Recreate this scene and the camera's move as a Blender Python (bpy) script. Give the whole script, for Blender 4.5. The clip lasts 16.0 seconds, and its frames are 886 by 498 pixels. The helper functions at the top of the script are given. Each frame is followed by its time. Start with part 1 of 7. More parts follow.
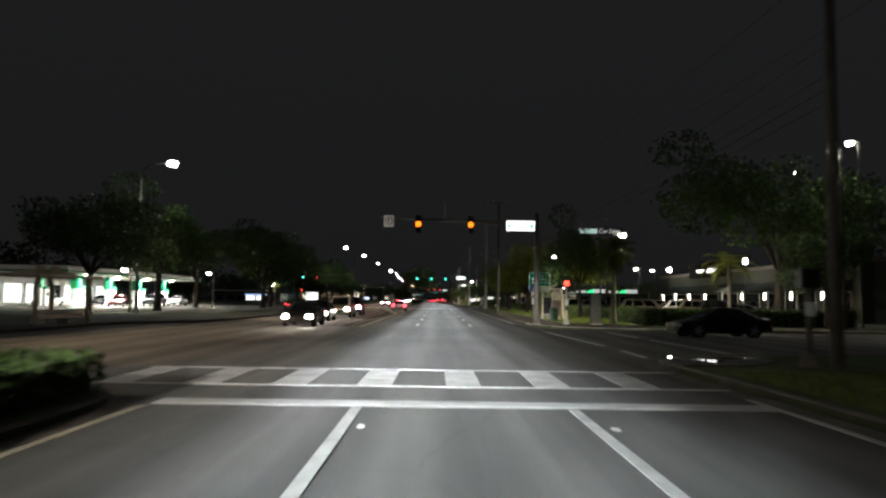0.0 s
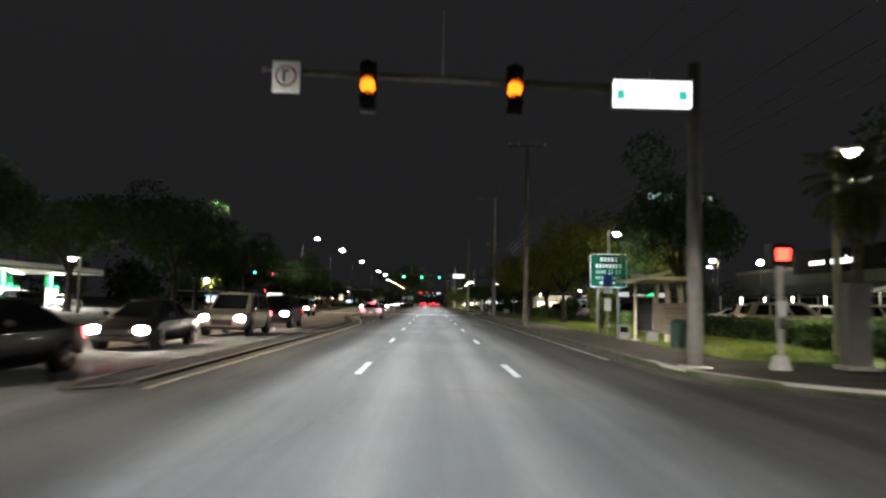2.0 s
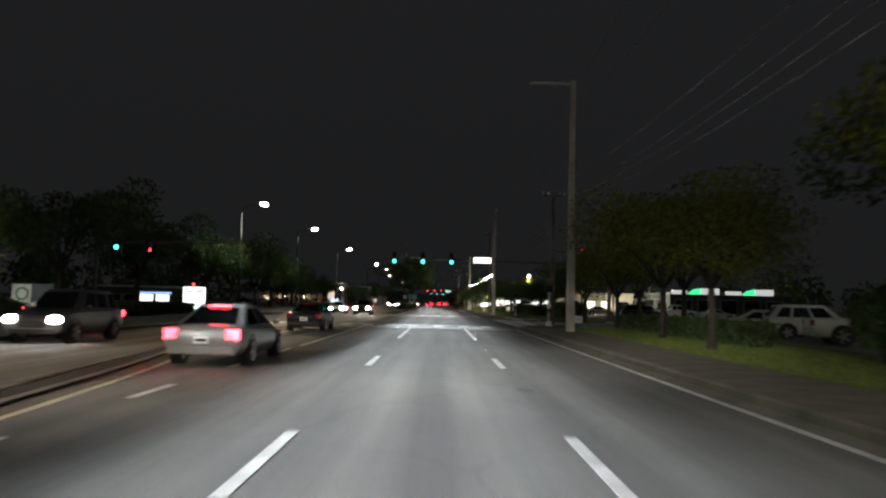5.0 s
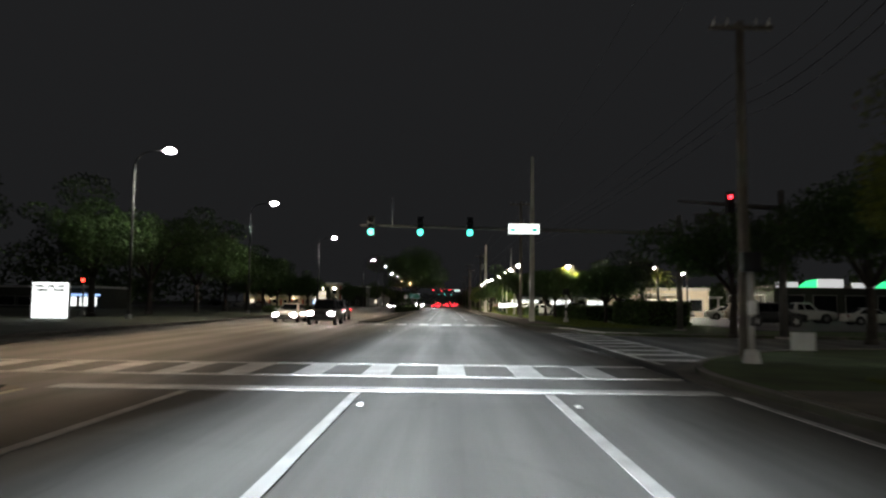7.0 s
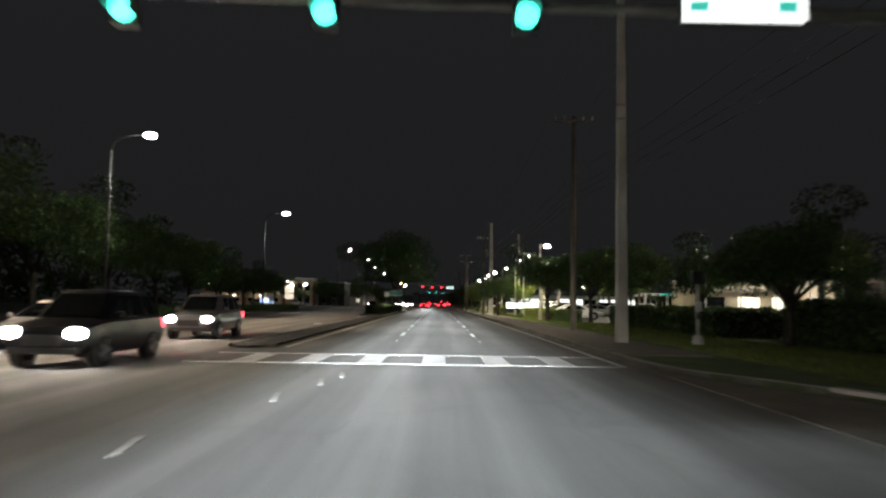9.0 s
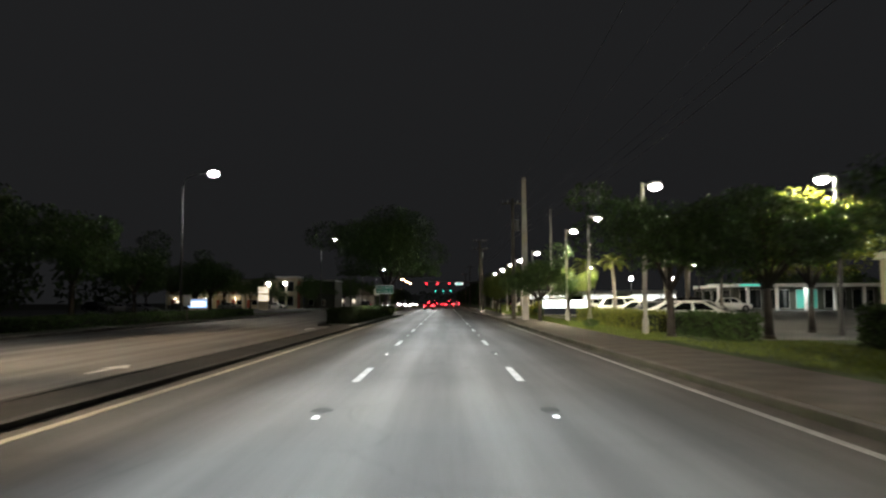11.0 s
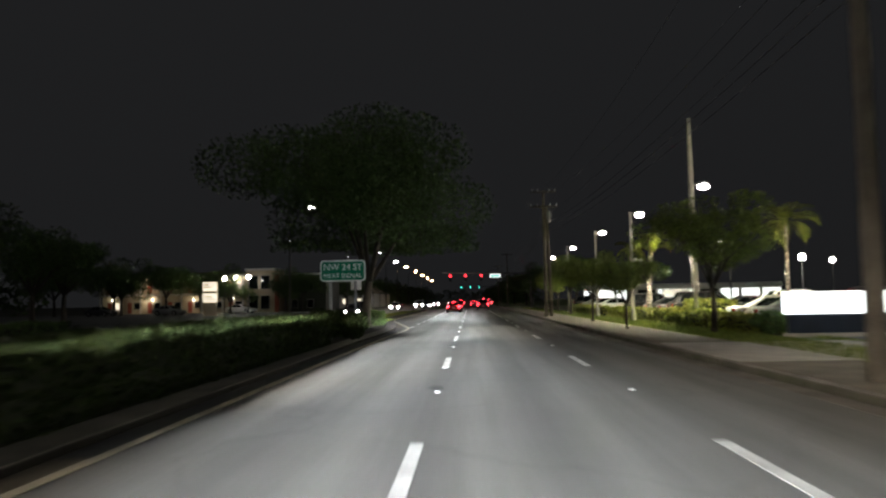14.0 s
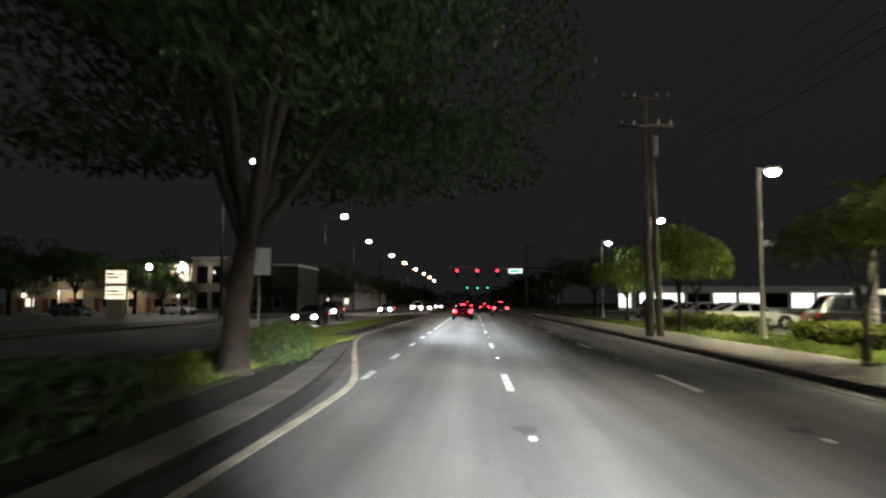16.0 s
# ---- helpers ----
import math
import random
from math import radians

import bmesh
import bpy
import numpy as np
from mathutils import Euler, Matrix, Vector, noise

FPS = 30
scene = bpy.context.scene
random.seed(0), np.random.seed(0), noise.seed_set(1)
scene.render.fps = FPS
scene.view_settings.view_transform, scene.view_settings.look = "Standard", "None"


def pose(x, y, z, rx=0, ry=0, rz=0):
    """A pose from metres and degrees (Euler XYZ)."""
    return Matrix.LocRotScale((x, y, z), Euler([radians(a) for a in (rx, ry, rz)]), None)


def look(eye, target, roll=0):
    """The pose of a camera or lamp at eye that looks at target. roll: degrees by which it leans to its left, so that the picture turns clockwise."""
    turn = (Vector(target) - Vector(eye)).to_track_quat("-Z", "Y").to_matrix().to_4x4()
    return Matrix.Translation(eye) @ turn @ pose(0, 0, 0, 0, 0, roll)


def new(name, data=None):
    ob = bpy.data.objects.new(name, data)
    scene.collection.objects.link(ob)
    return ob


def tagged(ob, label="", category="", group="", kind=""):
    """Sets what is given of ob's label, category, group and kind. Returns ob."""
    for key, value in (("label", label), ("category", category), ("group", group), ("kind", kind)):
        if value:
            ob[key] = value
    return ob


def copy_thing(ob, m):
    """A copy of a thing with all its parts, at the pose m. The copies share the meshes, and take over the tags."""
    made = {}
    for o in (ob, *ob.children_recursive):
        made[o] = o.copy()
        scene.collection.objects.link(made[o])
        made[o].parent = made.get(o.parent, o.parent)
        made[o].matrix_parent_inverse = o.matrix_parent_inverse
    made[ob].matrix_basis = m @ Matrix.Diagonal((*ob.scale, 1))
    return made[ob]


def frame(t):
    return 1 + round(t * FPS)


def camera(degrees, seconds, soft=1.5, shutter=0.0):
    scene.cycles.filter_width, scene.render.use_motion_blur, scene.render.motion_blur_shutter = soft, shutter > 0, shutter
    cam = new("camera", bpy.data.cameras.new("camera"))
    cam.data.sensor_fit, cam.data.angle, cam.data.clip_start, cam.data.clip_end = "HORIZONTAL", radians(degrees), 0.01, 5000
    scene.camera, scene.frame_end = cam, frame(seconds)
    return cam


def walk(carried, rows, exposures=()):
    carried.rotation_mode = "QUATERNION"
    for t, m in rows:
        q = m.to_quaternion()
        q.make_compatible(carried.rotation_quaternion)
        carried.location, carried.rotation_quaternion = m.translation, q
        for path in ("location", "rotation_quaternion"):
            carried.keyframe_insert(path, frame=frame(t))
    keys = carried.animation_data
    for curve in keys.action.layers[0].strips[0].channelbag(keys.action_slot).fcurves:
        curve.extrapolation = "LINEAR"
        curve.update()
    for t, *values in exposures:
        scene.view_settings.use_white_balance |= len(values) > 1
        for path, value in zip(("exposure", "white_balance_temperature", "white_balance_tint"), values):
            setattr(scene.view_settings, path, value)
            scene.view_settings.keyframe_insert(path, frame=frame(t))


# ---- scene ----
cam = camera(62.2, 16.0, soft=2.3, shutter=0.5)
PATH = [
    (0, (-0.457, 3.628, 1.692), (-0.443, 5.623, 1.827), 0.8),
    (0.5, (-0.481, 11.255, 1.629), (-0.46, 13.25, 1.767), 0.7),
    (1, (-0.369, 18.572, 1.577), (-0.345, 20.567, 1.717), 0.9),
    (1.5, (-0.286, 26.241, 1.572), (-0.258, 28.236, 1.715), 0.9),
    (2, (-0.188, 33.999, 1.511), (-0.157, 35.994, 1.658), 1.2),
    (2.5, (-0.136, 41.739, 1.486), (-0.104, 43.734, 1.633), 1.4),
    (3, (0.065, 49.682, 1.53), (0.096, 51.676, 1.675), 1.2),
    (3.5, (0.039, 57.575, 1.594), (0.068, 59.57, 1.74), 1.1),
    (4, (0.053, 65.193, 1.572), (0.076, 67.188, 1.717), 1.3),
    (4.5, (0.065, 72.885, 1.595), (0.077, 74.88, 1.74), 1.5),
    (7, (-0.132, 113.175, 1.569), (-0.143, 115.169, 1.716), 0.7),
    (7.5, (-0.159, 121.5, 1.555), (-0.161, 123.494, 1.703), 0.8),
    (8, (-0.108, 129.941, 1.572), (-0.103, 131.936, 1.721), 0.9),
    (8.5, (-0.063, 138.215, 1.562), (-0.051, 140.21, 1.709), 1.0),
    (11, (0.173, 177.813, 1.617), (0.165, 179.808, 1.759), -0.3),
    (11.5, (0.143, 185.671, 1.702), (0.136, 187.667, 1.841), -0.6),
    (12, (0.034, 193.448, 1.706), (0.023, 195.443, 1.842), -0.9),
    (12.5, (-0.101, 201.327, 1.671), (-0.127, 203.322, 1.808), -0.8),
    (13, (-0.314, 209.108, 1.617), (-0.354, 211.103, 1.754), -0.9),
    (13.5, (-0.633, 216.838, 1.6), (-0.691, 218.832, 1.738), -1.2),
    (14, (-1.048, 224.325, 1.589), (-1.12, 226.318, 1.729), -1.0),
    (14.5, (-1.388, 231.746, 1.61), (-1.472, 233.739, 1.753), -0.8),
    (15, (-1.745, 238.924, 1.57), (-1.83, 240.917, 1.715), -0.7),
    (15.5, (-2.14, 246.074, 1.592), (-2.221, 248.068, 1.734), -0.5),
    (16, (-2.345, 253.05, 1.578), (-2.426, 255.043, 1.723), 0.0),
]
EXPOSURE = ((0, 0.0), (1, 0.15), (2, 0.3), (3, 0.2), (4.5, 0.1), (7.5, 0.2), (8.5, 0.2), (11, 0.2), (12, 0.4), (12.5, 0.5), (13.5, 0.3), (14.5, 0.08), (15.2, 0.05), (16, 0.2))
walk(cam, [(t, look(eye, target, roll)) for t, eye, target, roll in PATH], EXPOSURE)

# ---- night sky ----
world = bpy.data.worlds.new("night")
scene.world = world
world.use_nodes = True
wn, wl = world.node_tree.nodes, world.node_tree.links
wn.clear()
w_out, w_bg = wn.new("ShaderNodeOutputWorld"), wn.new("ShaderNodeBackground")
w_co, w_sep, w_ramp = wn.new("ShaderNodeTexCoord"), wn.new("ShaderNodeSeparateXYZ"), wn.new("ShaderNodeValToRGB")
w_ramp.color_ramp.elements[0].position, w_ramp.color_ramp.elements[0].color = 0.0, (0.0102, 0.0104, 0.0110, 1)
w_ramp.color_ramp.elements[1].position, w_ramp.color_ramp.elements[1].color = 0.6, (0.0122, 0.0124, 0.0132, 1)
wl.new(w_co.outputs["Generated"], w_sep.inputs[0])
wl.new(w_sep.outputs["Z"], w_ramp.inputs[0])
wl.new(w_ramp.outputs[0], w_bg.inputs["Color"])
wl.new(w_bg.outputs[0], w_out.inputs["Surface"])


# ---- materials ----
def mat(name, rgb, rough=0.7, metal=0.0, spread=0.25, scale=3.0, grain=40.0, bump=0.15, island=False, vary=0.0, coat=0.0, tint=None):
    """A plain surface: two scales of mottling in the colour, fine relief, and an optional spread from piece to piece."""
    m = bpy.data.materials.new(name)
    m.use_nodes = True
    nt = m.node_tree
    n, l = nt.nodes, nt.links
    b = n["Principled BSDF"]
    b.inputs["Roughness"].default_value, b.inputs["Metallic"].default_value = rough, metal
    b.inputs["Coat Weight"].default_value = coat
    co = n.new("ShaderNodeTexCoord")
    big, small = n.new("ShaderNodeTexNoise"), n.new("ShaderNodeTexNoise")
    big.inputs["Scale"].default_value, small.inputs["Scale"].default_value = scale, grain
    big.inputs["Detail"].default_value = 4
    l.new(co.outputs["Object"], big.inputs["Vector"])
    l.new(co.outputs["Object"], small.inputs["Vector"])
    mix = n.new("ShaderNodeMix")
    mix.data_type = "RGBA"
    dark = [c * (1 - spread) for c in rgb]
    light = tint or [min(1, c * (1 + spread)) for c in rgb]
    mix.inputs["A"].default_value, mix.inputs["B"].default_value = (*dark, 1), (*light, 1)
    add = n.new("ShaderNodeMath")
    add.operation = "MULTIPLY_ADD"
    l.new(small.outputs["Fac"], add.inputs[0])
    add.inputs[1].default_value = 0.5
    l.new(big.outputs["Fac"], add.inputs[2])
    sub = n.new("ShaderNodeMapRange")
    sub.inputs["From Min"].default_value, sub.inputs["From Max"].default_value = 0.45, 1.05
    l.new(add.outputs[0], sub.inputs["Value"])
    l.new(sub.outputs["Result"], mix.inputs["Factor"])
    last = mix.outputs["Result"]
    if vary:
        hsv = n.new("ShaderNodeHueSaturation")
        rnd = n.new("ShaderNodeMapRange")
        rnd.inputs["To Min"].default_value, rnd.inputs["To Max"].default_value = 1 - vary, 1 + vary
        if island:
            l.new(n.new("ShaderNodeNewGeometry").outputs["Random Per Island"], rnd.inputs["Value"])
        else:
            l.new(n.new("ShaderNodeObjectInfo").outputs["Random"], rnd.inputs["Value"])
        l.new(rnd.outputs["Result"], hsv.inputs["Value"])
        l.new(last, hsv.inputs["Color"])
        last = hsv.outputs["Color"]
    l.new(last, b.inputs["Base Color"])
    if bump:
        bp = n.new("ShaderNodeBump")
        bp.inputs["Strength"].default_value, bp.inputs["Distance"].default_value = bump, 0.01
        l.new(small.outputs["Fac"], bp.inputs["Height"])
        l.new(bp.outputs[0], b.inputs["Normal"])
    return m


def glow(name, rgb, strength):
    m = bpy.data.materials.new(name)
    m.use_nodes = True
    b = m.node_tree.nodes["Principled BSDF"]
    b.inputs["Base Color"].default_value = (*[min(0.8, c) for c in rgb], 1)
    b.inputs["Roughness"].default_value = 0.3
    b.inputs["Emission Color"].default_value = (*rgb, 1)
    b.inputs["Emission Strength"].default_value = strength
    return m


def leafy(name, rgb, vary=0.45):
    m = mat(name, rgb, 0.55, spread=0.35, scale=1.2, grain=9, bump=0.0, island=True, vary=vary)
    b = m.node_tree.nodes["Principled BSDF"]
    b.inputs["Subsurface Weight"].default_value = 0.0
    b.inputs["Specular IOR Level"].default_value = 0.3
    return m


def asphalt_material():
    m = bpy.data.materials.new("worn_asphalt")
    m.use_nodes = True
    n, l = m.node_tree.nodes, m.node_tree.links
    b = n["Principled BSDF"]
    geo = n.new("ShaderNodeNewGeometry")
    sep = n.new("ShaderNodeSeparateXYZ")
    l.new(geo.outputs["Position"], sep.inputs[0])

    def math_node(op, a, second=None, third=None):
        k = n.new("ShaderNodeMath")
        k.operation = op
        for i, v in enumerate((a, second, third)):
            if v is None:
                continue
            if isinstance(v, (int, float)):
                k.inputs[i].default_value = v
            else:
                l.new(v, k.inputs[i])
        return k.outputs[0]

    # wheel paths: two worn bands in each 3.35 m lane
    ph = math_node("MULTIPLY", math_node("ADD", sep.outputs["X"], 0.85), 2 * math.pi / 1.675)
    track = math_node("MULTIPLY_ADD", math_node("COSINE", ph), 0.5, 0.5)
    # long streaks along the road
    comb = n.new("ShaderNodeCombineXYZ")
    l.new(math_node("MULTIPLY", sep.outputs["X"], 1.6), comb.inputs[0])
    l.new(math_node("MULTIPLY", sep.outputs["Y"], 0.06), comb.inputs[1])
    streak = n.new("ShaderNodeTexNoise")
    streak.inputs["Scale"].default_value, streak.inputs["Detail"].default_value = 1.0, 5
    l.new(comb.outputs[0], streak.inputs["Vector"])
    patch = n.new("ShaderNodeTexNoise")
    patch.inputs["Scale"].default_value, patch.inputs["Detail"].default_value = 0.13, 6
    l.new(geo.outputs["Position"], patch.inputs["Vector"])
    stone = n.new("ShaderNodeTexNoise")
    stone.inputs["Scale"].default_value, stone.inputs["Detail"].default_value = 55, 3
    l.new(geo.outputs["Position"], stone.inputs["Vector"])
    crack = n.new("ShaderNodeTexVoronoi")
    crack.feature = "DISTANCE_TO_EDGE"
    crack.inputs["Scale"].default_value = 0.22
    warp = n.new("ShaderNodeVectorMath")
    warp.operation = "MULTIPLY_ADD"
    l.new(patch.outputs["Color"], warp.inputs[0])
    warp.inputs[1].default_value = (6, 6, 6)
    l.new(geo.outputs["Position"], warp.inputs[2])
    l.new(warp.outputs[0], crack.inputs["Vector"])
    line = n.new("ShaderNodeMapRange")
    line.inputs["From Min"].default_value, line.inputs["From Max"].default_value = 0.0, 0.012
    line.inputs["To Min"].default_value, line.inputs["To Max"].default_value = 0.90, 1.0
    l.new(crack.outputs["Distance"], line.inputs["Value"])
    v = math_node("MULTIPLY_ADD", track, 0.05, 0.185)
    v = math_node("MULTIPLY", v, math_node("MULTIPLY_ADD", streak.outputs["Fac"], 0.9, 0.55))
    v = math_node("MULTIPLY", v, math_node("MULTIPLY_ADD", patch.outputs["Fac"], 0.7, 0.65))
    v = math_node("MULTIPLY", v, math_node("MULTIPLY_ADD", stone.outputs["Fac"], 0.6, 0.7))
    v = math_node("MULTIPLY", v, line.outputs["Result"])
    col = n.new("ShaderNodeCombineColor")
    l.new(v, col.inputs[0])
    l.new(math_node("MULTIPLY", v, 0.99), col.inputs[1])
    l.new(math_node("MULTIPLY", v, 0.96), col.inputs[2])
    l.new(col.outputs[0], b.inputs["Base Color"])
    l.new(math_node("MULTIPLY_ADD", streak.outputs["Fac"], 0.15, 0.78), b.inputs["Roughness"])
    b.inputs["Specular IOR Level"].default_value = 0.09
    bp = n.new("ShaderNodeBump")
    bp.inputs["Strength"].default_value, bp.inputs["Distance"].default_value = 0.25, 0.008
    l.new(stone.outputs["Fac"], bp.inputs["Height"])
    l.new(bp.outputs[0], b.inputs["Normal"])
    return m


ASPHALT = asphalt_material()
PATCH = mat("patched_asphalt", (0.06, 0.06, 0.06), 0.7, scale=0.6)
LOT = mat("parking_asphalt", (0.10, 0.10, 0.10), 0.75, spread=0.4, scale=0.3)
# lighter copy of the kerb concrete: headlight brightness put into its colour
KERB_HEADLIT = mat("headlit_kerb_concrete", (0.5, 0.48, 0.43), 0.8, spread=0.25, scale=0.9)
KERB = mat("kerb_concrete", (0.19, 0.175, 0.155), 0.85, spread=0.45, scale=0.9)
WALK = mat("pavement_concrete", (0.155, 0.135, 0.106), 0.9, spread=0.4, scale=0.9, vary=0.04)
PAINT = mat("road_paint_white", (0.66, 0.66, 0.65), 0.8, spread=0.35, scale=1.5, grain=20)
YELLOW = mat("road_paint_yellow", (0.61, 0.565, 0.44), 0.8, spread=0.35, scale=1.5, grain=20)
WORN_PAINT = mat("worn_road_paint", (0.36, 0.355, 0.34), 0.8, spread=0.5, scale=1.2, grain=14)
for m_ in (PAINT, YELLOW, WORN_PAINT):
    m_.node_tree.nodes["Principled BSDF"].inputs["Specular IOR Level"].default_value = 0.15
STUD = mat("stud_white", (0.7, 0.7, 0.68), 0.3, spread=0.1)
STUD_OLD = mat("stud_worn_grey", (0.12, 0.12, 0.115), 0.7, spread=0.3)
MATT_BLACK = mat("matt_black_panel", (0.008, 0.008, 0.008), 1.0, bump=0)
MATT_BLACK.node_tree.nodes["Principled BSDF"].inputs["Specular IOR Level"].default_value = 0.1
BLACK = mat("black_plastic", (0.015, 0.015, 0.016), 0.45, bump=0.05)
KERB_DARK = mat("tyre_blackened_kerb", (0.06, 0.056, 0.05), 0.85, spread=0.5, scale=0.8)
SOIL = mat("dark_soil", (0.026, 0.024, 0.018), 0.95, spread=0.5, scale=1.2)
TURF = mat("turf", (0.070, 0.105, 0.026), 0.95, spread=0.5, scale=0.7, grain=25, bump=0.6)
GROUND = mat("dark_ground", (0.05, 0.055, 0.03), 0.95, spread=0.5, scale=0.2)
BLADES = leafy("grass_blades", (0.125, 0.158, 0.03))
LEAF = leafy("oak_leaves", (0.055, 0.095, 0.026))
# shade put into the leaf colour, since added beams strike these plants
LEAF_MEDIAN = leafy("darkened_median_leaves", (0.032, 0.046, 0.016))
LEAF_MEDIAN.node_tree.nodes["Principled BSDF"].inputs["Specular IOR Level"].default_value = 0.06
LEAF_LIGHT = leafy("light_leaves", (0.155, 0.175, 0.022))
LEAF_GREEN = leafy("bright_green_leaves", (0.115, 0.15, 0.026))
# lamp light on the car-lot hedges put into a brighter, yellower leaf colour
LEAF_LAMPLIT = leafy("lamplit_hedge_leaves", (0.15, 0.165, 0.025))
# near-black colour stands for the shade behind the hedge leaves
HEDGE_CORE = mat("hedge_shade_core", (0.02, 0.026, 0.01), 0.95)
SABAL_FROND = leafy("sabal_fronds", (0.085, 0.098, 0.02))
FROND = leafy("palm_fronds", (0.115, 0.13, 0.022))
BARK = mat("bark", (0.052, 0.043, 0.035), 0.95, spread=0.5, scale=2.5, grain=25, bump=0.9)
PALM_BARK = mat("palm_bark", (0.20, 0.18, 0.155), 0.9, spread=0.35, scale=2, grain=18, bump=0.7)
WOOD = mat("weathered_pole_wood", (0.14, 0.122, 0.1), 0.9, spread=0.45, scale=1.4, grain=30, bump=0.5)
CONCRETE = mat("cast_concrete", (0.42, 0.40, 0.36), 0.85, spread=0.25, scale=1.1)
STEEL = mat("galvanised_steel", (0.20, 0.205, 0.21), 0.55, metal=0.5, spread=0.2)
MAST = mat("dull_mast_steel", (0.16, 0.15, 0.135), 0.6, metal=0.3, spread=0.25)
DARK_STEEL = mat("dark_painted_steel", (0.05, 0.05, 0.05), 0.5, spread=0.3)
WHITE_STEEL = mat("white_painted_steel", (0.48, 0.47, 0.44), 0.45, spread=0.15)
CABLE = mat("cable", (0.06, 0.06, 0.06), 0.6, bump=0)
CABLE_LIT = mat("lamplit_cable", (0.45, 0.45, 0.43), 0.4, bump=0)
SABAL_BARK = mat("sabal_bark", (0.12, 0.105, 0.085), 0.9, spread=0.45, scale=4, grain=22, bump=0.8)
SIGN_GREEN = mat("sign_green_sheeting", (0.002, 0.14, 0.078), 0.6, spread=0.12, scale=0.8, bump=0.02)
SIGN_GREEN.node_tree.nodes["Principled BSDF"].inputs["Specular IOR Level"].default_value = 0.12
SIGN_WHITE = mat("sign_white_sheeting", (0.78, 0.80, 0.80), 0.35, spread=0.08, bump=0.02)
SIGN_BLUE = mat("sign_blue_sheeting", (0.02, 0.07, 0.32), 0.35, spread=0.1, bump=0.02)
STUCCO = mat("tan_stucco", (0.50, 0.43, 0.32), 0.9, spread=0.2, scale=0.7)
PLANK = mat("weathered_brown_planks", (0.27, 0.215, 0.16), 0.85, spread=0.3, scale=1.6, grain=24, bump=0.3, vary=0.12)
STUCCO_D = mat("dark_olive_stucco", (0.05, 0.055, 0.042), 0.9, spread=0.25, scale=0.7)
STUCCO_W = mat("white_stucco", (0.70, 0.69, 0.66), 0.9, spread=0.15, scale=0.7)
STUCCO_R = mat("red_stucco", (0.34, 0.09, 0.06), 0.9, spread=0.2, scale=0.7)
ROOF = mat("roof_shingle", (0.16, 0.14, 0.12), 0.9, spread=0.35, scale=1.4)
AWNING = mat("dark_awning_cloth", (0.02, 0.03, 0.024), 0.8, spread=0.3)
PANEL = mat("white_fascia_panel", (0.75, 0.75, 0.73), 0.4, spread=0.08, scale=0.5)
GREEN_P = mat("green_fascia_panel", (0.01, 0.22, 0.08), 0.4, spread=0.15, scale=0.5)
NAVY = mat("navy_panel", (0.012, 0.022, 0.045), 0.4, spread=0.2)
TAN_BOX = mat("tan_cabinet_paint", (0.42, 0.38, 0.28), 0.6, spread=0.2)
GREY_BOX = mat("grey_cabinet_paint", (0.17, 0.165, 0.155), 0.6, spread=0.2)
BIN = mat("dark_green_bin", (0.012, 0.04, 0.025), 0.45, spread=0.2)
GLASS = mat("tinted_glass", (0.01, 0.012, 0.013), 0.05, spread=0.1, bump=0, coat=0.5)
RUBBER = mat("tyre_rubber", (0.018, 0.018, 0.018), 0.85, spread=0.2)
RIM = mat("alloy_rim", (0.45, 0.45, 0.46), 0.3, metal=0.9, spread=0.1)
WATER = mat("standing_water", (0.012, 0.011, 0.009), 0.03, spread=0.2, bump=0, coat=1.0)
WET = mat("wet_concrete", (0.05, 0.045, 0.037), 0.35, spread=0.4, scale=1.3)
LENS_OFF = mat("clear_lamp_lens", (0.35, 0.36, 0.37), 0.1, spread=0.1, bump=0, coat=1.0)
TAIL_OFF = mat("red_lamp_lens", (0.22, 0.008, 0.008), 0.15, spread=0.1, bump=0, coat=1.0)


def paint(name, rgb, metal=0.2, coat=0.9):
    return mat(name, rgb, 0.32, metal=metal, spread=0.06, scale=0.6, bump=0, coat=coat)


CAR_WHITE, CAR_SILVER = paint("car_paint_white", (0.74, 0.74, 0.72), 0.0), paint("car_paint_silver", (0.27, 0.275, 0.285), 0.5)
CAR_BLACK, CAR_GREY = paint("car_paint_black", (0.007, 0.007, 0.008), 0.0, 0.12), paint("car_paint_grey", (0.12, 0.12, 0.13), 0.5)
CAR_RED, CAR_BEIGE = paint("car_paint_red", (0.26, 0.012, 0.014)), paint("car_paint_beige", (0.42, 0.37, 0.28), 0.5)

CAR_BLACK.node_tree.nodes["Principled BSDF"].inputs["Specular IOR Level"].default_value = 0.2
LAMP_WHITE = glow("street_lamp_glow", (1.0, 0.97, 0.94), 160)
LAMP_LOT = glow("lot_lamp_glow", (1.0, 0.95, 0.84), 90)
LAMP_ORANGE = glow("sodium_lamp_glow", (1.0, 0.55, 0.22), 130)
LAMP_SOFT = glow("soft_lamp_glow", (1.0, 0.92, 0.75), 14)
SIG_GREEN, SIG_AMBER, SIG_RED = glow("signal_green", (0.07, 1.0, 0.72), 3.6), glow("signal_amber", (1.0, 0.17, 0.008), 3.2), glow("signal_red", (1.0, 0.025, 0.04), 7.0)
HEAD, TAIL = glow("headlight_glow", (1.0, 0.95, 0.86), 110), glow("tail_light_glow", (1.0, 0.03, 0.045), 16)
SIGN_LIT = glow("lit_sign_white", (0.95, 1.0, 0.97), 1.9)
SIGN_LIT_TEAL = glow("lit_sign_teal", (0.05, 0.55, 0.45), 0.8)
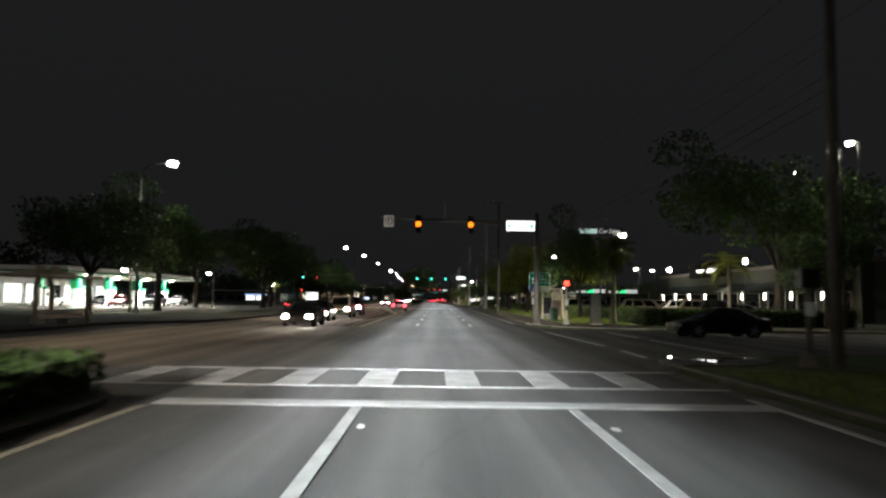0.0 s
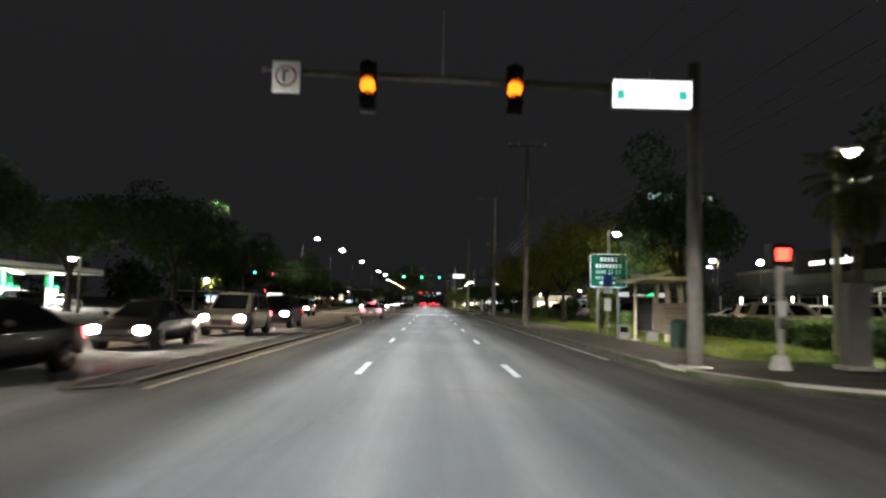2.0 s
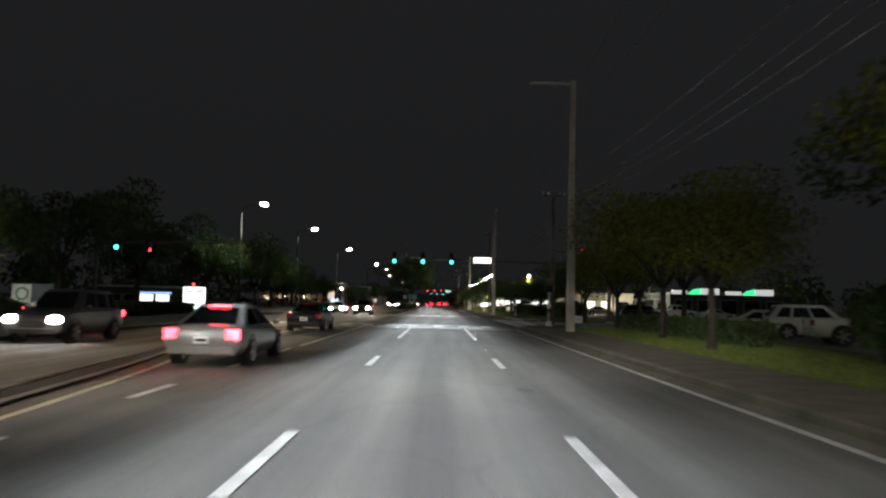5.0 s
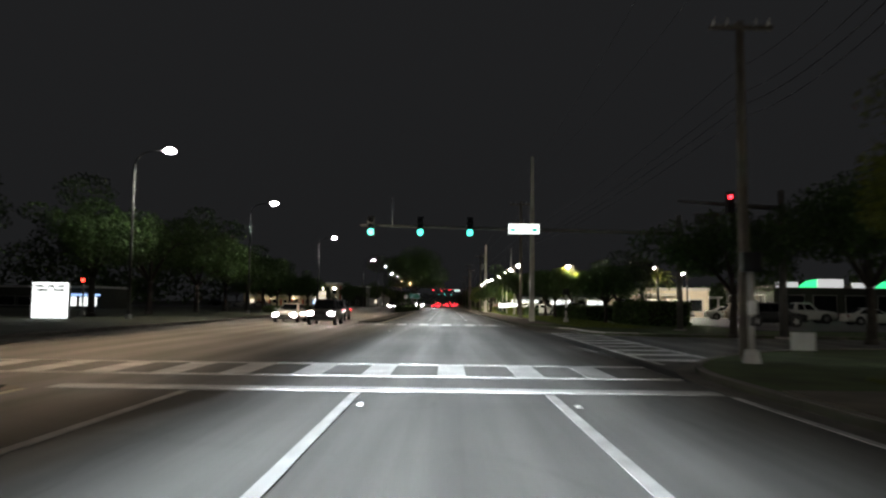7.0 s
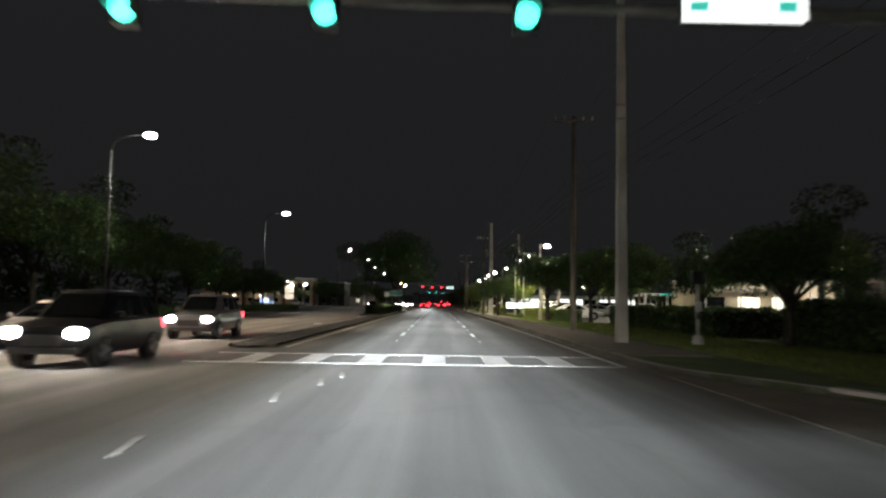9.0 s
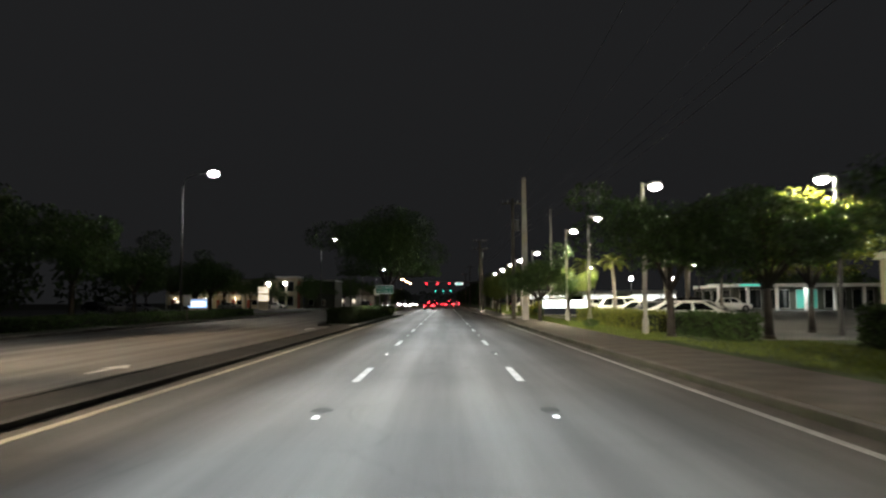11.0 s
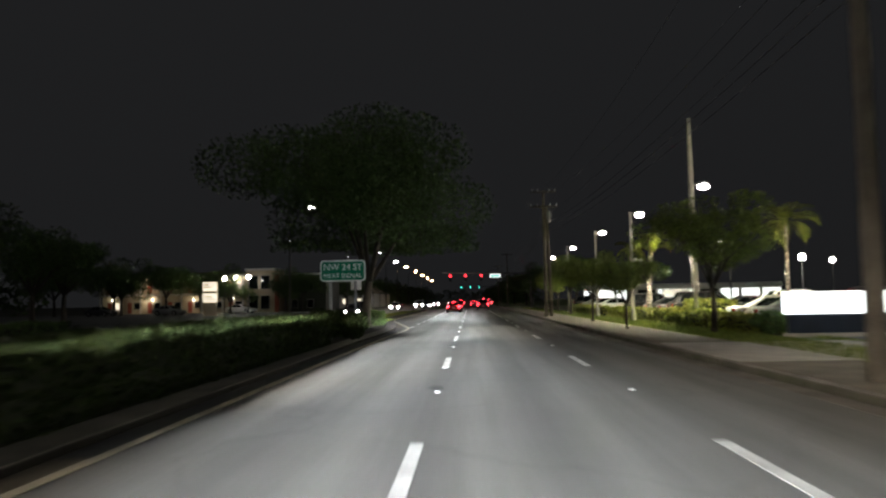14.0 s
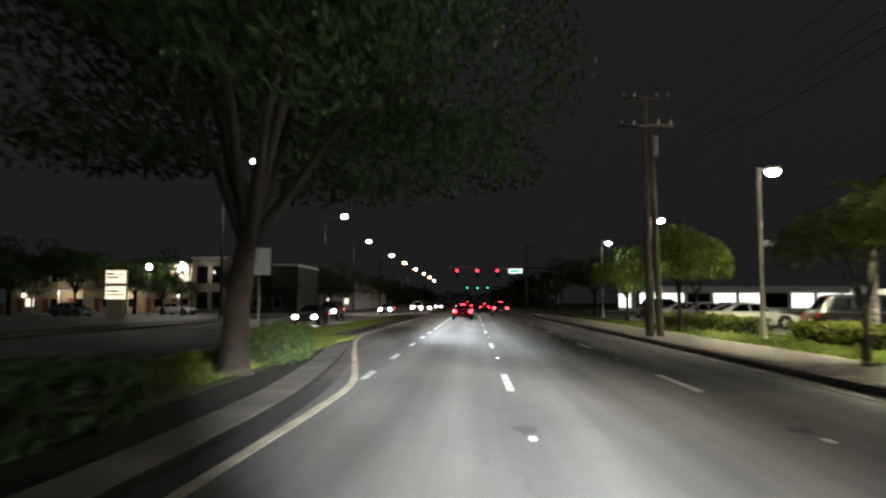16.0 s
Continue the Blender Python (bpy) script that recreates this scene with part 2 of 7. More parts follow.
TEAL_DIM = glow("dim_teal_glass", (0.10, 0.5, 0.42), 0.05)
SIGN_LIT_WARM = glow("lit_sign_warm", (1.0, 0.86, 0.66), 1.1)
SIGN_LIT_GREEN = glow("lit_sign_green", (0.04, 0.75, 0.25), 1.6)
SIGN_LIT_BLUE = glow("lit_sign_blue", (0.35, 0.55, 1.0), 1.3)
LED_RED = glow("red_led_digits", (1.0, 0.05, 0.07), 6)
SHOP_LIT = glow("lit_shop_front", (0.95, 1.0, 0.96), 1.6)
LETTER_DIM = glow("dim_lit_letters", (1.0, 1.0, 1.0), 0.5)
LETTER_LIT = glow("lit_letters", (1.0, 1.0, 1.0), 2.2)


# ---- small builders ----
def box(bm, x0, x1, y0, y1, z0, z1, bev=0.0):
    r = bmesh.ops.create_cube(bm, size=1, matrix=Matrix.LocRotScale(((x0 + x1) / 2, (y0 + y1) / 2, (z0 + z1) / 2), None, (x1 - x0, y1 - y0, z1 - z0)))
    if bev:
        es = list({e for v in r["verts"] for e in v.link_edges})
        bmesh.ops.bevel(bm, geom=es, offset=bev, segments=2, affect="EDGES", profile=0.5)
    return bm


def tube(bm, a, b, r0, r1=None, seg=10, caps=True):
    a, b = Vector(a), Vector(b)
    m = Matrix.Translation((a + b) / 2) @ (b - a).to_track_quat("Z", "Y").to_matrix().to_4x4()
    bmesh.ops.create_cone(bm, cap_ends=caps, segments=seg, radius1=r0, radius2=r0 if r1 is None else r1, depth=(b - a).length, matrix=m)
    return bm


def path_tube(bm, pts, r0, r1, seg=8):
    """One bent, tapered tube along the points."""
    ps = [Vector(p) for p in pts]
    rows = []
    for i, p in enumerate(ps):
        d = (ps[min(i + 1, len(ps) - 1)] - ps[max(i - 1, 0)]).normalized()
        u = d.cross(Vector((0, 0, 1)) if abs(d.z) < 0.9 else Vector((0, 1, 0))).normalized()
        w = u.cross(d)
        r = r0 + (r1 - r0) * i / (len(ps) - 1)
        rows.append([bm.verts.new(p + r * (math.cos(a) * u + math.sin(a) * w)) for a in (2 * math.pi * k / seg for k in range(seg))])
    made = []
    for s, t in zip(rows, rows[1:]):
        for i in range(seg):
            j = (i + 1) % seg
            made.append(bm.faces.new((s[i], s[j], t[j], t[i])))
    made += [bm.faces.new(rows[0][::-1]), bm.faces.new(rows[-1])]
    bmesh.ops.recalc_face_normals(bm, faces=made)
    return bm


def ball(bm, c, r, u=12, v=8):
    s = r if isinstance(r, (tuple, list)) else (r, r, r)
    bmesh.ops.create_uvsphere(bm, u_segments=u, v_segments=v, radius=1, matrix=Matrix.LocRotScale(c, None, s))
    return bm


def poly(bm, pts, z0, z1):
    """A flat slab with the outline pts (x, y), from z0 up to z1."""
    lo = [bm.verts.new((x, y, z0)) for x, y in pts]
    hi = [bm.verts.new((x, y, z1)) for x, y in pts]
    bm.faces.new(hi)
    bm.faces.new(lo[::-1])
    for i in range(len(pts)):
        j = (i + 1) % len(pts)
        bm.faces.new((lo[i], lo[j], hi[j], hi[i]))
    bmesh.ops.recalc_face_normals(bm, faces=bm.faces[:])
    return bm


def bmn():
    return bmesh.new()


def mesh_of(bm, name, material, smooth=False):
    me = bpy.data.meshes.new(name)
    bm.to_mesh(me)
    bm.free()
    me.materials.append(material)
    if smooth:
        for p in me.polygons:
            p.use_smooth = True
    return me


def part(name, bm, material, parent, label="", smooth=False):
    ob = new(name, mesh_of(bm, name, material, smooth))
    ob.parent = parent
    if label:
        ob["label"] = label
    return ob


def thing(name, m, label, category, group="", kind=""):
    ob = new(name)
    ob.empty_display_size = 0.2
    ob.matrix_basis = m
    return tagged(ob, label, category, group, kind)


def solid(name, bm, material, label, category, group="", kind="", smooth=False):
    return tagged(new(name, mesh_of(bm, name, material, smooth)), label, category, group, kind)


def letters(name, text, size, material, parent, m, depth=0.006):
    cu = bpy.data.curves.new(name, "FONT")
    cu.body, cu.size, cu.align_x, cu.align_y, cu.extrude = text, size, "CENTER", "CENTER", depth
    tmp = bpy.data.objects.new(name, cu)
    scene.collection.objects.link(tmp)
    bpy.context.view_layer.update()
    me = bpy.data.meshes.new_from_object(tmp.evaluated_get(bpy.context.evaluated_depsgraph_get()))
    bpy.data.objects.remove(tmp)
    bpy.data.curves.remove(cu)
    me.materials.clear()
    me.materials.append(material)
    ob = new(name, me)
    ob.parent = parent
    ob.matrix_basis = m
    return ob


def lamp(kind, name, m, watts, rgb=(1, 1, 1), size=0.2, cone=120, blend=1.0):
    d = bpy.data.lights.new(name, kind)
    d.energy, d.color = watts, rgb
    if kind == "SPOT":
        d.spot_size, d.spot_blend, d.shadow_soft_size = radians(cone), blend, size
    elif kind == "AREA":
        d.shape, d.size = "DISK", size
    else:
        d.shadow_soft_size = size
    ob = new(name, d)
    ob.matrix_basis = m
    return ob



# ---- ground, road, kerbs, medians ----
def ribbon(bm, pts, a, b, z0, z1):
    """A band along the line pts, from a to b metres to the left of its direction."""
    ps = [Vector((x, y)) for x, y in pts]
    rows = []
    for i, p in enumerate(ps):
        d = (ps[min(i + 1, len(ps) - 1)] - ps[max(i - 1, 0)]).normalized()
        nrm = Vector((-d.y, d.x))
        q, r = p + nrm * a, p + nrm * b
        rows.append([bm.verts.new(c) for c in ((q.x, q.y, z0), (q.x, q.y, z1), (r.x, r.y, z1), (r.x, r.y, z0))])
    for s, t in zip(rows, rows[1:]):
        for i in range(4):
            j = (i + 1) % 4
            bm.faces.new((s[i], t[i], t[j], s[j]))
    bm.faces.new(rows[0][::-1])
    bm.faces.new(rows[-1])
    bmesh.ops.recalc_face_normals(bm, faces=bm.faces[:])
    return bm


def bend(pts, n=6):
    """Rounds a line of points into a smooth one."""
    out = []
    for i in range(len(pts) - 1):
        p0, p1, p2, p3 = (Vector(pts[max(0, min(len(pts) - 1, i + k))]) for k in (-1, 0, 1, 2))
        for j in range(n):
            t = j / n
            q = 0.5 * (2 * p1 + (p2 - p0) * t + (2 * p0 - 5 * p1 + 4 * p2 - p3) * t * t + (3 * p1 - p0 - 3 * p2 + p3) * t ** 3)
            out.append((q.x, q.y))
    return out + [tuple(pts[-1])]


def wobble(pts, amount=0.0):
    return [(x + random.uniform(-amount, amount), y) for x, y in pts]


bm = bmn()
bmesh.ops.create_grid(bm, x_segments=4, y_segments=4, size=1800, matrix=Matrix.Translation((0, 300, -0.30)))
solid("ground", bm, GROUND, "dark level ground reaching to the horizon", "ground", kind="structure")
bm = bmn()
box(bm, -95, 95, -60, 900, -0.28, 0)
road = solid("road", bm, ASPHALT, "worn grey asphalt of a wide divided road", "road", kind="structure")


def verge(name, line, far, label, surface=TURF):
    """A raised block behind a kerb. line: the kerb's face from south to north; far: x of its other side."""
    ln = bend(line)
    out = ln + [(far, ln[-1][1]), (far, ln[0][1])]
    g = solid(name, poly(bmn(), out, -0.2, 0.13), surface, label, "verge", kind="structure")
    side = -1 if far > 0 else 1
    k = part("kerb", ribbon(bmn(), ln, 0.0, side * 0.17, -0.1, 0.155), KERB, g, "weathered concrete kerb")
    k.parent = g
    part("gutter", ribbon(bmn(), ln, -side * 0.42, -side * 0.006, -0.1, 0.006), KERB, g, "concrete gutter")
    return g, ln


R0, R0L = verge("verge_south_east", [(5.45, -50), (5.45, 10), (5.4, 18), (5.3, 21.5), (5.5, 23.4), (6.3, 24.9), (8.2, 25.9), (14, 26.3), (24, 26.3)], 92, "dark grass verge behind a concrete kerb")
R1, R1L = verge("verge_east", [(26, 45.4), (12, 45.4), (8.4, 46.2), (6.5, 47.8), (5.5, 50.4), (5.4, 58), (5.4, 90), (5.35, 120), (5.35, 127), (5.6, 130), (6.5, 132.6), (8.2, 135.2), (11, 137.8), (16, 139.6), (28, 140)], 92, "mown grass verge behind a concrete kerb")
# cap paled for the headlight light on this corner kerb
part("kerb_cap", ribbon(bmn(), bend([(26, 45.4), (12, 45.4), (8.4, 46.2), (6.5, 47.8), (5.5, 50.4), (5.42, 53)]), 0.004, -0.2, 0.1, 0.162), KERB_HEADLIT, R1, "pale concrete kerb top")
R2, R2L = verge("verge_north_east", [(26, 149.2), (13, 150.2), (9.6, 150.8), (8.1, 151.7), (7.5, 153.6), (7.35, 157.4), (6.6, 160.4), (5.5, 163.0), (5.15, 167), (5.1, 180), (4.95, 200), (4.78, 212), (4.62, 235), (4.5, 255), (4.45, 285), (4.45, 336), (5.2, 341), (9, 344), (26, 344.5)], 92, "grass verge in front of a car dealer")
# same paled cap, for headlight light on the junction kerb
part("kerb_cap", ribbon(bmn(), bend([(9.6, 150.8), (8.1, 151.7), (7.5, 153.6), (7.35, 157.4), (6.9, 159.3)]), 0.004, -0.26, 0.1, 0.175), KERB_HEADLIT, R2, "concrete kerb top, paled for headlight light")
R3, R3L = verge("verge_far_east", [(26, 362), (9, 362.4), (5.6, 365), (5.0, 370), (5.0, 560), (5.0, 880)], 92, "dark verge beyond the far junction")
LV, LVL = verge("verge_west", [(-18.4, -50), (-18.4, 30), (-18.3, 45), (-14.8, 51.5), (-14.5, 70), (-14.4, 126), (-16.8, 140), (-17.2, 170), (-18.9, 200), (-19.8, 232), (-20.2, 262), (-22.2, 300), (-22.4, 500), (-22.4, 880)], -92, "dark grass verge on the far side of the road", GROUND)


def island(name, right, left, label, surface, top=0.085, edge=KERB_DARK):
    """A raised median between two kerb lines, both given from south to north."""
    r, f = bend(right), bend(left)
    g = solid(name, poly(bmn(), r + f[::-1], -0.1, top), surface, label, "median", kind="structure")
    part("kerb", ribbon(bmn(), r, 0, 0.17, -0.1, top + 0.015), edge, g, "worn concrete kerb")
    part("kerb", ribbon(bmn(), f, 0, -0.17, -0.1, top + 0.015), edge, g, "worn concrete kerb")
    part("gutter", ribbon(bmn(), r, -0.36, -0.006, -0.1, 0.006), WALK, g, "pale concrete gutter")
    return g


M0 = island("median_south", [(-5.4, -50), (-5.4, 0), (-5.4, 12), (-5.6, 15.2), (-6.4, 16.6), (-7.6, 16.9)], [(-9.8, -50), (-9.8, 10), (-9.5, 15), (-8.6, 16.6), (-7.6, 16.9)], "grassy median with a rounded end", TURF)
M1 = island("median_middle", [(-6.0, 45.8), (-5.35, 46.6), (-5.25, 50), (-5.2, 80), (-5.5, 86), (-6.6, 96), (-7.75, 104), (-7.9, 112), (-7.9, 125), (-8.1, 126)], [(-6.0, 45.8), (-6.25, 46.6), (-6.3, 50), (-6.3, 80), (-6.8, 90), (-7.8, 98), (-8.75, 106), (-8.9, 112), (-8.8, 125), (-8.1, 126)], "narrow low traffic median with a worn concrete edge", SOIL, 0.04, KERB)
M2 = island("median_north", [(-6.1, 170), (-5.55, 171), (-5.45, 176), (-5.45, 225), (-5.4, 250), (-5.2, 262), (-5.5, 268), (-6.5, 277), (-8.1, 286), (-8.3, 296), (-8.3, 345), (-8.9, 347)], [(-6.1, 170), (-6.7, 171), (-6.9, 176), (-6.95, 222), (-8.6, 228), (-9.4, 236), (-10.5, 258), (-11.6, 275), (-12, 296), (-11, 345), (-8.9, 347)], "planted traffic median with soil and grass", SOIL)
part("dark_strip", ribbon(bmn(), bend([(-5.42, 232), (-5.4, 250), (-5.2, 262), (-5.5, 268)]), -0.37, -0.01, -0.05, 0.012), PATCH, M2, "dark gutter strip")
part("kerb_cap", ribbon(bmn(), bend([(-5.45, 225), (-5.4, 250), (-5.2, 262), (-5.5, 268), (-6.5, 277), (-8.1, 286)]), 0.01, 0.62, 0.09, 0.112), KERB, M2, "pale concrete kerb top")
grass_patch = solid("grass_strip", poly(bmn(), bend([(-6.8, 262), (-7.4, 278), (-8.9, 288), (-8.9, 340)]) + bend([(-10.6, 340), (-11.5, 296), (-11.0, 275), (-10.0, 258), (-7.2, 258)]), 0.06, 0.10), TURF, "mown grass on the median beside the turning lane", "grass", kind="structure")
M3 = island("median_far", [(-6.2, 366), (-5.4, 368), (-5.4, 500), (-5.4, 880)], [(-6.2, 366), (-9.0, 368), (-9.4, 500), (-9.4, 880)], "dark median beyond the far junction", TURF)

solid("pavement_corner", poly(bmn(), bend([(26, 45.62), (12, 45.62), (8.5, 46.4), (6.68, 47.93), (5.72, 50.45), (5.6, 57.3)]) + [(7.9, 57.3), (7.8, 54.6), (8.6, 52.6), (10.4, 50.8), (13.5, 49.6), (26, 49.4)], 0.05, 0.15), WALK, "pale concrete pavement round the street corner", "pavement", kind="structure")

# car parks
for nm, xs, ys, lab in (("car_park_south", (15.6, 90), (51, 130), "dark asphalt car park behind a hedge"), ("car_park_middle", (19, 90), (158, 204), "dim asphalt car park"), ("car_park_north", (10.9, 90), (204.5, 338), "brightly lit asphalt car lot")):
    solid(nm, box(bmn(), *xs, *ys, 0.05, 0.15), LOT, lab, "car park", kind="structure")
solid("driveway", box(bmn(), 4.75, 10.9, 240.6, 247.4, 0.1, 0.168), CONCRETE, "pale concrete driveway into the car lot", "driveway", kind="structure")
solid("forecourt", box(bmn(), -70, -20.5, 70, 122, 0.05, 0.15), WALK, "pale concrete forecourt of a petrol station", "forecourt", kind="structure")
solid("motel_car_park", box(bmn(), -90, -25.5, 268, 345, 0.05, 0.15), LOT, "dark asphalt car park in front of a motel", "car park", kind="structure")

# ---- street lighting: lamps on tall poles beside the far carriageway, and added headlight beams ----
# the first lamp is unseen, added to light the start of the road
LAMPS = [(-22.0, 14.0, 12.9), (-23.5, 66.6, 13.0), (-21.0, 167.5, 12.7), (-19.8, 195.8, 12.6), (-19.7, 240.0, 12.6), (-20.0, 311.5, 13.0), (-20.0, 353.0, 13.3), (-20.0, 377.0, 11.9), (-20.0, 412.0, 11.7)]
ORANGE = [(-20.0, 442.0, 11.7), (-20.0, 480.0, 11.8), (-20.0, 517.0, 11.8), (-20.0, 552.0, 11.6), (-20.0, 588.0, 11.4)]
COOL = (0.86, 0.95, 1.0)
# beams added for car headlights: long along the near carriageway, weaker ones wide over its edges
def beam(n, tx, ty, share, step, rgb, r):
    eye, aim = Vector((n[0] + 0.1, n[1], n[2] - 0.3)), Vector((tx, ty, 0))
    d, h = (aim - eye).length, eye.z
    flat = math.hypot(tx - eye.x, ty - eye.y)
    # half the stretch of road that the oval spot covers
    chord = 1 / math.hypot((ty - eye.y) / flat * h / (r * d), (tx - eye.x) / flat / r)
    lamp("SPOT", "added_fill_beam", look(eye, aim), share * 4 * math.pi * d ** 3 / h * step / chord, rgb, 0.15, 2 * math.degrees(math.atan(r / d)))


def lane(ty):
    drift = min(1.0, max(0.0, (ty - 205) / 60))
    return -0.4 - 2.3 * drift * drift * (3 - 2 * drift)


# another unseen lamp, added further south as a source for the road beams
UNSEEN_LAMP = (-22.0, -40.0, 12.9)


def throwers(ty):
    """The heads that hold the added beams at ty, with their shares: those that stand well to the south, fading from one
    to the next.
    """
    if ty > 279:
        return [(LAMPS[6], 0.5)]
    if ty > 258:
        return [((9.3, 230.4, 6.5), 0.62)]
    near = [(q, max(0.0, min(1.0, (ty - q[1] - 24) / 40, (165 - ty + q[1]) / 50))) for q in [UNSEEN_LAMP] + LAMPS[:5]]
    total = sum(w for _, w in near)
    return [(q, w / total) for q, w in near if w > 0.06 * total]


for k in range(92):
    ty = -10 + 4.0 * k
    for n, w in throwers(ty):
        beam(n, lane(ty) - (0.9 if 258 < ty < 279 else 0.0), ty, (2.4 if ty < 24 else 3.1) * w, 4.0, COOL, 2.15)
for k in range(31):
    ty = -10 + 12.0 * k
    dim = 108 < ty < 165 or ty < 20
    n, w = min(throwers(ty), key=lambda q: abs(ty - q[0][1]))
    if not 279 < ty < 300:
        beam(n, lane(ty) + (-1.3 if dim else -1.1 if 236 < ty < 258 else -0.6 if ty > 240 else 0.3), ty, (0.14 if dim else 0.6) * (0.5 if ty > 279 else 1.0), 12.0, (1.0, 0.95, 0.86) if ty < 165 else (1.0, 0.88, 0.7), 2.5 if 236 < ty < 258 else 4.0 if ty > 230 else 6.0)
# a weaker spill, also added for headlights, over the kerb and the crossing of the second junction
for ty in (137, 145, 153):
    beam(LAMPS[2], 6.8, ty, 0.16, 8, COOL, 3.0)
# two more beams added for headlights on the bus shelter
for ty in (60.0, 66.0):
    beam(UNSEEN_LAMP, 8.6, ty, 0.3, 6, (1.0, 0.95, 0.86), 2.0)
# and broader, warmer beams added to brighten the far carriageway
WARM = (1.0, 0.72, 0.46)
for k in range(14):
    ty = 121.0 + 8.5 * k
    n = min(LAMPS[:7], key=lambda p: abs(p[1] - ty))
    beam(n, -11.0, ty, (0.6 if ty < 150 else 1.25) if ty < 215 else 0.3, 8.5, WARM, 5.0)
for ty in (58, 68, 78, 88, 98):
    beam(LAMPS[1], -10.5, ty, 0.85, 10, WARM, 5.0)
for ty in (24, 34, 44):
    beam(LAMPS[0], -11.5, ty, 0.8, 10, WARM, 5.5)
for (x, y, z), w in zip(LAMPS[:7], (2200, 2600, 2800, 4500, 2400, 1500, 4000)):
    lamp("SPOT", "street_light_down", look((x + 0.1, y, z - 0.3), (x + 7, y, 0)), w, (1.0, 0.86, 0.68), 0.15, 120)
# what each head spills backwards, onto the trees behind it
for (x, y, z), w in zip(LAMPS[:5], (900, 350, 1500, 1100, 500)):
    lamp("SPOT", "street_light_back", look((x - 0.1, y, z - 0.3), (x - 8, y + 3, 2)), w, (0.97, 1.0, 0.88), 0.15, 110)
# narrow beams added to brighten the two guide signs, as headlights would
lamp("SPOT", "added_sign_beam", look((12.6, 56.9, 5.7), (9.1, 72.2, 3.1)), 9000, COOL, 0.12, 18)
lamp("SPOT", "added_median_sign_beam", look((-19.6, 240.0, 12.3), (-6.2, 254, 2.9)), 2500, COOL, 0.15, 12)

# ---- road markings ----
marks = thing("road_markings", pose(0, 0, 0), "white and yellow thermoplastic lane lines and crossings", "road markings", kind="structure")
dash_me = mesh_of(box(bmn(), -0.075, 0.075, -1.52, 1.52, 0.0, 0.009), "dash", PAINT)
worn_me = mesh_of(box(bmn(), -0.05, 0.05, -0.5, 0.5, 0.0, 0.009), "worn_dash", WORN_PAINT)
skip_me = mesh_of(box(bmn(), -0.075, 0.075, -0.9, 0.9, 0.0, 0.009), "short_dash", PAINT)


def place(name, me, parent, x, y, z=0.0, rz=0.0):
    ob = new(name, me)
    ob.parent = parent
    ob.matrix_basis = pose(x, y, z, 0, 0, rz)
    return ob


def dashes(y0, y1, first, step=12.25):
    y = first
    while y < y1:
        if y > y0:
            for x in (-1.675, 1.675):
                place("dash", dash_me, marks, x, y)
        y += step


dashes(47, 112, 51.0, 12.4)
dashes(172, 338, 231.1 - 12.25 * 5, 12.25)
dashes(372, 620, 378.0, 12.25)
dashes(-48, -8, -46.0)
for y in (88.0, 93.2, 98.8, 103.6):
    place("dash", skip_me, marks, -4.72, y)
for y in (269.1, 274.6, 280.7, 286.2, 291.6):
    place("dash", skip_me, marks, -4.62, y)
for y in (154.2, 158.3, 160.6, 162.0):
    place("dash", worn_me, marks, -1.7 - (164 - y) * 0.16, y, 0, 8)


def stripe(pts, w, material=PAINT, name="line"):
    part(name, ribbon(bmn(), pts, -w / 2, w / 2, 0.0, 0.009), material, marks)


for x in (-1.675, 1.675):
    stripe([(x, -6), (x, 15.1)], 0.16)
    stripe([(x, 113), (x, 126.0)], 0.16)
    stripe([(x, 318), (x, 340)], 0.15)
stripe([(-4.65, 106), (-4.65, 126.0)], 0.15)
stripe([(-4.6, 296), (-4.6, 338)], 0.15)
stripe(bend([(5.0, -48), (5.0, 16.5)], 2), 0.13)
stripe(bend([(4.88, 55), (4.88, 90), (4.86, 126)], 3), 0.13)
stripe(bend([(4.72, 165), (4.66, 180), (4.54, 200), (4.46, 212), (4.33, 228)], 4), 0.12)
stripe([(-4.95, -48), (-4.95, 15.0)], 0.13, YELLOW)
stripe(bend([(-4.85, 46.3), (-4.78, 60), (-4.78, 80), (-5.05, 86), (-6.1, 96), (-7.3, 104), (-7.45, 112), (-7.45, 126)]), 0.13, YELLOW)
stripe(bend([(-5.05, 171), (-5.0, 200), (-4.98, 240), (-4.78, 258), (-4.66, 264), (-4.72, 267.5), (-5.3, 271.5), (-6.2, 277), (-7.45, 286), (-7.75, 296), (-7.75, 338)]), 0.15, YELLOW)
part("dark_strip", poly(bmn(), bend([(4.86, 128.5), (4.86, 138), (4.9, 146)]) + bend([(5.5, 146), (5.45, 138), (5.32, 132), (5.3, 128.5)]), -0.01, 0.004), PATCH, road)
# stop lines and crossings
stripe([(-4.9, 15.55), (4.95, 15.55)], 0.6, name="stop_line")
stripe([(-7.2, 126.6), (4.8, 126.6)], 0.55, name="stop_line")
stripe([(-7.6, 304.0), (-5.4, 304.0)], 0.35, name="stop_line")


def crossing(y0, y1, x0, x1, bars, w=0.62):
    stripe([(x0, y0), (x1, y0)], 0.16, name="crossing_line")
    stripe([(x0, y1), (x1, y1)], 0.16, name="crossing_line")
    for x in bars:
        stripe([(x, y0 + 0.085), (x, y1 - 0.085)], w, name="crossing_bar")


crossing(17.9, 21.2, -7.2, 5.2, (-6.7, -5.0, -3.3, -1.65, 0.08, 1.82, 3.58), 0.68)
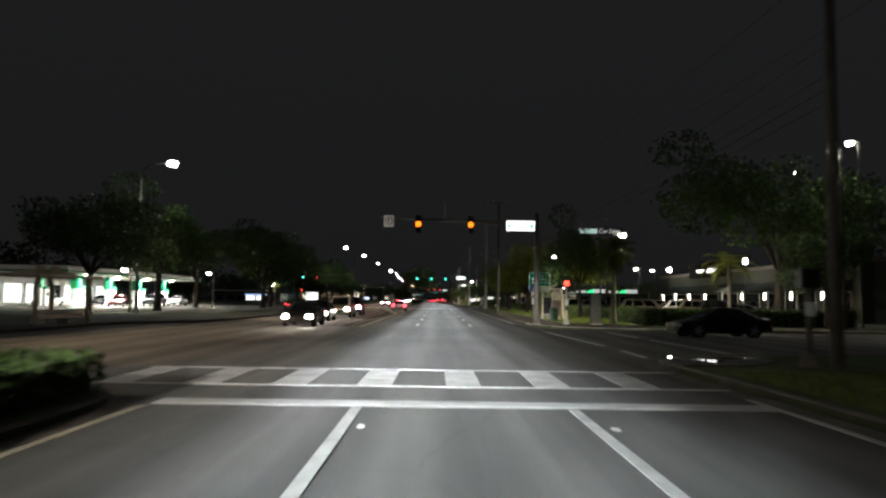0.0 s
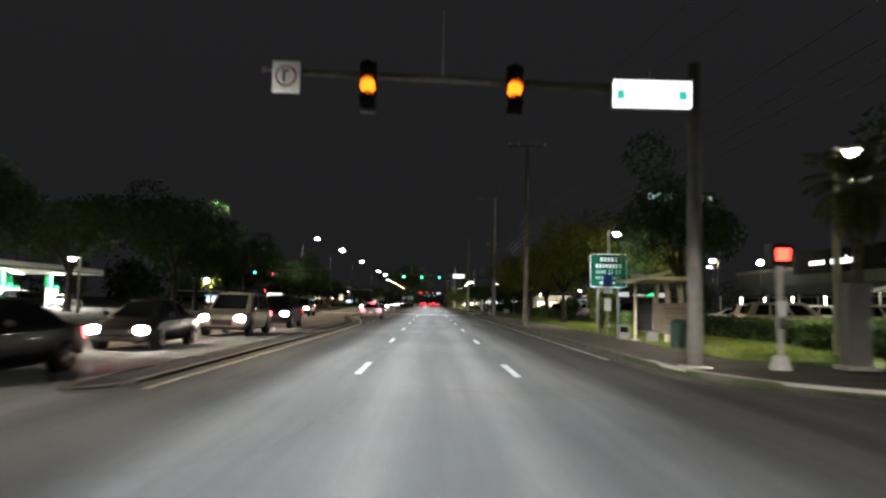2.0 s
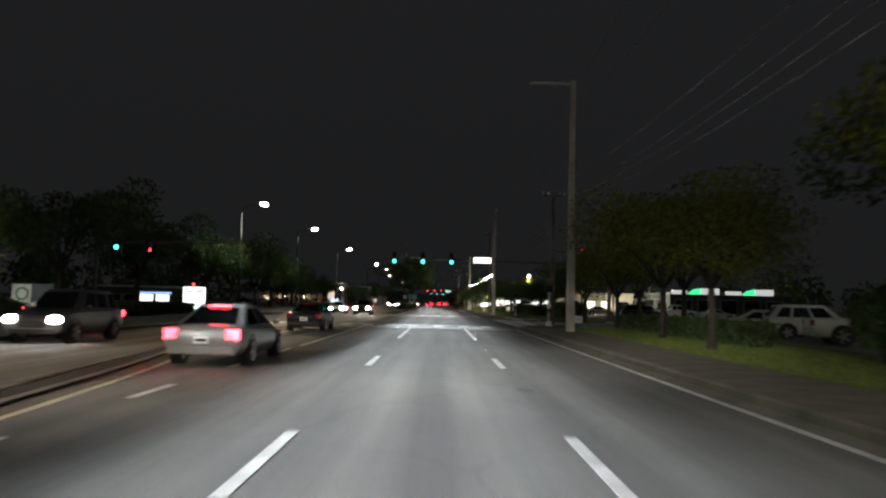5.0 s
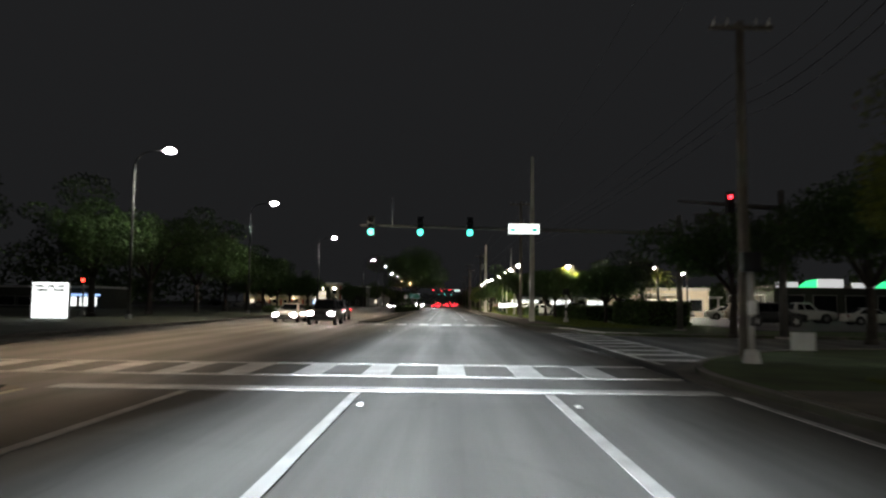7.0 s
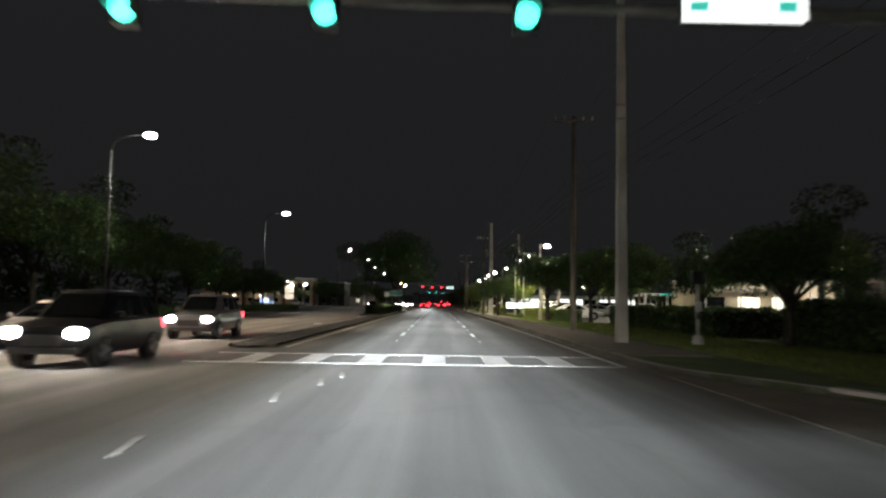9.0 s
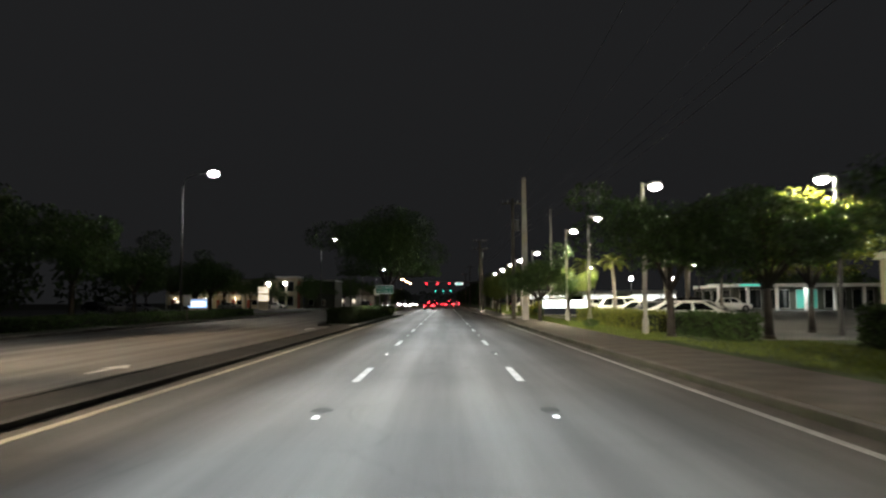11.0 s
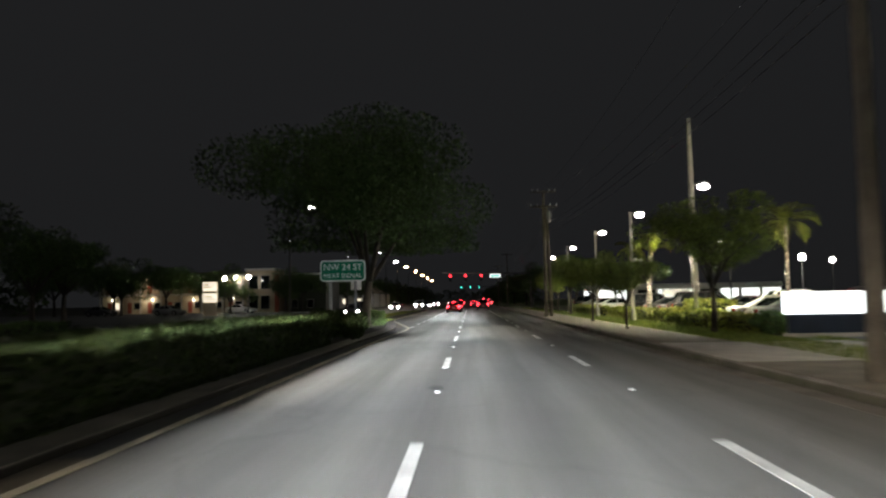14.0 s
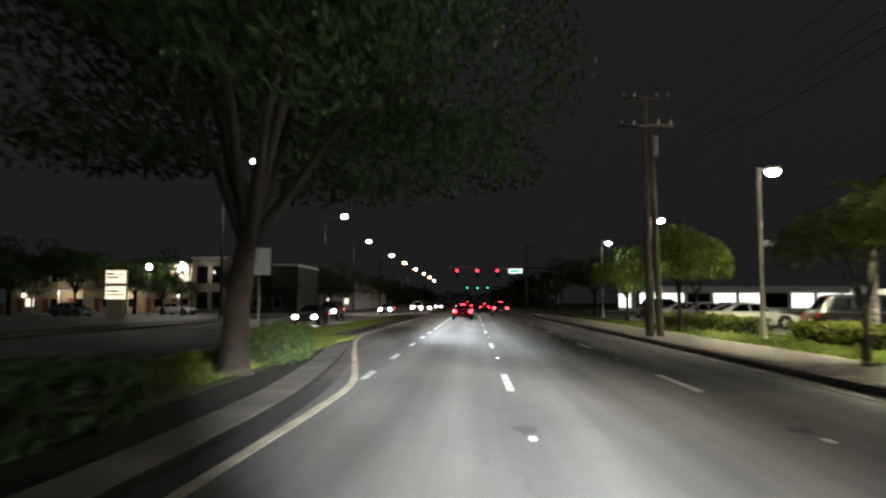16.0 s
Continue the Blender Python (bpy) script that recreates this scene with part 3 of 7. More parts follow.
crossing(129.0, 132.0, -14.6, 4.9, (-13.7, -12.2, -10.7, -9.2, -7.7, -6.2, -4.72, -3.15, -1.65, 0.0, 1.7, 3.25))
crossing(164.9, 168.1, -6.4, 4.6, (-4.95, -3.35, -1.75, -0.1, 1.55, 3.2))
for xa, ya, xb, yb in ((5.85, 25.9, 5.9, 28.9), (5.82, 31.3, 5.35, 42.4), (9.25, 27.5, 8.95, 36.0), (8.9, 38.0, 8.7, 43.0)):
    stripe([(xa, ya), (xb, yb)], 0.16, name="crossing_line")
for x in (5.65, 7.75):
    stripe([(x, 133), (x, 157)], 0.16, name="crossing_line")
for k in range(10):
    stripe([(5.74, 134.6 + 2.3 * k), (7.66, 134.6 + 2.3 * k)], 0.6, name="crossing_bar")
# arrows in the facing turning lane
for y in (196.0, 222.2):
    bm = bmn()
    poly(bm, [(-8.15, y - 1.2), (-8.02, y - 1.2), (-8.02, y + 0.2), (-7.75, y + 0.2), (-8.085, y + 1.1), (-8.42, y + 0.2), (-8.15, y + 0.2)], 0, 0.009)
    part("arrow", bm, PAINT, marks)

# reflective studs midway between dashes
bm = bmn()
poly(bm, [(-0.05, -0.05), (0.05, -0.05), (0.05, 0.05), (-0.05, 0.05)], 0, 0.02)
bmesh.ops.translate(bm, verts=[v for v in bm.verts if v.co.z < 0.01], vec=(0, 0, -0.004))
for v in bm.verts:
    if v.co.z > 0.01:
        v.co.x *= 0.8
        v.co.y *= 0.6
worn_stud_me = mesh_of(bm.copy(), "worn_stud", STUD_OLD)
stud_me = mesh_of(bm, "road_stud", STUD)
for base, a, b in ((51.0, 47, 112), (231.1 - 12.25 * 5, 172, 338)):
    y = base + 6.1
    while y < b:
        if y > a:
            for x in (-1.675, 1.675):
                ob = new("road_stud", stud_me if a > 100 else worn_stud_me)
                ob.matrix_basis = pose(x + 0.02, y, 0.004)
                tagged(ob, "small white reflective stud on the asphalt" if a > 100 else "small worn grey stud on the asphalt", "road stud", "road studs between the lanes")
        y += 12.25
for line_y in (-2.0, 6.9, 13.4, 118.4, 124.6):
    for x in (-1.675, 1.675):
        ob = new("road_stud", stud_me)
        ob.matrix_basis = pose(x + 0.24, line_y, 0.004)
        tagged(ob, "small white reflective stud on the asphalt", "road stud", "road studs between the lanes")
# dark tar patches left where studs came off
k = 0
for base, a, b in ((51.0, 47, 112), (231.1 - 12.25 * 5, 172, 338)):
    y = base + 6.3
    while y < b:
        for x in (-1.7, 1.7):
            if y > a and random.random() < 0.85:
                part("tar_spot", poly(bmn(), [(x + 0.16 * math.cos(q) * random.uniform(0.7, 1.2), y + 0.5 + 0.3 * math.sin(q) * random.uniform(0.7, 1.2)) for q in [i * 0.7 for i in range(9)]], -0.01, 0.004), PATCH, road)
        y += 12.25

bm = bmn()
tube(bm, (0, 0, -0.02), (0, 0, 0.012), 0.42, seg=28)
for i in range(-3, 4):
    box(bm, -0.3, 0.3, i * 0.09 - 0.02, i * 0.09 + 0.02, 0.012, 0.02)
mh = solid("manhole_cover", bm, mat("cast_iron", (0.035, 0.033, 0.03), 0.6, metal=0.6, spread=0.4), "round dark cast-iron manhole cover in the asphalt", "manhole cover")
mh.matrix_basis = pose(2.9, 82.5, 0.0)


# ---- lamps and poles ----
def street_lamp(x, y, z, glowmat=LAMP_WHITE, label="tall steel street lamp with a lit white head"):
    px = x - 2.6
    t = thing("street_lamp", pose(px, y, 0.13), label, "street lamp", "street lamps along the road")
    bm = bmn()
    tube(bm, (0, 0, 0), (0, 0, z - 1.2), 0.13, 0.085, 12)
    part("pole", bm, DARK_STEEL, t, "", True)
    bm = bmn()
    path_tube(bm, [(0, 0, z - 1.25), (0.15, 0, z - 0.7), (0.6, 0, z - 0.32), (1.3, 0, z - 0.16), (2.2, 0, z - 0.1)], 0.06, 0.04)
    part("arm", bm, DARK_STEEL, t, "", True)
    bm = bmn()
    ball(bm, (2.6, 0, z - 0.02), (0.48, 0.2, 0.12))
    h = part("lamp_head", bm, DARK_STEEL, t, "", True)
    bm = bmn()
    ball(bm, (2.62, 0, z - 0.12), (0.46, 0.30, 0.22), 12, 8)
    part("lens", bm, glowmat, h, "glowing lens")
    part("base", box(bmn(), -0.2, 0.2, -0.2, 0.2, 0, 0.35, 0.03), STEEL, t)
    return t


# the first two are the unseen lamps added for the road light
for x, y, z in [UNSEEN_LAMP] + LAMPS:
    street_lamp(x, y, z)
for x, y, z in ORANGE:
    street_lamp(x, y, z, LAMP_ORANGE, "tall street lamp with an orange sodium glow")


def lot_lamp(x, y, h, side=1, strength=1500, base=True, lit=True):
    """A square shoebox lamp on a square pole with a pale concrete foot."""
    t = thing("lot_lamp", pose(x, y, 0.13), "pale square lamp post with a bright shoebox head", "lamp post", "lamp posts of the car lots")
    part("pole", box(bmn(), -0.075, 0.075, -0.075, 0.075, 0.0, h + 0.1, 0.01), CONCRETE if base else DARK_STEEL, t)
    if base:
        part("footing", tube(bmn(), (0, 0, 0), (0, 0, 0.7), 0.15, 0.14, 14), CONCRETE, t, "round concrete footing")
    part("arm", box(bmn(), min(0, side * 0.35), max(0, side * 0.35), -0.04, 0.04, h - 0.02, h + 0.06), CONCRETE, t)
    head = part("lamp_head", box(bmn(), side * 0.57 - 0.24, side * 0.57 + 0.24, -0.2, 0.2, h - 0.02, h + 0.15, 0.03), STEEL, t)
    if lit:
        part("lens", ball(bmn(), (side * 0.57, 0, h - 0.07), (0.27, 0.25, 0.17), 10, 6), LAMP_LOT, head, "glowing lens")
        if base:
            lamp("SPOT", "lot_light", look((x + side * 0.57, y, h - 0.27), (x + side * 3.6, y, 0)), strength * 1.3, (1.0, 0.91, 0.66), 0.12, 158, 0.8)
            if 255 < y < 290:
                part("camera_box", box(bmn(), 0.08, 0.62, -0.1, 0.1, 3.62, 3.84, 0.02), PANEL, t, "small white box on the post")
        else:
            lamp("POINT", "lot_light", pose(x + side * 0.57, y, h - 0.25), strength, (1.0, 0.93, 0.76), 0.12)
    return t


LOTS = [(8.75, 209.6, 6.5, 1, 700), (8.75, 221.9, 6.5, 1, 3300), (8.8, 230.4, 6.5, 1, 3400), (9.9, 260.5, 6.9, 1, 6200), (8.9, 269.8, 6.6, 1, 6400), (8.8, 281.9, 6.6, 1, 6200), (9.0, 300.0, 6.7, 1, 3600), (9.0, 318.0, 6.7, 1, 900),
        (11.3, 81.4, 6.2, 1, 6000), (12.3, 56.4, 6.4, 1, 3600), (17.1, 216.0, 7.2, 1, 0)]
for x, y, h, s, e in LOTS:
    if e:
        lot_lamp(x, y, h, s, e)
for x, y, h, e in ((-26.6, 89.6, 4.2, 700), (-26.3, 65.8, 3.7, 500)):
    lot_lamp(x, y, h, -1, e, True)
for x, y, h, e in ((24.3, 48.2, 11.0, 12), (27.6, 52, 12.4, 8), (28.0, 60, 11.8, 8), (37.5, 131.3, 7.0, 1200), (27.0, 103, 6.0, 450), (26, 262, 6.8, 3500), (24, 296, 6.8, 1500), (36, 282, 6.5, 900), (19.5, 181.5, 5.0, 500), (28.4, 200.5, 5.4, 1500), (34.0, 199.5, 4.9, 1300), (16.0, 207.4, 6.4, 2800)):
    lot_lamp(x, y, h, -1, e, False)


def globe_lamp(x, y, z, watts, label="lamp post with a glaring white globe"):
    t = thing("globe_lamp", pose(x, y, 0.13), label, "lamp post", "globe lamps")
    part("pole", tube(bmn(), (0, 0, 0), (0, 0, z - 0.35), 0.07, 0.05), DARK_STEEL, t)
    part("collar", tube(bmn(), (0, 0, z - 0.4), (0, 0, z - 0.26), 0.12, 0.16), DARK_STEEL, t)
    part("globe", ball(bmn(), (0, 0, z), 0.27), LAMP_LOT, t, "glowing globe")
    if watts:
        lamp("POINT", "globe_light", pose(x, y - 0.4, z + 0.13), watts, (1.0, 0.95, 0.82), 0.1)


for x, y, z, w in ((31.4, 79.4, 5.85, 18), (32.3, 71.8, 5.7, 14), (31.0, 103, 5.85, 20), (-27.3, 123.4, 3.5, 260), (-36.4, 329, 5.2, 200), (-33.2, 330.0, 5.35, 350), (-42.2, 352.0, 6.2, 500), (28.7, 291.2, 4.8, 120), (41.2, 311.5, 5.4, 120)):
    globe_lamp(x, y, z, w)


def wood_pole(x, y, h, arms=((0.25, 1.3),), transformer=False, twin=False):
    t = thing("utility_pole", pose(x, y, 0.13), "weathered wooden utility pole with crossarms" + (" and a grey transformer" if transformer else ""), "utility pole", "utility poles")
    part("pole", tube(bmn(), (0, 0, 0), (0, 0, h), 0.17, 0.11, 12), WOOD, t, "", True)
    if twin:
        part("stub_pole", tube(bmn(), (0.42, -0.1, 0), (0.2, -0.05, h * 0.86), 0.15, 0.11, 12), WOOD, t, "", True)
    for dz, half in arms:
        a = part("crossarm", box(bmn(), -half, half, -0.16, -0.05, h - dz - 0.06, h - dz + 0.06, 0.01), WOOD, t)
        for sx in (-half + 0.12, -half * 0.45, half * 0.45, half - 0.12):
            part("insulator", tube(bmn(), (sx, -0.1, h - dz + 0.06), (sx, -0.1, h - dz + 0.26), 0.05, 0.03, 8), PANEL, a)
    if transformer:
        part("transformer", tube(bmn(), (0.32, 0, h - 2.6), (0.32, 0, h - 1.7), 0.2, 0.2, 14), STEEL, t, "grey steel transformer can")
    return t


wood_pole(6.05, 82.3, 12.0, ((0.1, 1.3),))
wood_pole(8.2, 133.8, 9.6, ((0.2, 0.9),))
wood_pole(7.1, 185.0, 11.5, ((0.3, 1.1),))
wood_pole(5.55, 236.6, 9.7, ((0.4, 0.9),), True)
wood_pole(5.1, 284.5, 10.3, ((0.1, 1.05), (1.3, 1.15)), True, True)
wood_pole(9.1, 21.2, 9.4, ())
wood_pole(6.6, 376.0, 11.0, ((0.3, 1.2),))
wood_pole(6.8, 430.0, 11.0, ((0.3, 1.2),))


def concrete_pole(x, y, h, w, arm=0.0):
    t = thing("concrete_pole", pose(x, y, 0.13), "tall square tapered concrete utility pole", "utility pole", "utility poles")
    bm = bmn()
    bmesh.ops.create_cone(bm, cap_ends=True, segments=4, radius1=w * 0.72, radius2=w * 0.42, depth=h, matrix=Matrix.Translation((0, 0, h / 2)) @ Matrix.Rotation(radians(45), 4, "Z"))
    bmesh.ops.bevel(bm, geom=bm.edges[:], offset=0.02, segments=1, affect="EDGES")
    part("pole", bm, CONCRETE, t)
    for z in (h * 0.62, h * 0.66):
        part("band", box(bmn(), -w * 0.46, w * 0.46, -w * 0.46, w * 0.46, z, z + 0.05), STEEL, t)
    if arm:
        part("arm", box(bmn(), -arm, 0, -0.05, 0.05, h - 0.25, h - 0.13), CONCRETE, t)
    return t


concrete_pole(7.35, 121.6, 14.2, 0.42, 2.5)
concrete_pole(6.95, 174.2, 13.8, 0.42)
concrete_pole(6.35, 235.4, 11.2, 0.50)
concrete_pole(13.95, 274.0, 13.5, 0.40)


def wire(a, b, sag, r=0.006, sheath=CABLE):
    bm = bmn()
    n = 14
    pts = [Vector(a).lerp(Vector(b), i / n) - Vector((0, 0, 4 * sag * (i / n) * (1 - i / n))) for i in range(n + 1)]
    path_tube(bm, pts, r, r, 5)
    solid("overhead_cable", bm, sheath, "thin overhead cable slung between utility poles", "cable", "overhead cables")


STOPS = [(9.1, 21.2, 9.0), (6.05, 82.3, 12.0), (7.35, 121.6, 12.8), (6.95, 174.2, 12.5), (6.35, 235.4, 10.6), (5.2, 284.6, 10.1), (6.6, 376.0, 10.8), (6.8, 430, 10.8)]
for (x0, y0, z0), (x1, y1, z1) in zip(STOPS, STOPS[1:]):
    for dx in (-1.1, 1.1):
        wire((x0 + dx, y0, z0 + 0.2), (x1 + dx * 0.4, y1, z1 + 0.2), 0.9)
LOWER = [(9.1, 21.2, 7.0), (6.05, 82.3, 6.2), (7.3, 121.6, 7.7), (8.2, 133.8, 7.3), (7.1, 185.0, 7.4), (5.55, 236.6, 7.0), (5.2, 284.6, 7.4), (6.6, 376, 7.2)]
# one span is coloured paler for the lamp light on it
for (x0, y0, z0), (x1, y1, z1) in zip(LOWER, LOWER[1:]):
    for dz, r in ((0.0, 0.013), (-0.35, 0.011), (0.35, 0.009), (1.1, 0.008)):
        wire((x0, y0, z0 + dz), (x1, y1, z1 + dz), 0.6, r, CABLE_LIT if 80 < y0 < 100 else CABLE)


# ---- signals ----
def signal_head(parent, x, z, y, lit, order="red amber green"):
    """A black three-lamp head; its lit lamp's centre stands at height z."""
    idx = {"red": 0, "amber": 1, "green": 2}[lit]
    top = z + 0.36 * idx
    head = part("signal_head", box(bmn(), x - 0.19, x + 0.19, y - 0.12, y + 0.12, top - 0.94, top + 0.22, 0.03), BLACK, parent)
    for i, c in enumerate(("red", "amber", "green")):
        zc = top - 0.36 * i
        bm = bmn()
        tube(bm, (x, y - 0.12, zc), (x, y - 0.15, zc), 0.18, 0.18, 20)
        on = {"red": SIG_RED, "amber": SIG_AMBER, "green": SIG_GREEN}[c] if c == lit else GLASS
        part("lens", bm, on, head)
        bm = bmn()
        bmesh.ops.create_cone(bm, cap_ends=False, segments=20, radius1=0.195, radius2=0.185, depth=0.24, matrix=Matrix.Translation((x, y - 0.25, zc)) @ Matrix.Rotation(radians(90), 4, "X"))
        bmesh.ops.delete(bm, geom=[f for f in bm.faces if f.calc_center_median().z < zc - 0.07], context="FACES")
        bmesh.ops.solidify(bm, geom=bm.faces[:], thickness=0.006)
        part("visor", bm, BLACK, head)


def mast(px, y, z_arm, x_end, pole_h, label):
    t = thing("traffic_signal", pose(0, 0, 0), label, "traffic light", "traffic signals")
    part("pole", tube(bmn(), (px, y, 0.13), (px, y, pole_h), 0.19, 0.14, 14), MAST, t, "", True)
    part("base_plate", box(bmn(), px - 0.3, px + 0.3, y - 0.3, y + 0.3, 0.13, 0.2, 0.02), CONCRETE, t)
    part("arm", tube(bmn(), (px, y, z_arm - 0.15), (x_end, y, z_arm + 0.15), 0.13, 0.06, 12), MAST, t, "", True)
    return t


def name_sign(t, x0, x1, y, z0, z1, face, bars):
    s = part("street_name_sign", box(bmn(), x0, x1, y - 0.08, y + 0.08, z0, z1, 0.05), DARK_STEEL, t, "internally lit street name sign")
    part("face", box(bmn(), x0 + 0.03, x1 - 0.03, y - 0.095, y - 0.083, z0 + 0.03, z1 - 0.03, 0.0), face, s, "lit face")
    for a, b, c, d, m in bars:
        part("bar", box(bmn(), x0 + a, x0 + b, y - 0.104, y - 0.097, z0 + c, z0 + d), m, s)
    part("hanger", box(bmn(), (x0 + x1) / 2 - 0.03, (x0 + x1) / 2 + 0.03, y - 0.02, y + 0.02, z1, z1 + 0.25), STEEL, t)


sig1 = mast(5.95, 51.0, 6.75, -4.3, 7.3, "steel mast-arm traffic signal showing amber")
signal_head(sig1, -1.73, 6.45, 50.7, "amber")
signal_head(sig1, 1.64, 6.45, 50.7, "amber")
name_sign(sig1, 3.9, 5.78, 50.7, 6.08, 6.78, SIGN_LIT, ((0.12, 0.3, 0.22, 0.45, SIGN_LIT_TEAL), (1.55, 1.76, 0.22, 0.45, SIGN_LIT_TEAL)))
nt_ = part("turn_sign", box(bmn(), -3.95, -3.3, 50.62, 50.64, 6.25, 7.0, 0.008), SIGN_WHITE, sig1, "white sign with a no-turn symbol")
bm = bmn()
bmesh.ops.create_circle(bm, cap_ends=False, segments=28, radius=0.25, matrix=Matrix.Translation((-3.625, 50.61, 6.65)) @ Matrix.Rotation(radians(90), 4, "X"))
ring = bmesh.ops.extrude_edge_only(bm, edges=bm.edges[:])
for v in [g for g in ring["geom"] if isinstance(g, bmesh.types.BMVert)]:
    v.co = Vector((-3.625, 50.61, 6.65)) + (v.co - Vector((-3.625, 50.61, 6.65))) * 0.82
part("ring", bm, TAIL_OFF, nt_)
part("arrow", box(bmn(), -3.70, -3.64, 50.600, 50.606, 6.5, 6.8), BLACK, nt_)
part("arrow_top", box(bmn(), -3.70, -3.54, 50.600, 50.606, 6.75, 6.8), BLACK, nt_)
part("camera_mast", tube(bmn(), (-0.02, 51.0, 6.7), (-0.02, 51.0, 8.5), 0.03, 0.025), WHITE_STEEL, sig1)

sig2 = mast(13.8, 157.2, 6.05, -5.4, 7.0, "long steel mast-arm traffic signal showing green")
for x in (-4.69, -1.74, 1.22):
    signal_head(sig2, x, 5.77, 156.9, "green")
name_sign(sig2, 3.5, 5.38, 156.9, 5.72, 6.36, SIGN_LIT, ((0.12, 0.42, 0.16, 0.34, SIGN_LIT_TEAL), (1.42, 1.74, 0.16, 0.36, SIGN_LIT_TEAL), (0.78, 0.83, 0.2, 0.34, SIGN_LIT_TEAL), (1.0, 1.05, 0.2, 0.34, SIGN_LIT_TEAL)))
part("camera_mast", tube(bmn(), (-3.45, 157.2, 6.1), (-3.45, 157.2, 7.9), 0.03, 0.025), WHITE_STEEL, sig2)
sig6 = mast(15.4, 147.2, 6.3, 10.6, 7.0, "short steel mast-arm traffic signal showing red to the side street")
sb = part("side_head", box(bmn(), 12.72, 13.06, 146.7, 147.02, 5.75, 6.85, 0.03), BLACK, sig6, "signal head turned to the side street")
part("lens", ball(bmn(), (12.86, 146.68, 6.6), (0.1, 0.06, 0.1), 14, 8), SIG_RED, sb, "glowing red lens")
part("side_sign", box(bmn(), 11.3, 12.3, 146.98, 147.02, 5.4, 5.85, 0.01), STEEL, sig6, "plain dark sign plate")

sig3 = mast(9.2, 349.4, 6.1, -5.6, 7.2, "mast-arm traffic signal showing red at the far junction")
for x in (-4.4, -1.78, 0.85):
    signal_head(sig3, x, 5.72, 349.1, "red")
name_sign(sig3, 2.3, 4.1, 349.1, 5.35, 5.95, SIGN_LIT, ((0.2, 1.6, 0.12, 0.46, SIGN_LIT_TEAL),))
sig4 = mast(9.2, 470.0, 6.1, -5.6, 7.2, "distant mast-arm traffic signal showing green")
for x in (-4.0, -1.0, 2.0):
    signal_head(sig4, x, 5.8, 469.7, "green")


sig5 = mast(-26.6, 137.7, 5.75, -15.4, 6.6, "mast-arm traffic signal over the far carriageway")
hd5 = part("side_head", box(bmn(), -25.2, -24.5, 137.1, 137.5, 4.75, 6.0, 0.03), BLACK, sig5, "signal head with a green lamp")
part("lens", tube(bmn(), (-24.85, 137.1, 5.25), (-24.85, 137.06, 5.25), 0.17, 0.17, 18), SIG_GREEN, hd5)
hd6 = part("side_head", box(bmn(), -22.6, -22.35, 137.1, 137.5, 4.75, 5.9, 0.03), BLACK, sig5, "signal head turned away")
part("lens", tube(bmn(), (-22.35, 137.3, 5.1), (-22.31, 137.3, 5.1), 0.13, 0.13, 14), SIG_RED, hd6)


def ped_post(x, y, h, lit=True, coat=WHITE_STEEL):
    t = thing("pedestrian_signal", pose(x, y, 0.13), "white pedestrian signal post with push button" + (" and a red symbol" if lit else ""), "pedestrian signal", "pedestrian signals")
    part("base", tube(bmn(), (0, 0, 0), (0, 0, 0.34), 0.24, 0.17, 12), coat, t)
    part("post", tube(bmn(), (0, 0, 0.3), (0, 0, h), 0.075, 0.075, 12), coat, t, "", True)
    part("button_box", box(bmn(), -0.07, 0.07, -0.16, -0.06, 0.95, 1.2, 0.01), DARK_STEEL, t)
    part("button_sign", box(bmn(), -0.12, 0.12, -0.1, -0.08, 1.25, 1.6, 0.005), SIGN_WHITE, t)
    hd = part("signal_box", box(bmn(), -0.25, 0.25, -0.18, 0.16, h - 0.35, h + 0.15, 0.04), BLACK, t)
    if lit:
        part("symbol", box(bmn(), -0.15, 0.15, -0.195, -0.183, h - 0.24, h + 0.04, 0.03), glow("pedestrian_glow", (1.0, 0.06, 0.035), 5), hd, "glowing red-orange symbol")


ped_post(7.82, 50.75, 2.75)
ped_post(7.72, 132.2, 2.7, False)
ped_post(9.7, 173.8, 2.6, False)
ped_post(8.85, 22.0, 2.3, False, WOOD)
ped_post(-32.7, 179.0, 3.2)


# flush concrete ramp between the crossing and the footpath
solid("kerb_ramp", poly(bmn(), [(5.05, 153.6), (7.3, 153.2), (7.25, 157.6), (6.5, 160.4), (5.4, 162.6), (5.05, 163.4)], -0.1, 0.025), WALK, "flush pale concrete kerb ramp at the crossing", "kerb ramp", kind="structure")
# wet kerb ramp with puddles at the street corner
ramp = solid("kerb_ramp", poly(bmn(), bend([(5.6, 21.6), (5.6, 23.2), (6.4, 24.6), (8.3, 25.6)]) + [(8.6, 23.2), (7.4, 21.8)], 0.1, 0.162), WET, "wet concrete kerb ramp at the street corner", "kerb ramp", kind="structure")
for x, y, rx, ry in ((6.15, 24.0, 0.34, 0.26), (6.5, 22.9, 0.62, 0.5), (7.7, 23.9, 0.45, 0.3)):
    bm = poly(bmn(), [(x + rx * math.cos(a) * (1 + 0.16 * math.sin(3 * a + x)), y + ry * math.sin(a) * (1 + 0.2 * math.cos(2 * a + y))) for a in [i * math.pi / 14 for i in range(28)]], 0.155, 0.167)
    solid("puddle", bm, WATER, "shallow puddle of rainwater glinting on wet concrete", "puddle", "puddles at the corner")


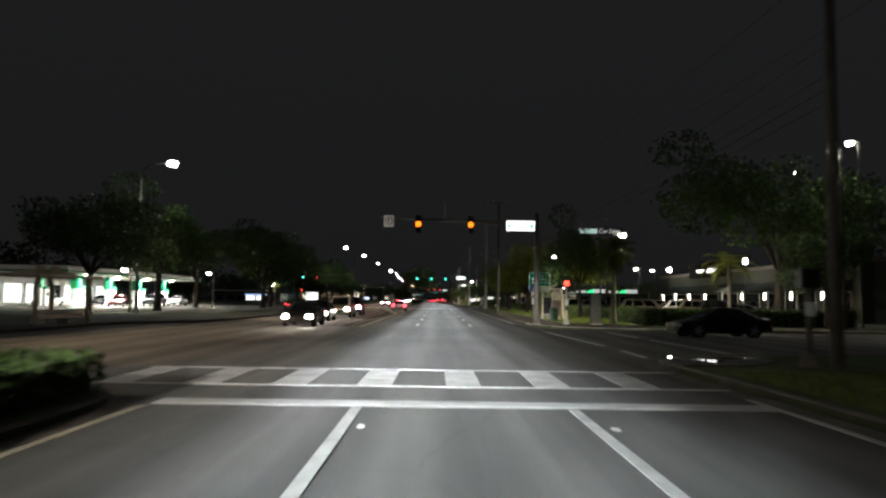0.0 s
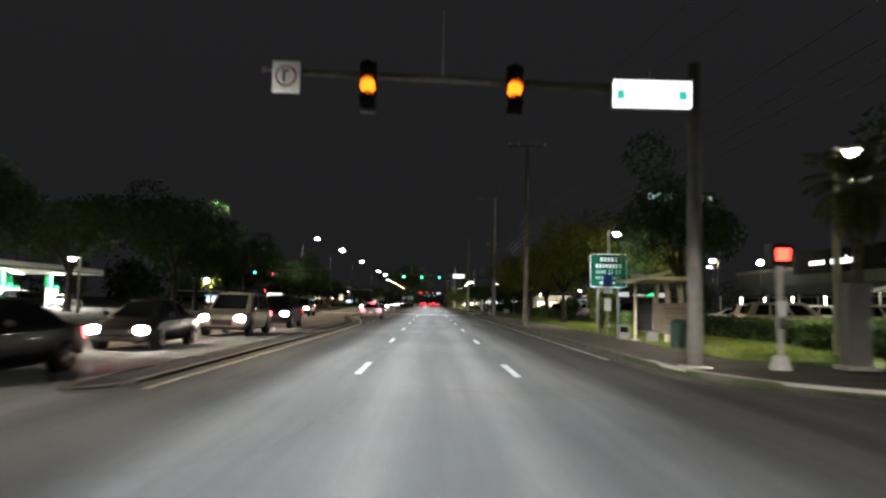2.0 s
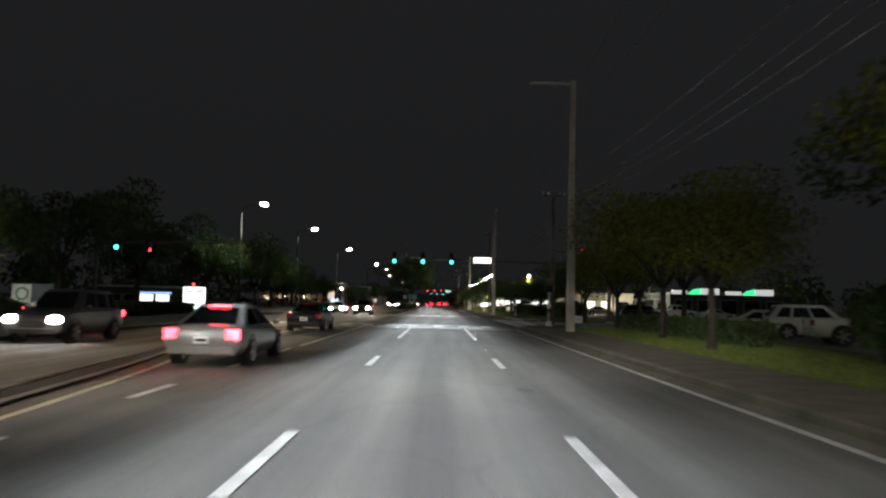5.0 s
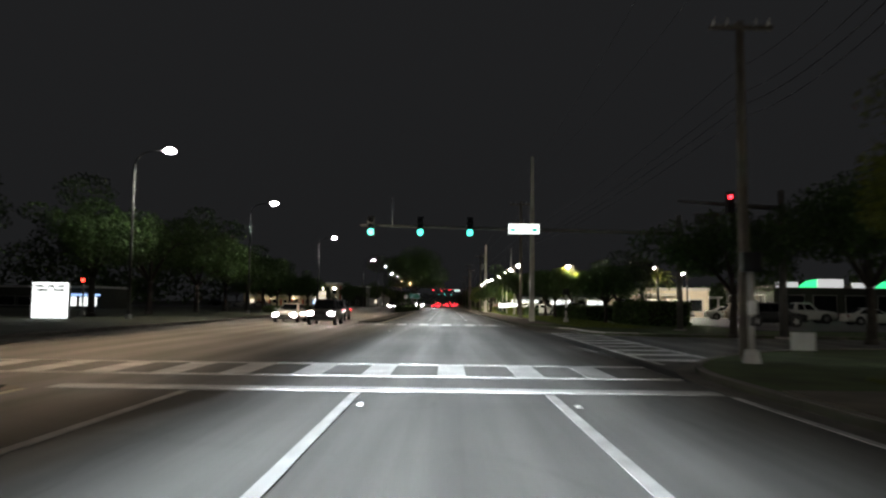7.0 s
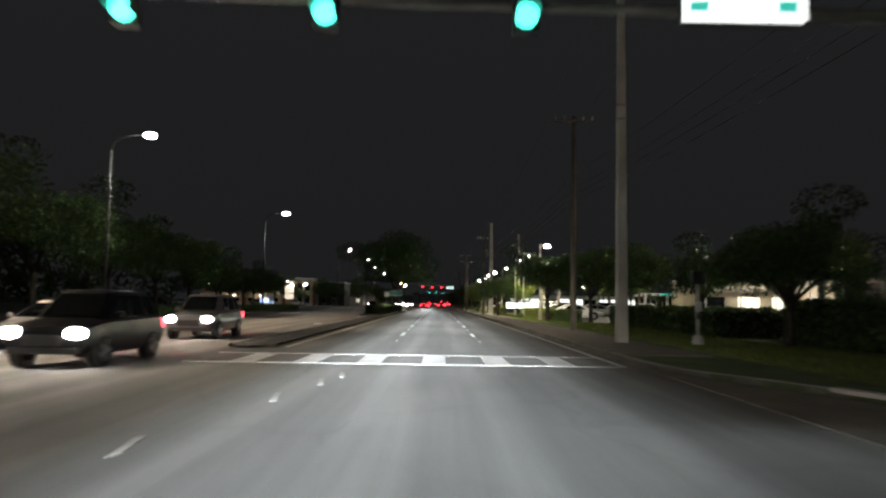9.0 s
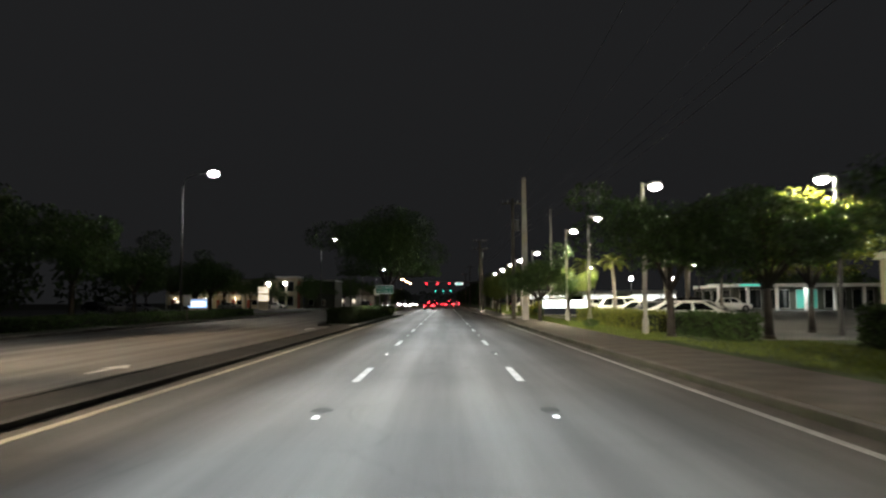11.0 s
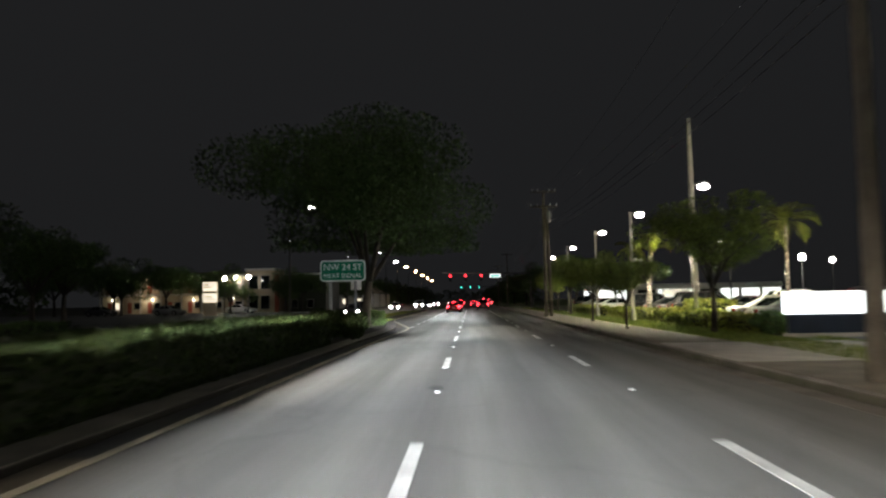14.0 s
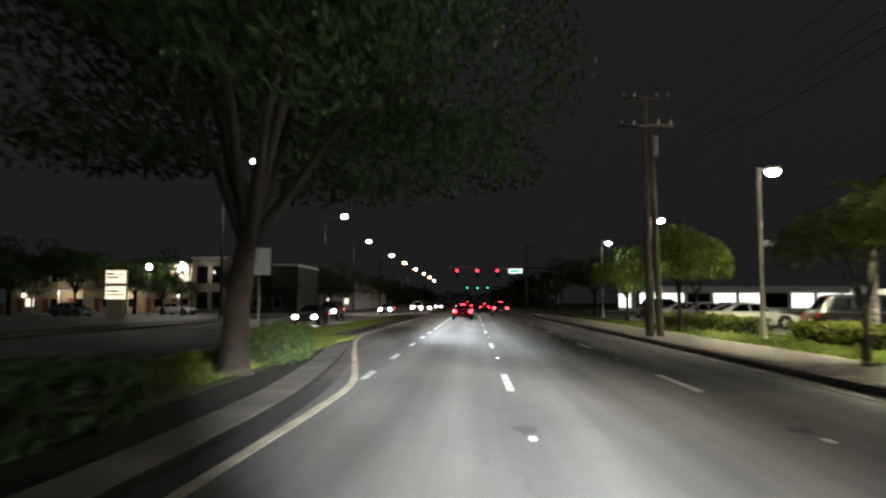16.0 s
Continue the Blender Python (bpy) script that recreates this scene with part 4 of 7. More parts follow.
# ---- signs ----
def guide_sign(x0, x1, y, z0, z1, rows, label, arrow=False):
    cx = (x0 + x1) / 2
    t = thing("guide_sign", pose(cx, y, 0.135 if cx > 0 else 0.086), label, "road sign", "green guide signs")
    foot = 0.135 if cx > 0 else 0.086
    w, zb, zt = (x1 - x0) / 2, z0 - foot, z1 - foot
    for px in (-w * 0.55, w * 0.55):
        part("post", box(bmn(), px - 0.06, px + 0.05, 0.02, 0.10, 0, zt - 0.05, 0.01), STEEL, t)
    def rounded(q, r, y0, y1):
        out = [(sx * (w - q - r) + r * math.cos(a), sz * ((zt - zb) / 2 - q - r) + r * math.sin(a)) for sx, sz, a0 in ((1, 1, 0), (-1, 1, 90), (-1, -1, 180), (1, -1, 270)) for a in (radians(a0 + 15 * k) for k in range(7))]
        bm = poly(bmn(), out, 0, y1 - y0)
        bmesh.ops.transform(bm, matrix=Matrix.Translation((0, y1, (zb + zt) / 2)) @ Matrix.Rotation(radians(90), 4, "X"), verts=bm.verts[:])
        return bm
    b = part("board", rounded(0, 0.16, -0.02, 0.016), SIGN_WHITE, t, "white-edged board")
    part("face", rounded(0.05, 0.12, -0.028, -0.021), SIGN_GREEN, b, "green reflective face")
    for kind, val, zz, size in rows:
        if kind == "text":
            letters("lettering", val, size, SIGN_WHITE, b, pose(0, -0.031, zb + zz, 90, 0, 0), 0.002)
        else:
            n = val
            for i in range(n):
                xx = (i - (n - 1) / 2) * size * 0.62
                part("bar", box(bmn(), xx - size * 0.22, xx + size * 0.22, -0.035, -0.029, zb + zz - size * 0.36, zb + zz + size * 0.36), SIGN_WHITE, b)
    if arrow:
        poly_bm = poly(bmn(), [(-0.42, 0.0), (-0.2, 0.13), (-0.2, 0.045), (0.42, 0.045), (0.42, -0.045), (-0.2, -0.045), (-0.2, -0.13)], 0, 0.006)
        a = part("arrow", poly_bm, SIGN_WHITE, b)
        a.matrix_basis = pose(-0.1, -0.029, zb + 0.24, 90, 0, 0)


guide_sign(8.1, 10.05, 72.2, 2.50, 4.26, (("bars", 5, 1.46, 0.3), ("bars", 8, 1.12, 0.28), ("text", "NW 21 ST", 0.79, 0.30), ("text", "NEXT SIGNAL", 0.49, 0.22)), "green guide sign with white lettering on two posts", True)
guide_sign(-7.15, -5.3, 254.1, 2.44, 3.30, (("text", "NW 24 ST", 0.57, 0.36), ("text", "NEXT SIGNAL", 0.22, 0.25)), "green guide sign with white lettering on the median")

t = thing("bus_stop_sign", pose(7.9, 67.5, 0.13), "slim post with blue and white bus stop plates", "bus stop sign")
part("post", box(bmn(), -0.035, 0.035, -0.035, 0.035, 0, 2.75), STEEL, t)
part("blue_plate", box(bmn(), -0.22, 0.22, -0.055, -0.04, 2.3, 2.85, 0.006), SIGN_BLUE, t, "blue plate")
part("white_plate", box(bmn(), -0.2, 0.2, -0.055, -0.04, 1.98, 2.28, 0.004), SIGN_WHITE, t)
part("timetable", box(bmn(), -0.16, 0.16, -0.07, -0.04, 1.2, 1.75, 0.004), SIGN_WHITE, t)


def lit_cabinet_sign(name, x, y, w, z0, z1, face, label, legs=True, bars=(), body=DARK_STEEL):
    t = thing(name, pose(x, y, 0.13), label, "lit sign")
    b = part("cabinet", box(bmn(), -w / 2, w / 2, -0.15, 0.15, z0, z1, 0.02), body, t)
    part("face", box(bmn(), -w / 2 + 0.05, w / 2 - 0.05, -0.165, -0.153, z0 + 0.05, z1 - 0.05), face, b, "glowing face")
    for a, c, e, f, m in bars:
        part("bar", box(bmn(), -w / 2 + a, -w / 2 + c, -0.176, -0.167, z0 + e, z0 + f), m, b)
    if legs:
        for sx in (-w * 0.3, w * 0.3):
            part("post", box(bmn(), sx - 0.08, sx + 0.08, -0.08, 0.08, 0, z0), STEEL, t)
    else:
        part("pedestal", box(bmn(), -w * 0.42, w * 0.42, -0.2, 0.2, 0, z0, 0.02), STUCCO, t)


lit_cabinet_sign("monument_sign", -27.75, 164.5, 2.6, 0.02, 2.6, SIGN_LIT, "tall glowing white monument sign on grass", False, ((0.15, 1.0, 2.4, 2.44, STEEL), (1.2, 2.4, 2.4, 2.44, STEEL), (0.15, 2.45, 2.14, 2.18, STEEL), (0.15, 2.45, 1.84, 1.9, STEEL), (0.2, 0.9, 2.22, 2.34, STEEL), (1.1, 1.6, 2.22, 2.34, STEEL), (1.8, 2.3, 2.22, 2.34, STEEL), (0.3, 1.2, 1.95, 2.08, STEEL), (1.5, 2.3, 1.95, 2.08, STEEL)))
lit_cabinet_sign("clinic_sign", -23.8, 248.8, 1.95, 0.95, 1.85, SIGN_LIT_BLUE, "small blue and white lit sign on a pedestal", False, ((0.3, 1.7, 0.45, 0.6, SIGN_LIT), (0.3, 1.7, 0.2, 0.38, SIGN_LIT), (0.05, 1.9, 0.72, 0.82, SIGN_WHITE)))
lit_cabinet_sign("motel_sign", -34.9, 319.0, 2.0, 1.7, 4.4, SIGN_LIT_WARM, "tall pillar sign with two warm lit panels", False, ((0.05, 1.95, 1.2, 1.5, STUCCO), (0.15, 1.25, 1.95, 2.1, STUCCO), (0.15, 0.85, 2.25, 2.42, STUCCO), (1.05, 1.8, 2.25, 2.32, STUCCO), (0.2, 1.8, 0.4, 0.5, STUCCO), (0.2, 1.3, 0.7, 0.85, STUCCO)), STUCCO)
t = thing("pole_sign", pose(18.3, 88.0, 0.15), "high sign with a dim lit box and letters on a pole", "lit sign")
b_ = part("cabinet", box(bmn(), -2.6, 2.5, -0.1, 0.14, 9.12, 9.98, 0.02), BLACK, t)
f_ = part("lit_box", box(bmn(), -2.5, -0.42, -0.14, -0.102, 9.3, 9.84, 0.02), LETTER_DIM, b_, "glowing pale box")
part("box_panel", box(bmn(), -2.42, -0.5, -0.15, -0.142, 9.38, 9.76), SIGN_LIT_TEAL, f_)
for k in range(6):
    part("bar", box(bmn(), -2.32 + 0.3 * k, -2.1 + 0.3 * k, -0.16, -0.152, 9.44, 9.7), LETTER_DIM, f_)
letters("lettering", "Car Sales", 0.66, LETTER_DIM, b_, pose(1.02, -0.12, 9.56, 90, 0, 0), 0.015)
c_ = part("lower_cabinet", box(bmn(), -2.6, 2.5, -0.12, 0.12, 8.62, 8.86, 0.02), BLACK, t)
part("dim_strip", box(bmn(), -2.5, 2.4, -0.135, -0.122, 8.7, 8.78), STEEL, c_, "grey strip")
part("post", tube(bmn(), (0, 0, 0), (0, 0, 9.12), 0.12, 0.1, 10), BLACK, t)
t = thing("price_sign", pose(-25.4, 126.8, 0.13), "petrol price sign with red digits below a pale panel", "price sign")
part("frame", box(bmn(), -1.2, 1.45, -0.15, 0.15, 0.02, 2.05, 0.03), NAVY, t)
bp_ = part("brand_panel", box(bmn(), -1.15, 0.05, -0.18, -0.152, 0.72, 2.0), STUCCO_W, t, "pale panel with a round emblem")
part("emblem", tube(bmn(), (-0.5, -0.18, 1.4), (-0.5, -0.195, 1.4), 0.42, 0.42, 24), GREEN_P, bp_)
part("emblem_disc", tube(bmn(), (-0.5, -0.196, 1.4), (-0.5, -0.204, 1.4), 0.3, 0.3, 24), STUCCO_W, bp_)
dg = part("digit_panel", box(bmn(), -1.15, 1.4, -0.18, -0.152, 0.05, 0.7), BLACK, t)
for dx_, ch in ((-0.42, "3"), (-0.14, "."), (0.14, "2"), (0.58, "9")):
    letters("digit", ch, 0.72, LED_RED, dg, pose(dx_, -0.19, 0.38, 90, 0, 0), 0.01)
t = thing("notice_board", pose(-20.4, 236.2, 0.13), "pale notice board on a dark post beside the verge", "notice board")
part("board", box(bmn(), -0.3, 0.3, -0.03, 0.03, 1.2, 2.1, 0.01), SIGN_WHITE, t)
part("post", box(bmn(), -0.06, 0.06, -0.05, 0.05, 0, 1.2), WOOD, t)
t = thing("yard_sign", pose(10.2, 134.6, 0.13), "low white yard sign on wire legs", "yard sign")
part("board", box(bmn(), -0.36, 0.36, -0.01, 0.01, 0.2, 0.72, 0.005), SIGN_WHITE, t)
for sx in (-0.25, 0.25):
    part("leg", tube(bmn(), (sx, 0, 0), (sx, 0, 0.25), 0.008, seg=6), STEEL, t)
t = thing("dark_billboard", pose(17.6, 180.0, 0.15), "unlit dark sign on a single post", "billboard")
part("board", box(bmn(), -1.0, 1.0, -0.12, 0.12, 4.3, 5.4, 0.02), BLACK, t)
part("post", box(bmn(), -0.12, 0.12, -0.1, 0.1, 0, 4.3), DARK_STEEL, t)
t = thing("dealer_sign", pose(11.78, 249.9, 0.15), "low dealer sign with a glowing white top over a navy base", "lit sign")
b_ = part("base", box(bmn(), -2.05, 1.55, -0.16, 0.16, 0.12, 0.76, 0.02), NAVY, t)
part("lit_top", box(bmn(), -2.13, 2.13, -0.22, 0.22, 0.78, 1.52, 0.06), glow("dealer_sign_glow", (0.95, 1.0, 1.0), 3.0), t, "glowing white box")
part("plinth", box(bmn(), -2.1, 2.0, -0.25, 0.25, 0.0, 0.12, 0.01), CONCRETE, t)
fb_ = poly(bmn(), [(1.75, -0.18), (2.0, -0.18), (2.0, 0.18), (1.75, 0.18)], 0.12, 0.775)
for v in fb_.verts:
    v.co.x += 0.0 if v.co.z > 0.5 else 0.45
part("fin", fb_, STEEL, t, "slanted grey support")
t = thing("blade_sign", pose(-9.1, 276.0, 0.095), "square white road sign on a steel post, seen at a slant", "road sign")
part("post", tube(bmn(), (0, 0, 0), (0, 0, 3.0), 0.04), STEEL, t)
part("plate", box(bmn(), -0.38, 0.38, -0.05, -0.035, 2.35, 3.2, 0.006), SIGN_WHITE, t)
t = thing("panel_sign", pose(16.75, 288.6, 0.15), "long white horizontal sign board on two posts", "sign board")
part("board", box(bmn(), -1.2, 1.2, -0.1, 0.1, 1.5, 2.05, 0.02), PANEL, t)
for sx in (-1.1, 1.0):
    part("post", box(bmn(), sx - 0.08, sx + 0.08, -0.06, 0.06, 0, 1.55), PANEL, t)


def cabinet(x, y, w, d, h, label, coat=TAN_BOX):
    t = thing("utility_cabinet", pose(x, y, 0.13), label, "utility cabinet", "roadside utility cabinets")
    part("plinth", box(bmn(), -w / 2 - 0.08, w / 2 + 0.08, -d / 2 - 0.08, d / 2 + 0.08, 0, 0.12), CONCRETE, t)
    part("body", box(bmn(), -w / 2, w / 2, -d / 2, d / 2, 0.12, h, 0.03), coat, t)
    d_ = part("door", box(bmn(), -w / 2 + 0.05, w / 2 - 0.05, -d / 2 - 0.02, -d / 2 - 0.002, 0.2, h - 0.08, 0.005), coat, t)
    part("handle", box(bmn(), w * 0.25, w * 0.3, -d / 2 - 0.05, -d / 2 - 0.02, h * 0.5, h * 0.5 + 0.16), STEEL, d_)


cabinet(9.82, 51.2, 0.56, 0.5, 2.05, "tall pale grey signal cabinet at the street corner", GREY_BOX)
t = thing("irrigation_box", pose(-7.25, 252.6, 0.086), "pale utility pedestal and valve box on the median", "utility box")
part("pedestal", tube(bmn(), (0.25, 0.2, 0), (0.25, 0.2, 0.62), 0.22, 0.22, 18), PANEL, t)
part("valve_box", box(bmn(), -0.5, 0.05, -0.2, 0.1, 0, 0.32, 0.03), TAN_BOX, t)
part("pipe", tube(bmn(), (-0.35, -0.05, 0.32), (-0.35, -0.05, 0.55), 0.05), PANEL, t)

# ---- bus shelters ----
def shelter(x, y, label, deep=1.0, long=2.6, slats=7):
    t = thing("bus_shelter", pose(x, y, 0.14), label, "bus shelter", "bus shelters")
    for px, py in ((-deep, -long), (deep, -long), (-deep, long), (deep, long)):
        part("post", path_tube(bmn(), [(px * 1.15, py, 0), (px, py, 0.5), (px * 0.95, py, 1.8), (px * 1.15, py, 2.4)], 0.15, 0.11, 10), STUCCO, t)
    bm = bmn()
    box(bm, -deep - 0.5, deep + 0.5, -long - 0.7, long + 0.7, 2.36, 2.5, 0.03)
    r = part("roof", bm, STUCCO, t)
    part("ridge", box(bmn(), -deep * 0.6, deep * 0.6, -long * 0.8, long * 0.8, 2.502, 2.66, 0.06), STUCCO, r)
    for py in (-0.9, 0.5):
        part("roof_fin", box(bmn(), -0.06, 0.06, py, py + 0.9, 2.66, 2.95, 0.02), STUCCO, r)
    for i in range(slats):
        part("slat", box(bmn(), deep * 0.9 - 0.03, deep * 0.9 + 0.03, -long + 0.15, long - 0.15, 0.3 + 0.24 * i, 0.5 + 0.24 * i, 0.008), STUCCO, t)
    be = part("bench_seat", box(bmn(), 0.0, deep * 0.75, -1.6, 1.6, 0.42, 0.5, 0.01), CONCRETE, t)
    for py in (-1.3, 1.3):
        part("bench_leg", box(bmn(), 0.07, deep * 0.68, py - 0.06, py + 0.06, 0, 0.415), CONCRETE, be)
    return t


def plank_shelter(x, y):
    """A bus shelter with a back of broad planks, an open band above it, and a thin flat roof on curved posts."""
    t = thing("bus_shelter", pose(x, y, 0.14), "concrete bus shelter with a plank back under a thin roof", "bus shelter", "bus shelters")
    for px, py, lean in ((0.42, -2.2, 0.16), (0.42, 2.2, -0.1), (-0.52, 1.95, 0.0)):
        part("post", path_tube(bmn(), [(px + lean, py, 0), (px + lean * 0.4, py, 0.35), (px, py, 1.0), (px, py, 1.7), (px - lean * 0.5, py, 2.36)], 0.13 if lean else 0.06, 0.1 if lean else 0.06, 12), STUCCO, t, "", True)
        part("foot", box(bmn(), px + lean - 0.19, px + lean + 0.19, py - 0.16, py + 0.16, 0.0, 0.07, 0.02), CONCRETE, t)
    for py in (-0.75, 0.75):
        part("strut", path_tube(bmn(), [(0.45, py, 1.5), (0.42, py, 1.9), (0.36, py, 2.37)], 0.1, 0.12, 10), STUCCO, t, "", True)
        part("stub", box(bmn(), 0.34, 0.52, py - 0.1, py + 0.1, 0.0, 0.34, 0.02), STUCCO, t)
    roof = part("roof", box(bmn(), -1.25, 0.55, -2.4, 2.45, 2.36, 2.47, 0.03), STUCCO, t)
    bm = poly(bmn(), [(-0.9, -0.06), (-0.55, -0.1), (0.1, 0.0), (0.35, 0.12), (0.35, 0.2), (0.05, 0.1), (-0.55, -0.02), (-0.9, 0.04)], -0.5, 0.5)
    bmesh.ops.rotate(bm, verts=bm.verts, cent=(0, 0, 0), matrix=Matrix.Rotation(radians(90), 3, "X"))
    bmesh.ops.translate(bm, verts=bm.verts, vec=(0.0, 0.6, 2.62))
    part("roof_fin", bm, STUCCO, roof)
    part("fin_stem", box(bmn(), -0.1, 0.0, 0.5, 0.7, 2.47, 2.62), STUCCO, roof)
    for i in range(6):
        part("plank", box(bmn(), 0.3, 0.345, -2.12, 2.12, 0.36 + 0.2 * i, 0.546 + 0.2 * i, 0.008), PLANK, t)
    part("notice_panel", box(bmn(), 0.262, 0.297, 0.85, 2.0, 0.5, 1.5, 0.01), PLANK, t, "plain grey-brown panel")
    side = part("side_screen", box(bmn(), -0.42, 0.2, 2.0, 2.03, 0.45, 1.75, 0.005), GLASS, t, "dim side screen")
    for a, b in ((-0.46, -0.42), (0.2, 0.24)):
        part("frame_bar", box(bmn(), a, b, 1.99, 2.04, 0.3, 1.8), STEEL, side)
    part("frame_bar", box(bmn(), -0.46, 0.24, 1.985, 2.045, 1.8, 1.84), STEEL, side)
    be = part("bench_seat", box(bmn(), -0.3, 0.2, 0.9, 1.9, 0.36, 0.42, 0.01), GREY_BOX, t)
    part("bench_leg", box(bmn(), -0.25, 0.15, 1.2, 1.3, 0, 0.358), GREY_BOX, be)


plank_shelter(8.72, 62.1)
t = thing("news_box", pose(7.85, 64.6, 0.14), "small pale newspaper box beside the bus shelter", "news box")
part("body", box(bmn(), -0.22, 0.22, -0.2, 0.2, 0.05, 0.62, 0.03), GREY_BOX, t)
part("window", box(bmn(), -0.16, 0.16, -0.212, -0.203, 0.32, 0.55), GLASS, t)
part("leg", box(bmn(), -0.18, 0.18, -0.16, 0.16, 0.0, 0.048), DARK_STEEL, t)
shelter(-20.6, 41.5, "tan open bus shelter with curved posts in the dark", 1.0, 2.6, 2)
t = thing("litter_bin", pose(8.37, 59.15, 0.14), "dark green litter bin beside the bus shelter", "litter bin")
part("body", tube(bmn(), (0, 0, 0), (0, 0, 0.85), 0.28, 0.32, 18), BIN, t)
part("lid", tube(bmn(), (0, 0, 0.85), (0, 0, 0.98), 0.34, 0.2, 18), BIN, t)


# ---- plants ----
def leaf_cards(centres, size, rng, lean=1.0):
    """Small folded leaves at the given places, as vertices and faces."""
    n = len(centres)
    a = rng.normal(size=(n, 3))
    a /= np.linalg.norm(a, axis=1)[:, None] + 1e-9
    b = np.cross(a, rng.normal(size=(n, 3)))
    b /= np.linalg.norm(b, axis=1)[:, None] + 1e-9
    s = size * rng.uniform(0.55, 1.35, size=(n, 1))
    c = np.cross(a, b)
    v = np.stack([centres - a * s, centres + b * s * 0.45 + c * s * 0.18, centres + a * s, centres - b * s * 0.45 + c * s * 0.18], 1).reshape(-1, 3)
    i = np.arange(n)[:, None] * 4
    f = np.concatenate([i + np.array([[0, 1, 2]]), i + np.array([[0, 2, 3]])])
    return v, f


def cards_mesh(name, v, f, material):
    me = bpy.data.meshes.new(name)
    me.from_pydata(v.tolist(), [], f.tolist())
    me.materials.append(material)
    return me


def grow_tree(seed, h, spread, leaves, material, trunk_r=0.16, low=0.36, leaf=0.16, lean=0.0, crown_from=0.0):
    """Returns (trunk mesh, crown mesh) of a broad tree h metres high."""
    rng = np.random.default_rng(seed)
    bm = bmn()
    fork = h * low
    path_tube(bm, [(0, 0, 0), (0.04, 0.02, fork * 0.5), (lean * 0.4, 0.05, fork)], trunk_r * 1.25, trunk_r * 0.85, 10)
    tube(bm, (0, 0, -0.02), (0, 0, 0.22), trunk_r * 1.8, trunk_r * 1.2, 10)
    tips = []
    for i in range(8):
        ang = i * 2 * math.pi / 8 + rng.uniform(-0.35, 0.35)
        r = spread * rng.uniform(0.35, 0.8)
        tip = Vector((lean + r * math.cos(ang), r * math.sin(ang), fork + (h - fork) * rng.uniform(0.35, 0.82)))
        mid = Vector((lean * 0.6 + r * 0.42 * math.cos(ang), r * 0.42 * math.sin(ang), fork + (tip.z - fork) * 0.6))
        path_tube(bm, [(lean * 0.4, 0.05, fork - 0.1), mid, tip], trunk_r * 0.62, trunk_r * 0.12, 7)
        tips.append(np.array(tip))
        for j in range(2):
            q = tip + Vector(rng.normal(size=3) * spread * 0.22)
            tube(bm, mid.lerp(tip, 0.45), q, trunk_r * 0.22, trunk_r * 0.06, 5)
            tips.append(np.array(q))
    tips.append(np.array((lean, 0, h * 0.86)))
    tips.append(np.array((lean * 0.8, 0, h * 0.66)))
    trunk = mesh_of(bm, "trunk", BARK, True)
    blobs = [(t, spread * rng.uniform(0.22, 0.4)) for t in tips]
    w = np.array([r ** 2 for _, r in blobs])
    pick = rng.choice(len(blobs), size=leaves, p=w / w.sum())
    d = rng.normal(size=(leaves, 3))
    d /= np.linalg.norm(d, axis=1)[:, None]
    rad = np.array([blobs[i][1] for i in pick])[:, None] * rng.uniform(0.45, 1.12, size=(leaves, 1)) ** 0.6
    pts = np.array([blobs[i][0] for i in pick]) + d * rad * np.array([1.15, 1.15, 0.72])
    pts[:, 2] = np.where(pts[:, 2] < max(fork * 0.82, crown_from), max(fork * 0.82, crown_from) + np.abs(pts[:, 2] - max(fork * 0.82, crown_from)) * 0.6, pts[:, 2])
    v, f = leaf_cards(pts, leaf, rng)
    return trunk, cards_mesh("crown", v, f, material)


def tree_thing(meshes, m, label, group="roadside trees"):
    t = thing("tree", m, label, "tree", group)
    for nm, me in zip(("trunk", "crown"), meshes):
        ob = new(nm, me)
        ob.parent = t
    return t


def at(x, y, s=1.0, turn=0.0, z=0.13, tall=1.0):
    return Matrix.LocRotScale((x, y, z), Euler((0, 0, radians(turn))), (s, s, s * tall))


OAK = [grow_tree(11 + i, 7.5, 4.2, 9500, LEAF, 0.2, 0.34, 0.14) for i in range(3)]
SMALL = [grow_tree(31 + i, 5.2, 2.3, 9500, LEAF_GREEN, 0.10, 0.36, 0.075) for i in range(3)]
WIDE = [grow_tree(51 + i, 6.7, 3.9, 9000, LEAF_LIGHT, 0.14, 0.36, 0.11) for i in range(2)]
rr = random.Random(5)
for i, (x, y, s) in enumerate(((-27.5, 61, 1.25), (-27.5, 75, 1.4), (-31.0, 97, 1.3), (-23.5, 101, 1.4), (-25, 112, 1.25), (-28.5, 136, 1.25), (-29, 151.5, 1.2), (-29.5, 174, 1.3), (-30, 187, 1.3), (-30, 201, 1.25), (-30.5, 214, 1.3), (-31, 227, 1.2), (-32, 241, 1.2), (-33, 256, 1.0), (-30, 272, 0.9), (-38, 290, 1.0), (-37.5, 335, 0.7), (-47, 334, 1.0), (-56, 336, 1.05), (-52, 330, 0.9), (-43, 340, 0.9), (-62, 330, 1.0), (-31, 343, 0.75), (-30, 350, 0.9), (-28, 372, 1.0), (-30, 395, 1.0), (-30, 420, 1.0), (-29, 450, 1.0))):
    tree_thing(OAK[i % 3], at(x, y, s, rr.uniform(0, 360)), "dark broad-leaved tree on the far verge", "trees on the far verge")
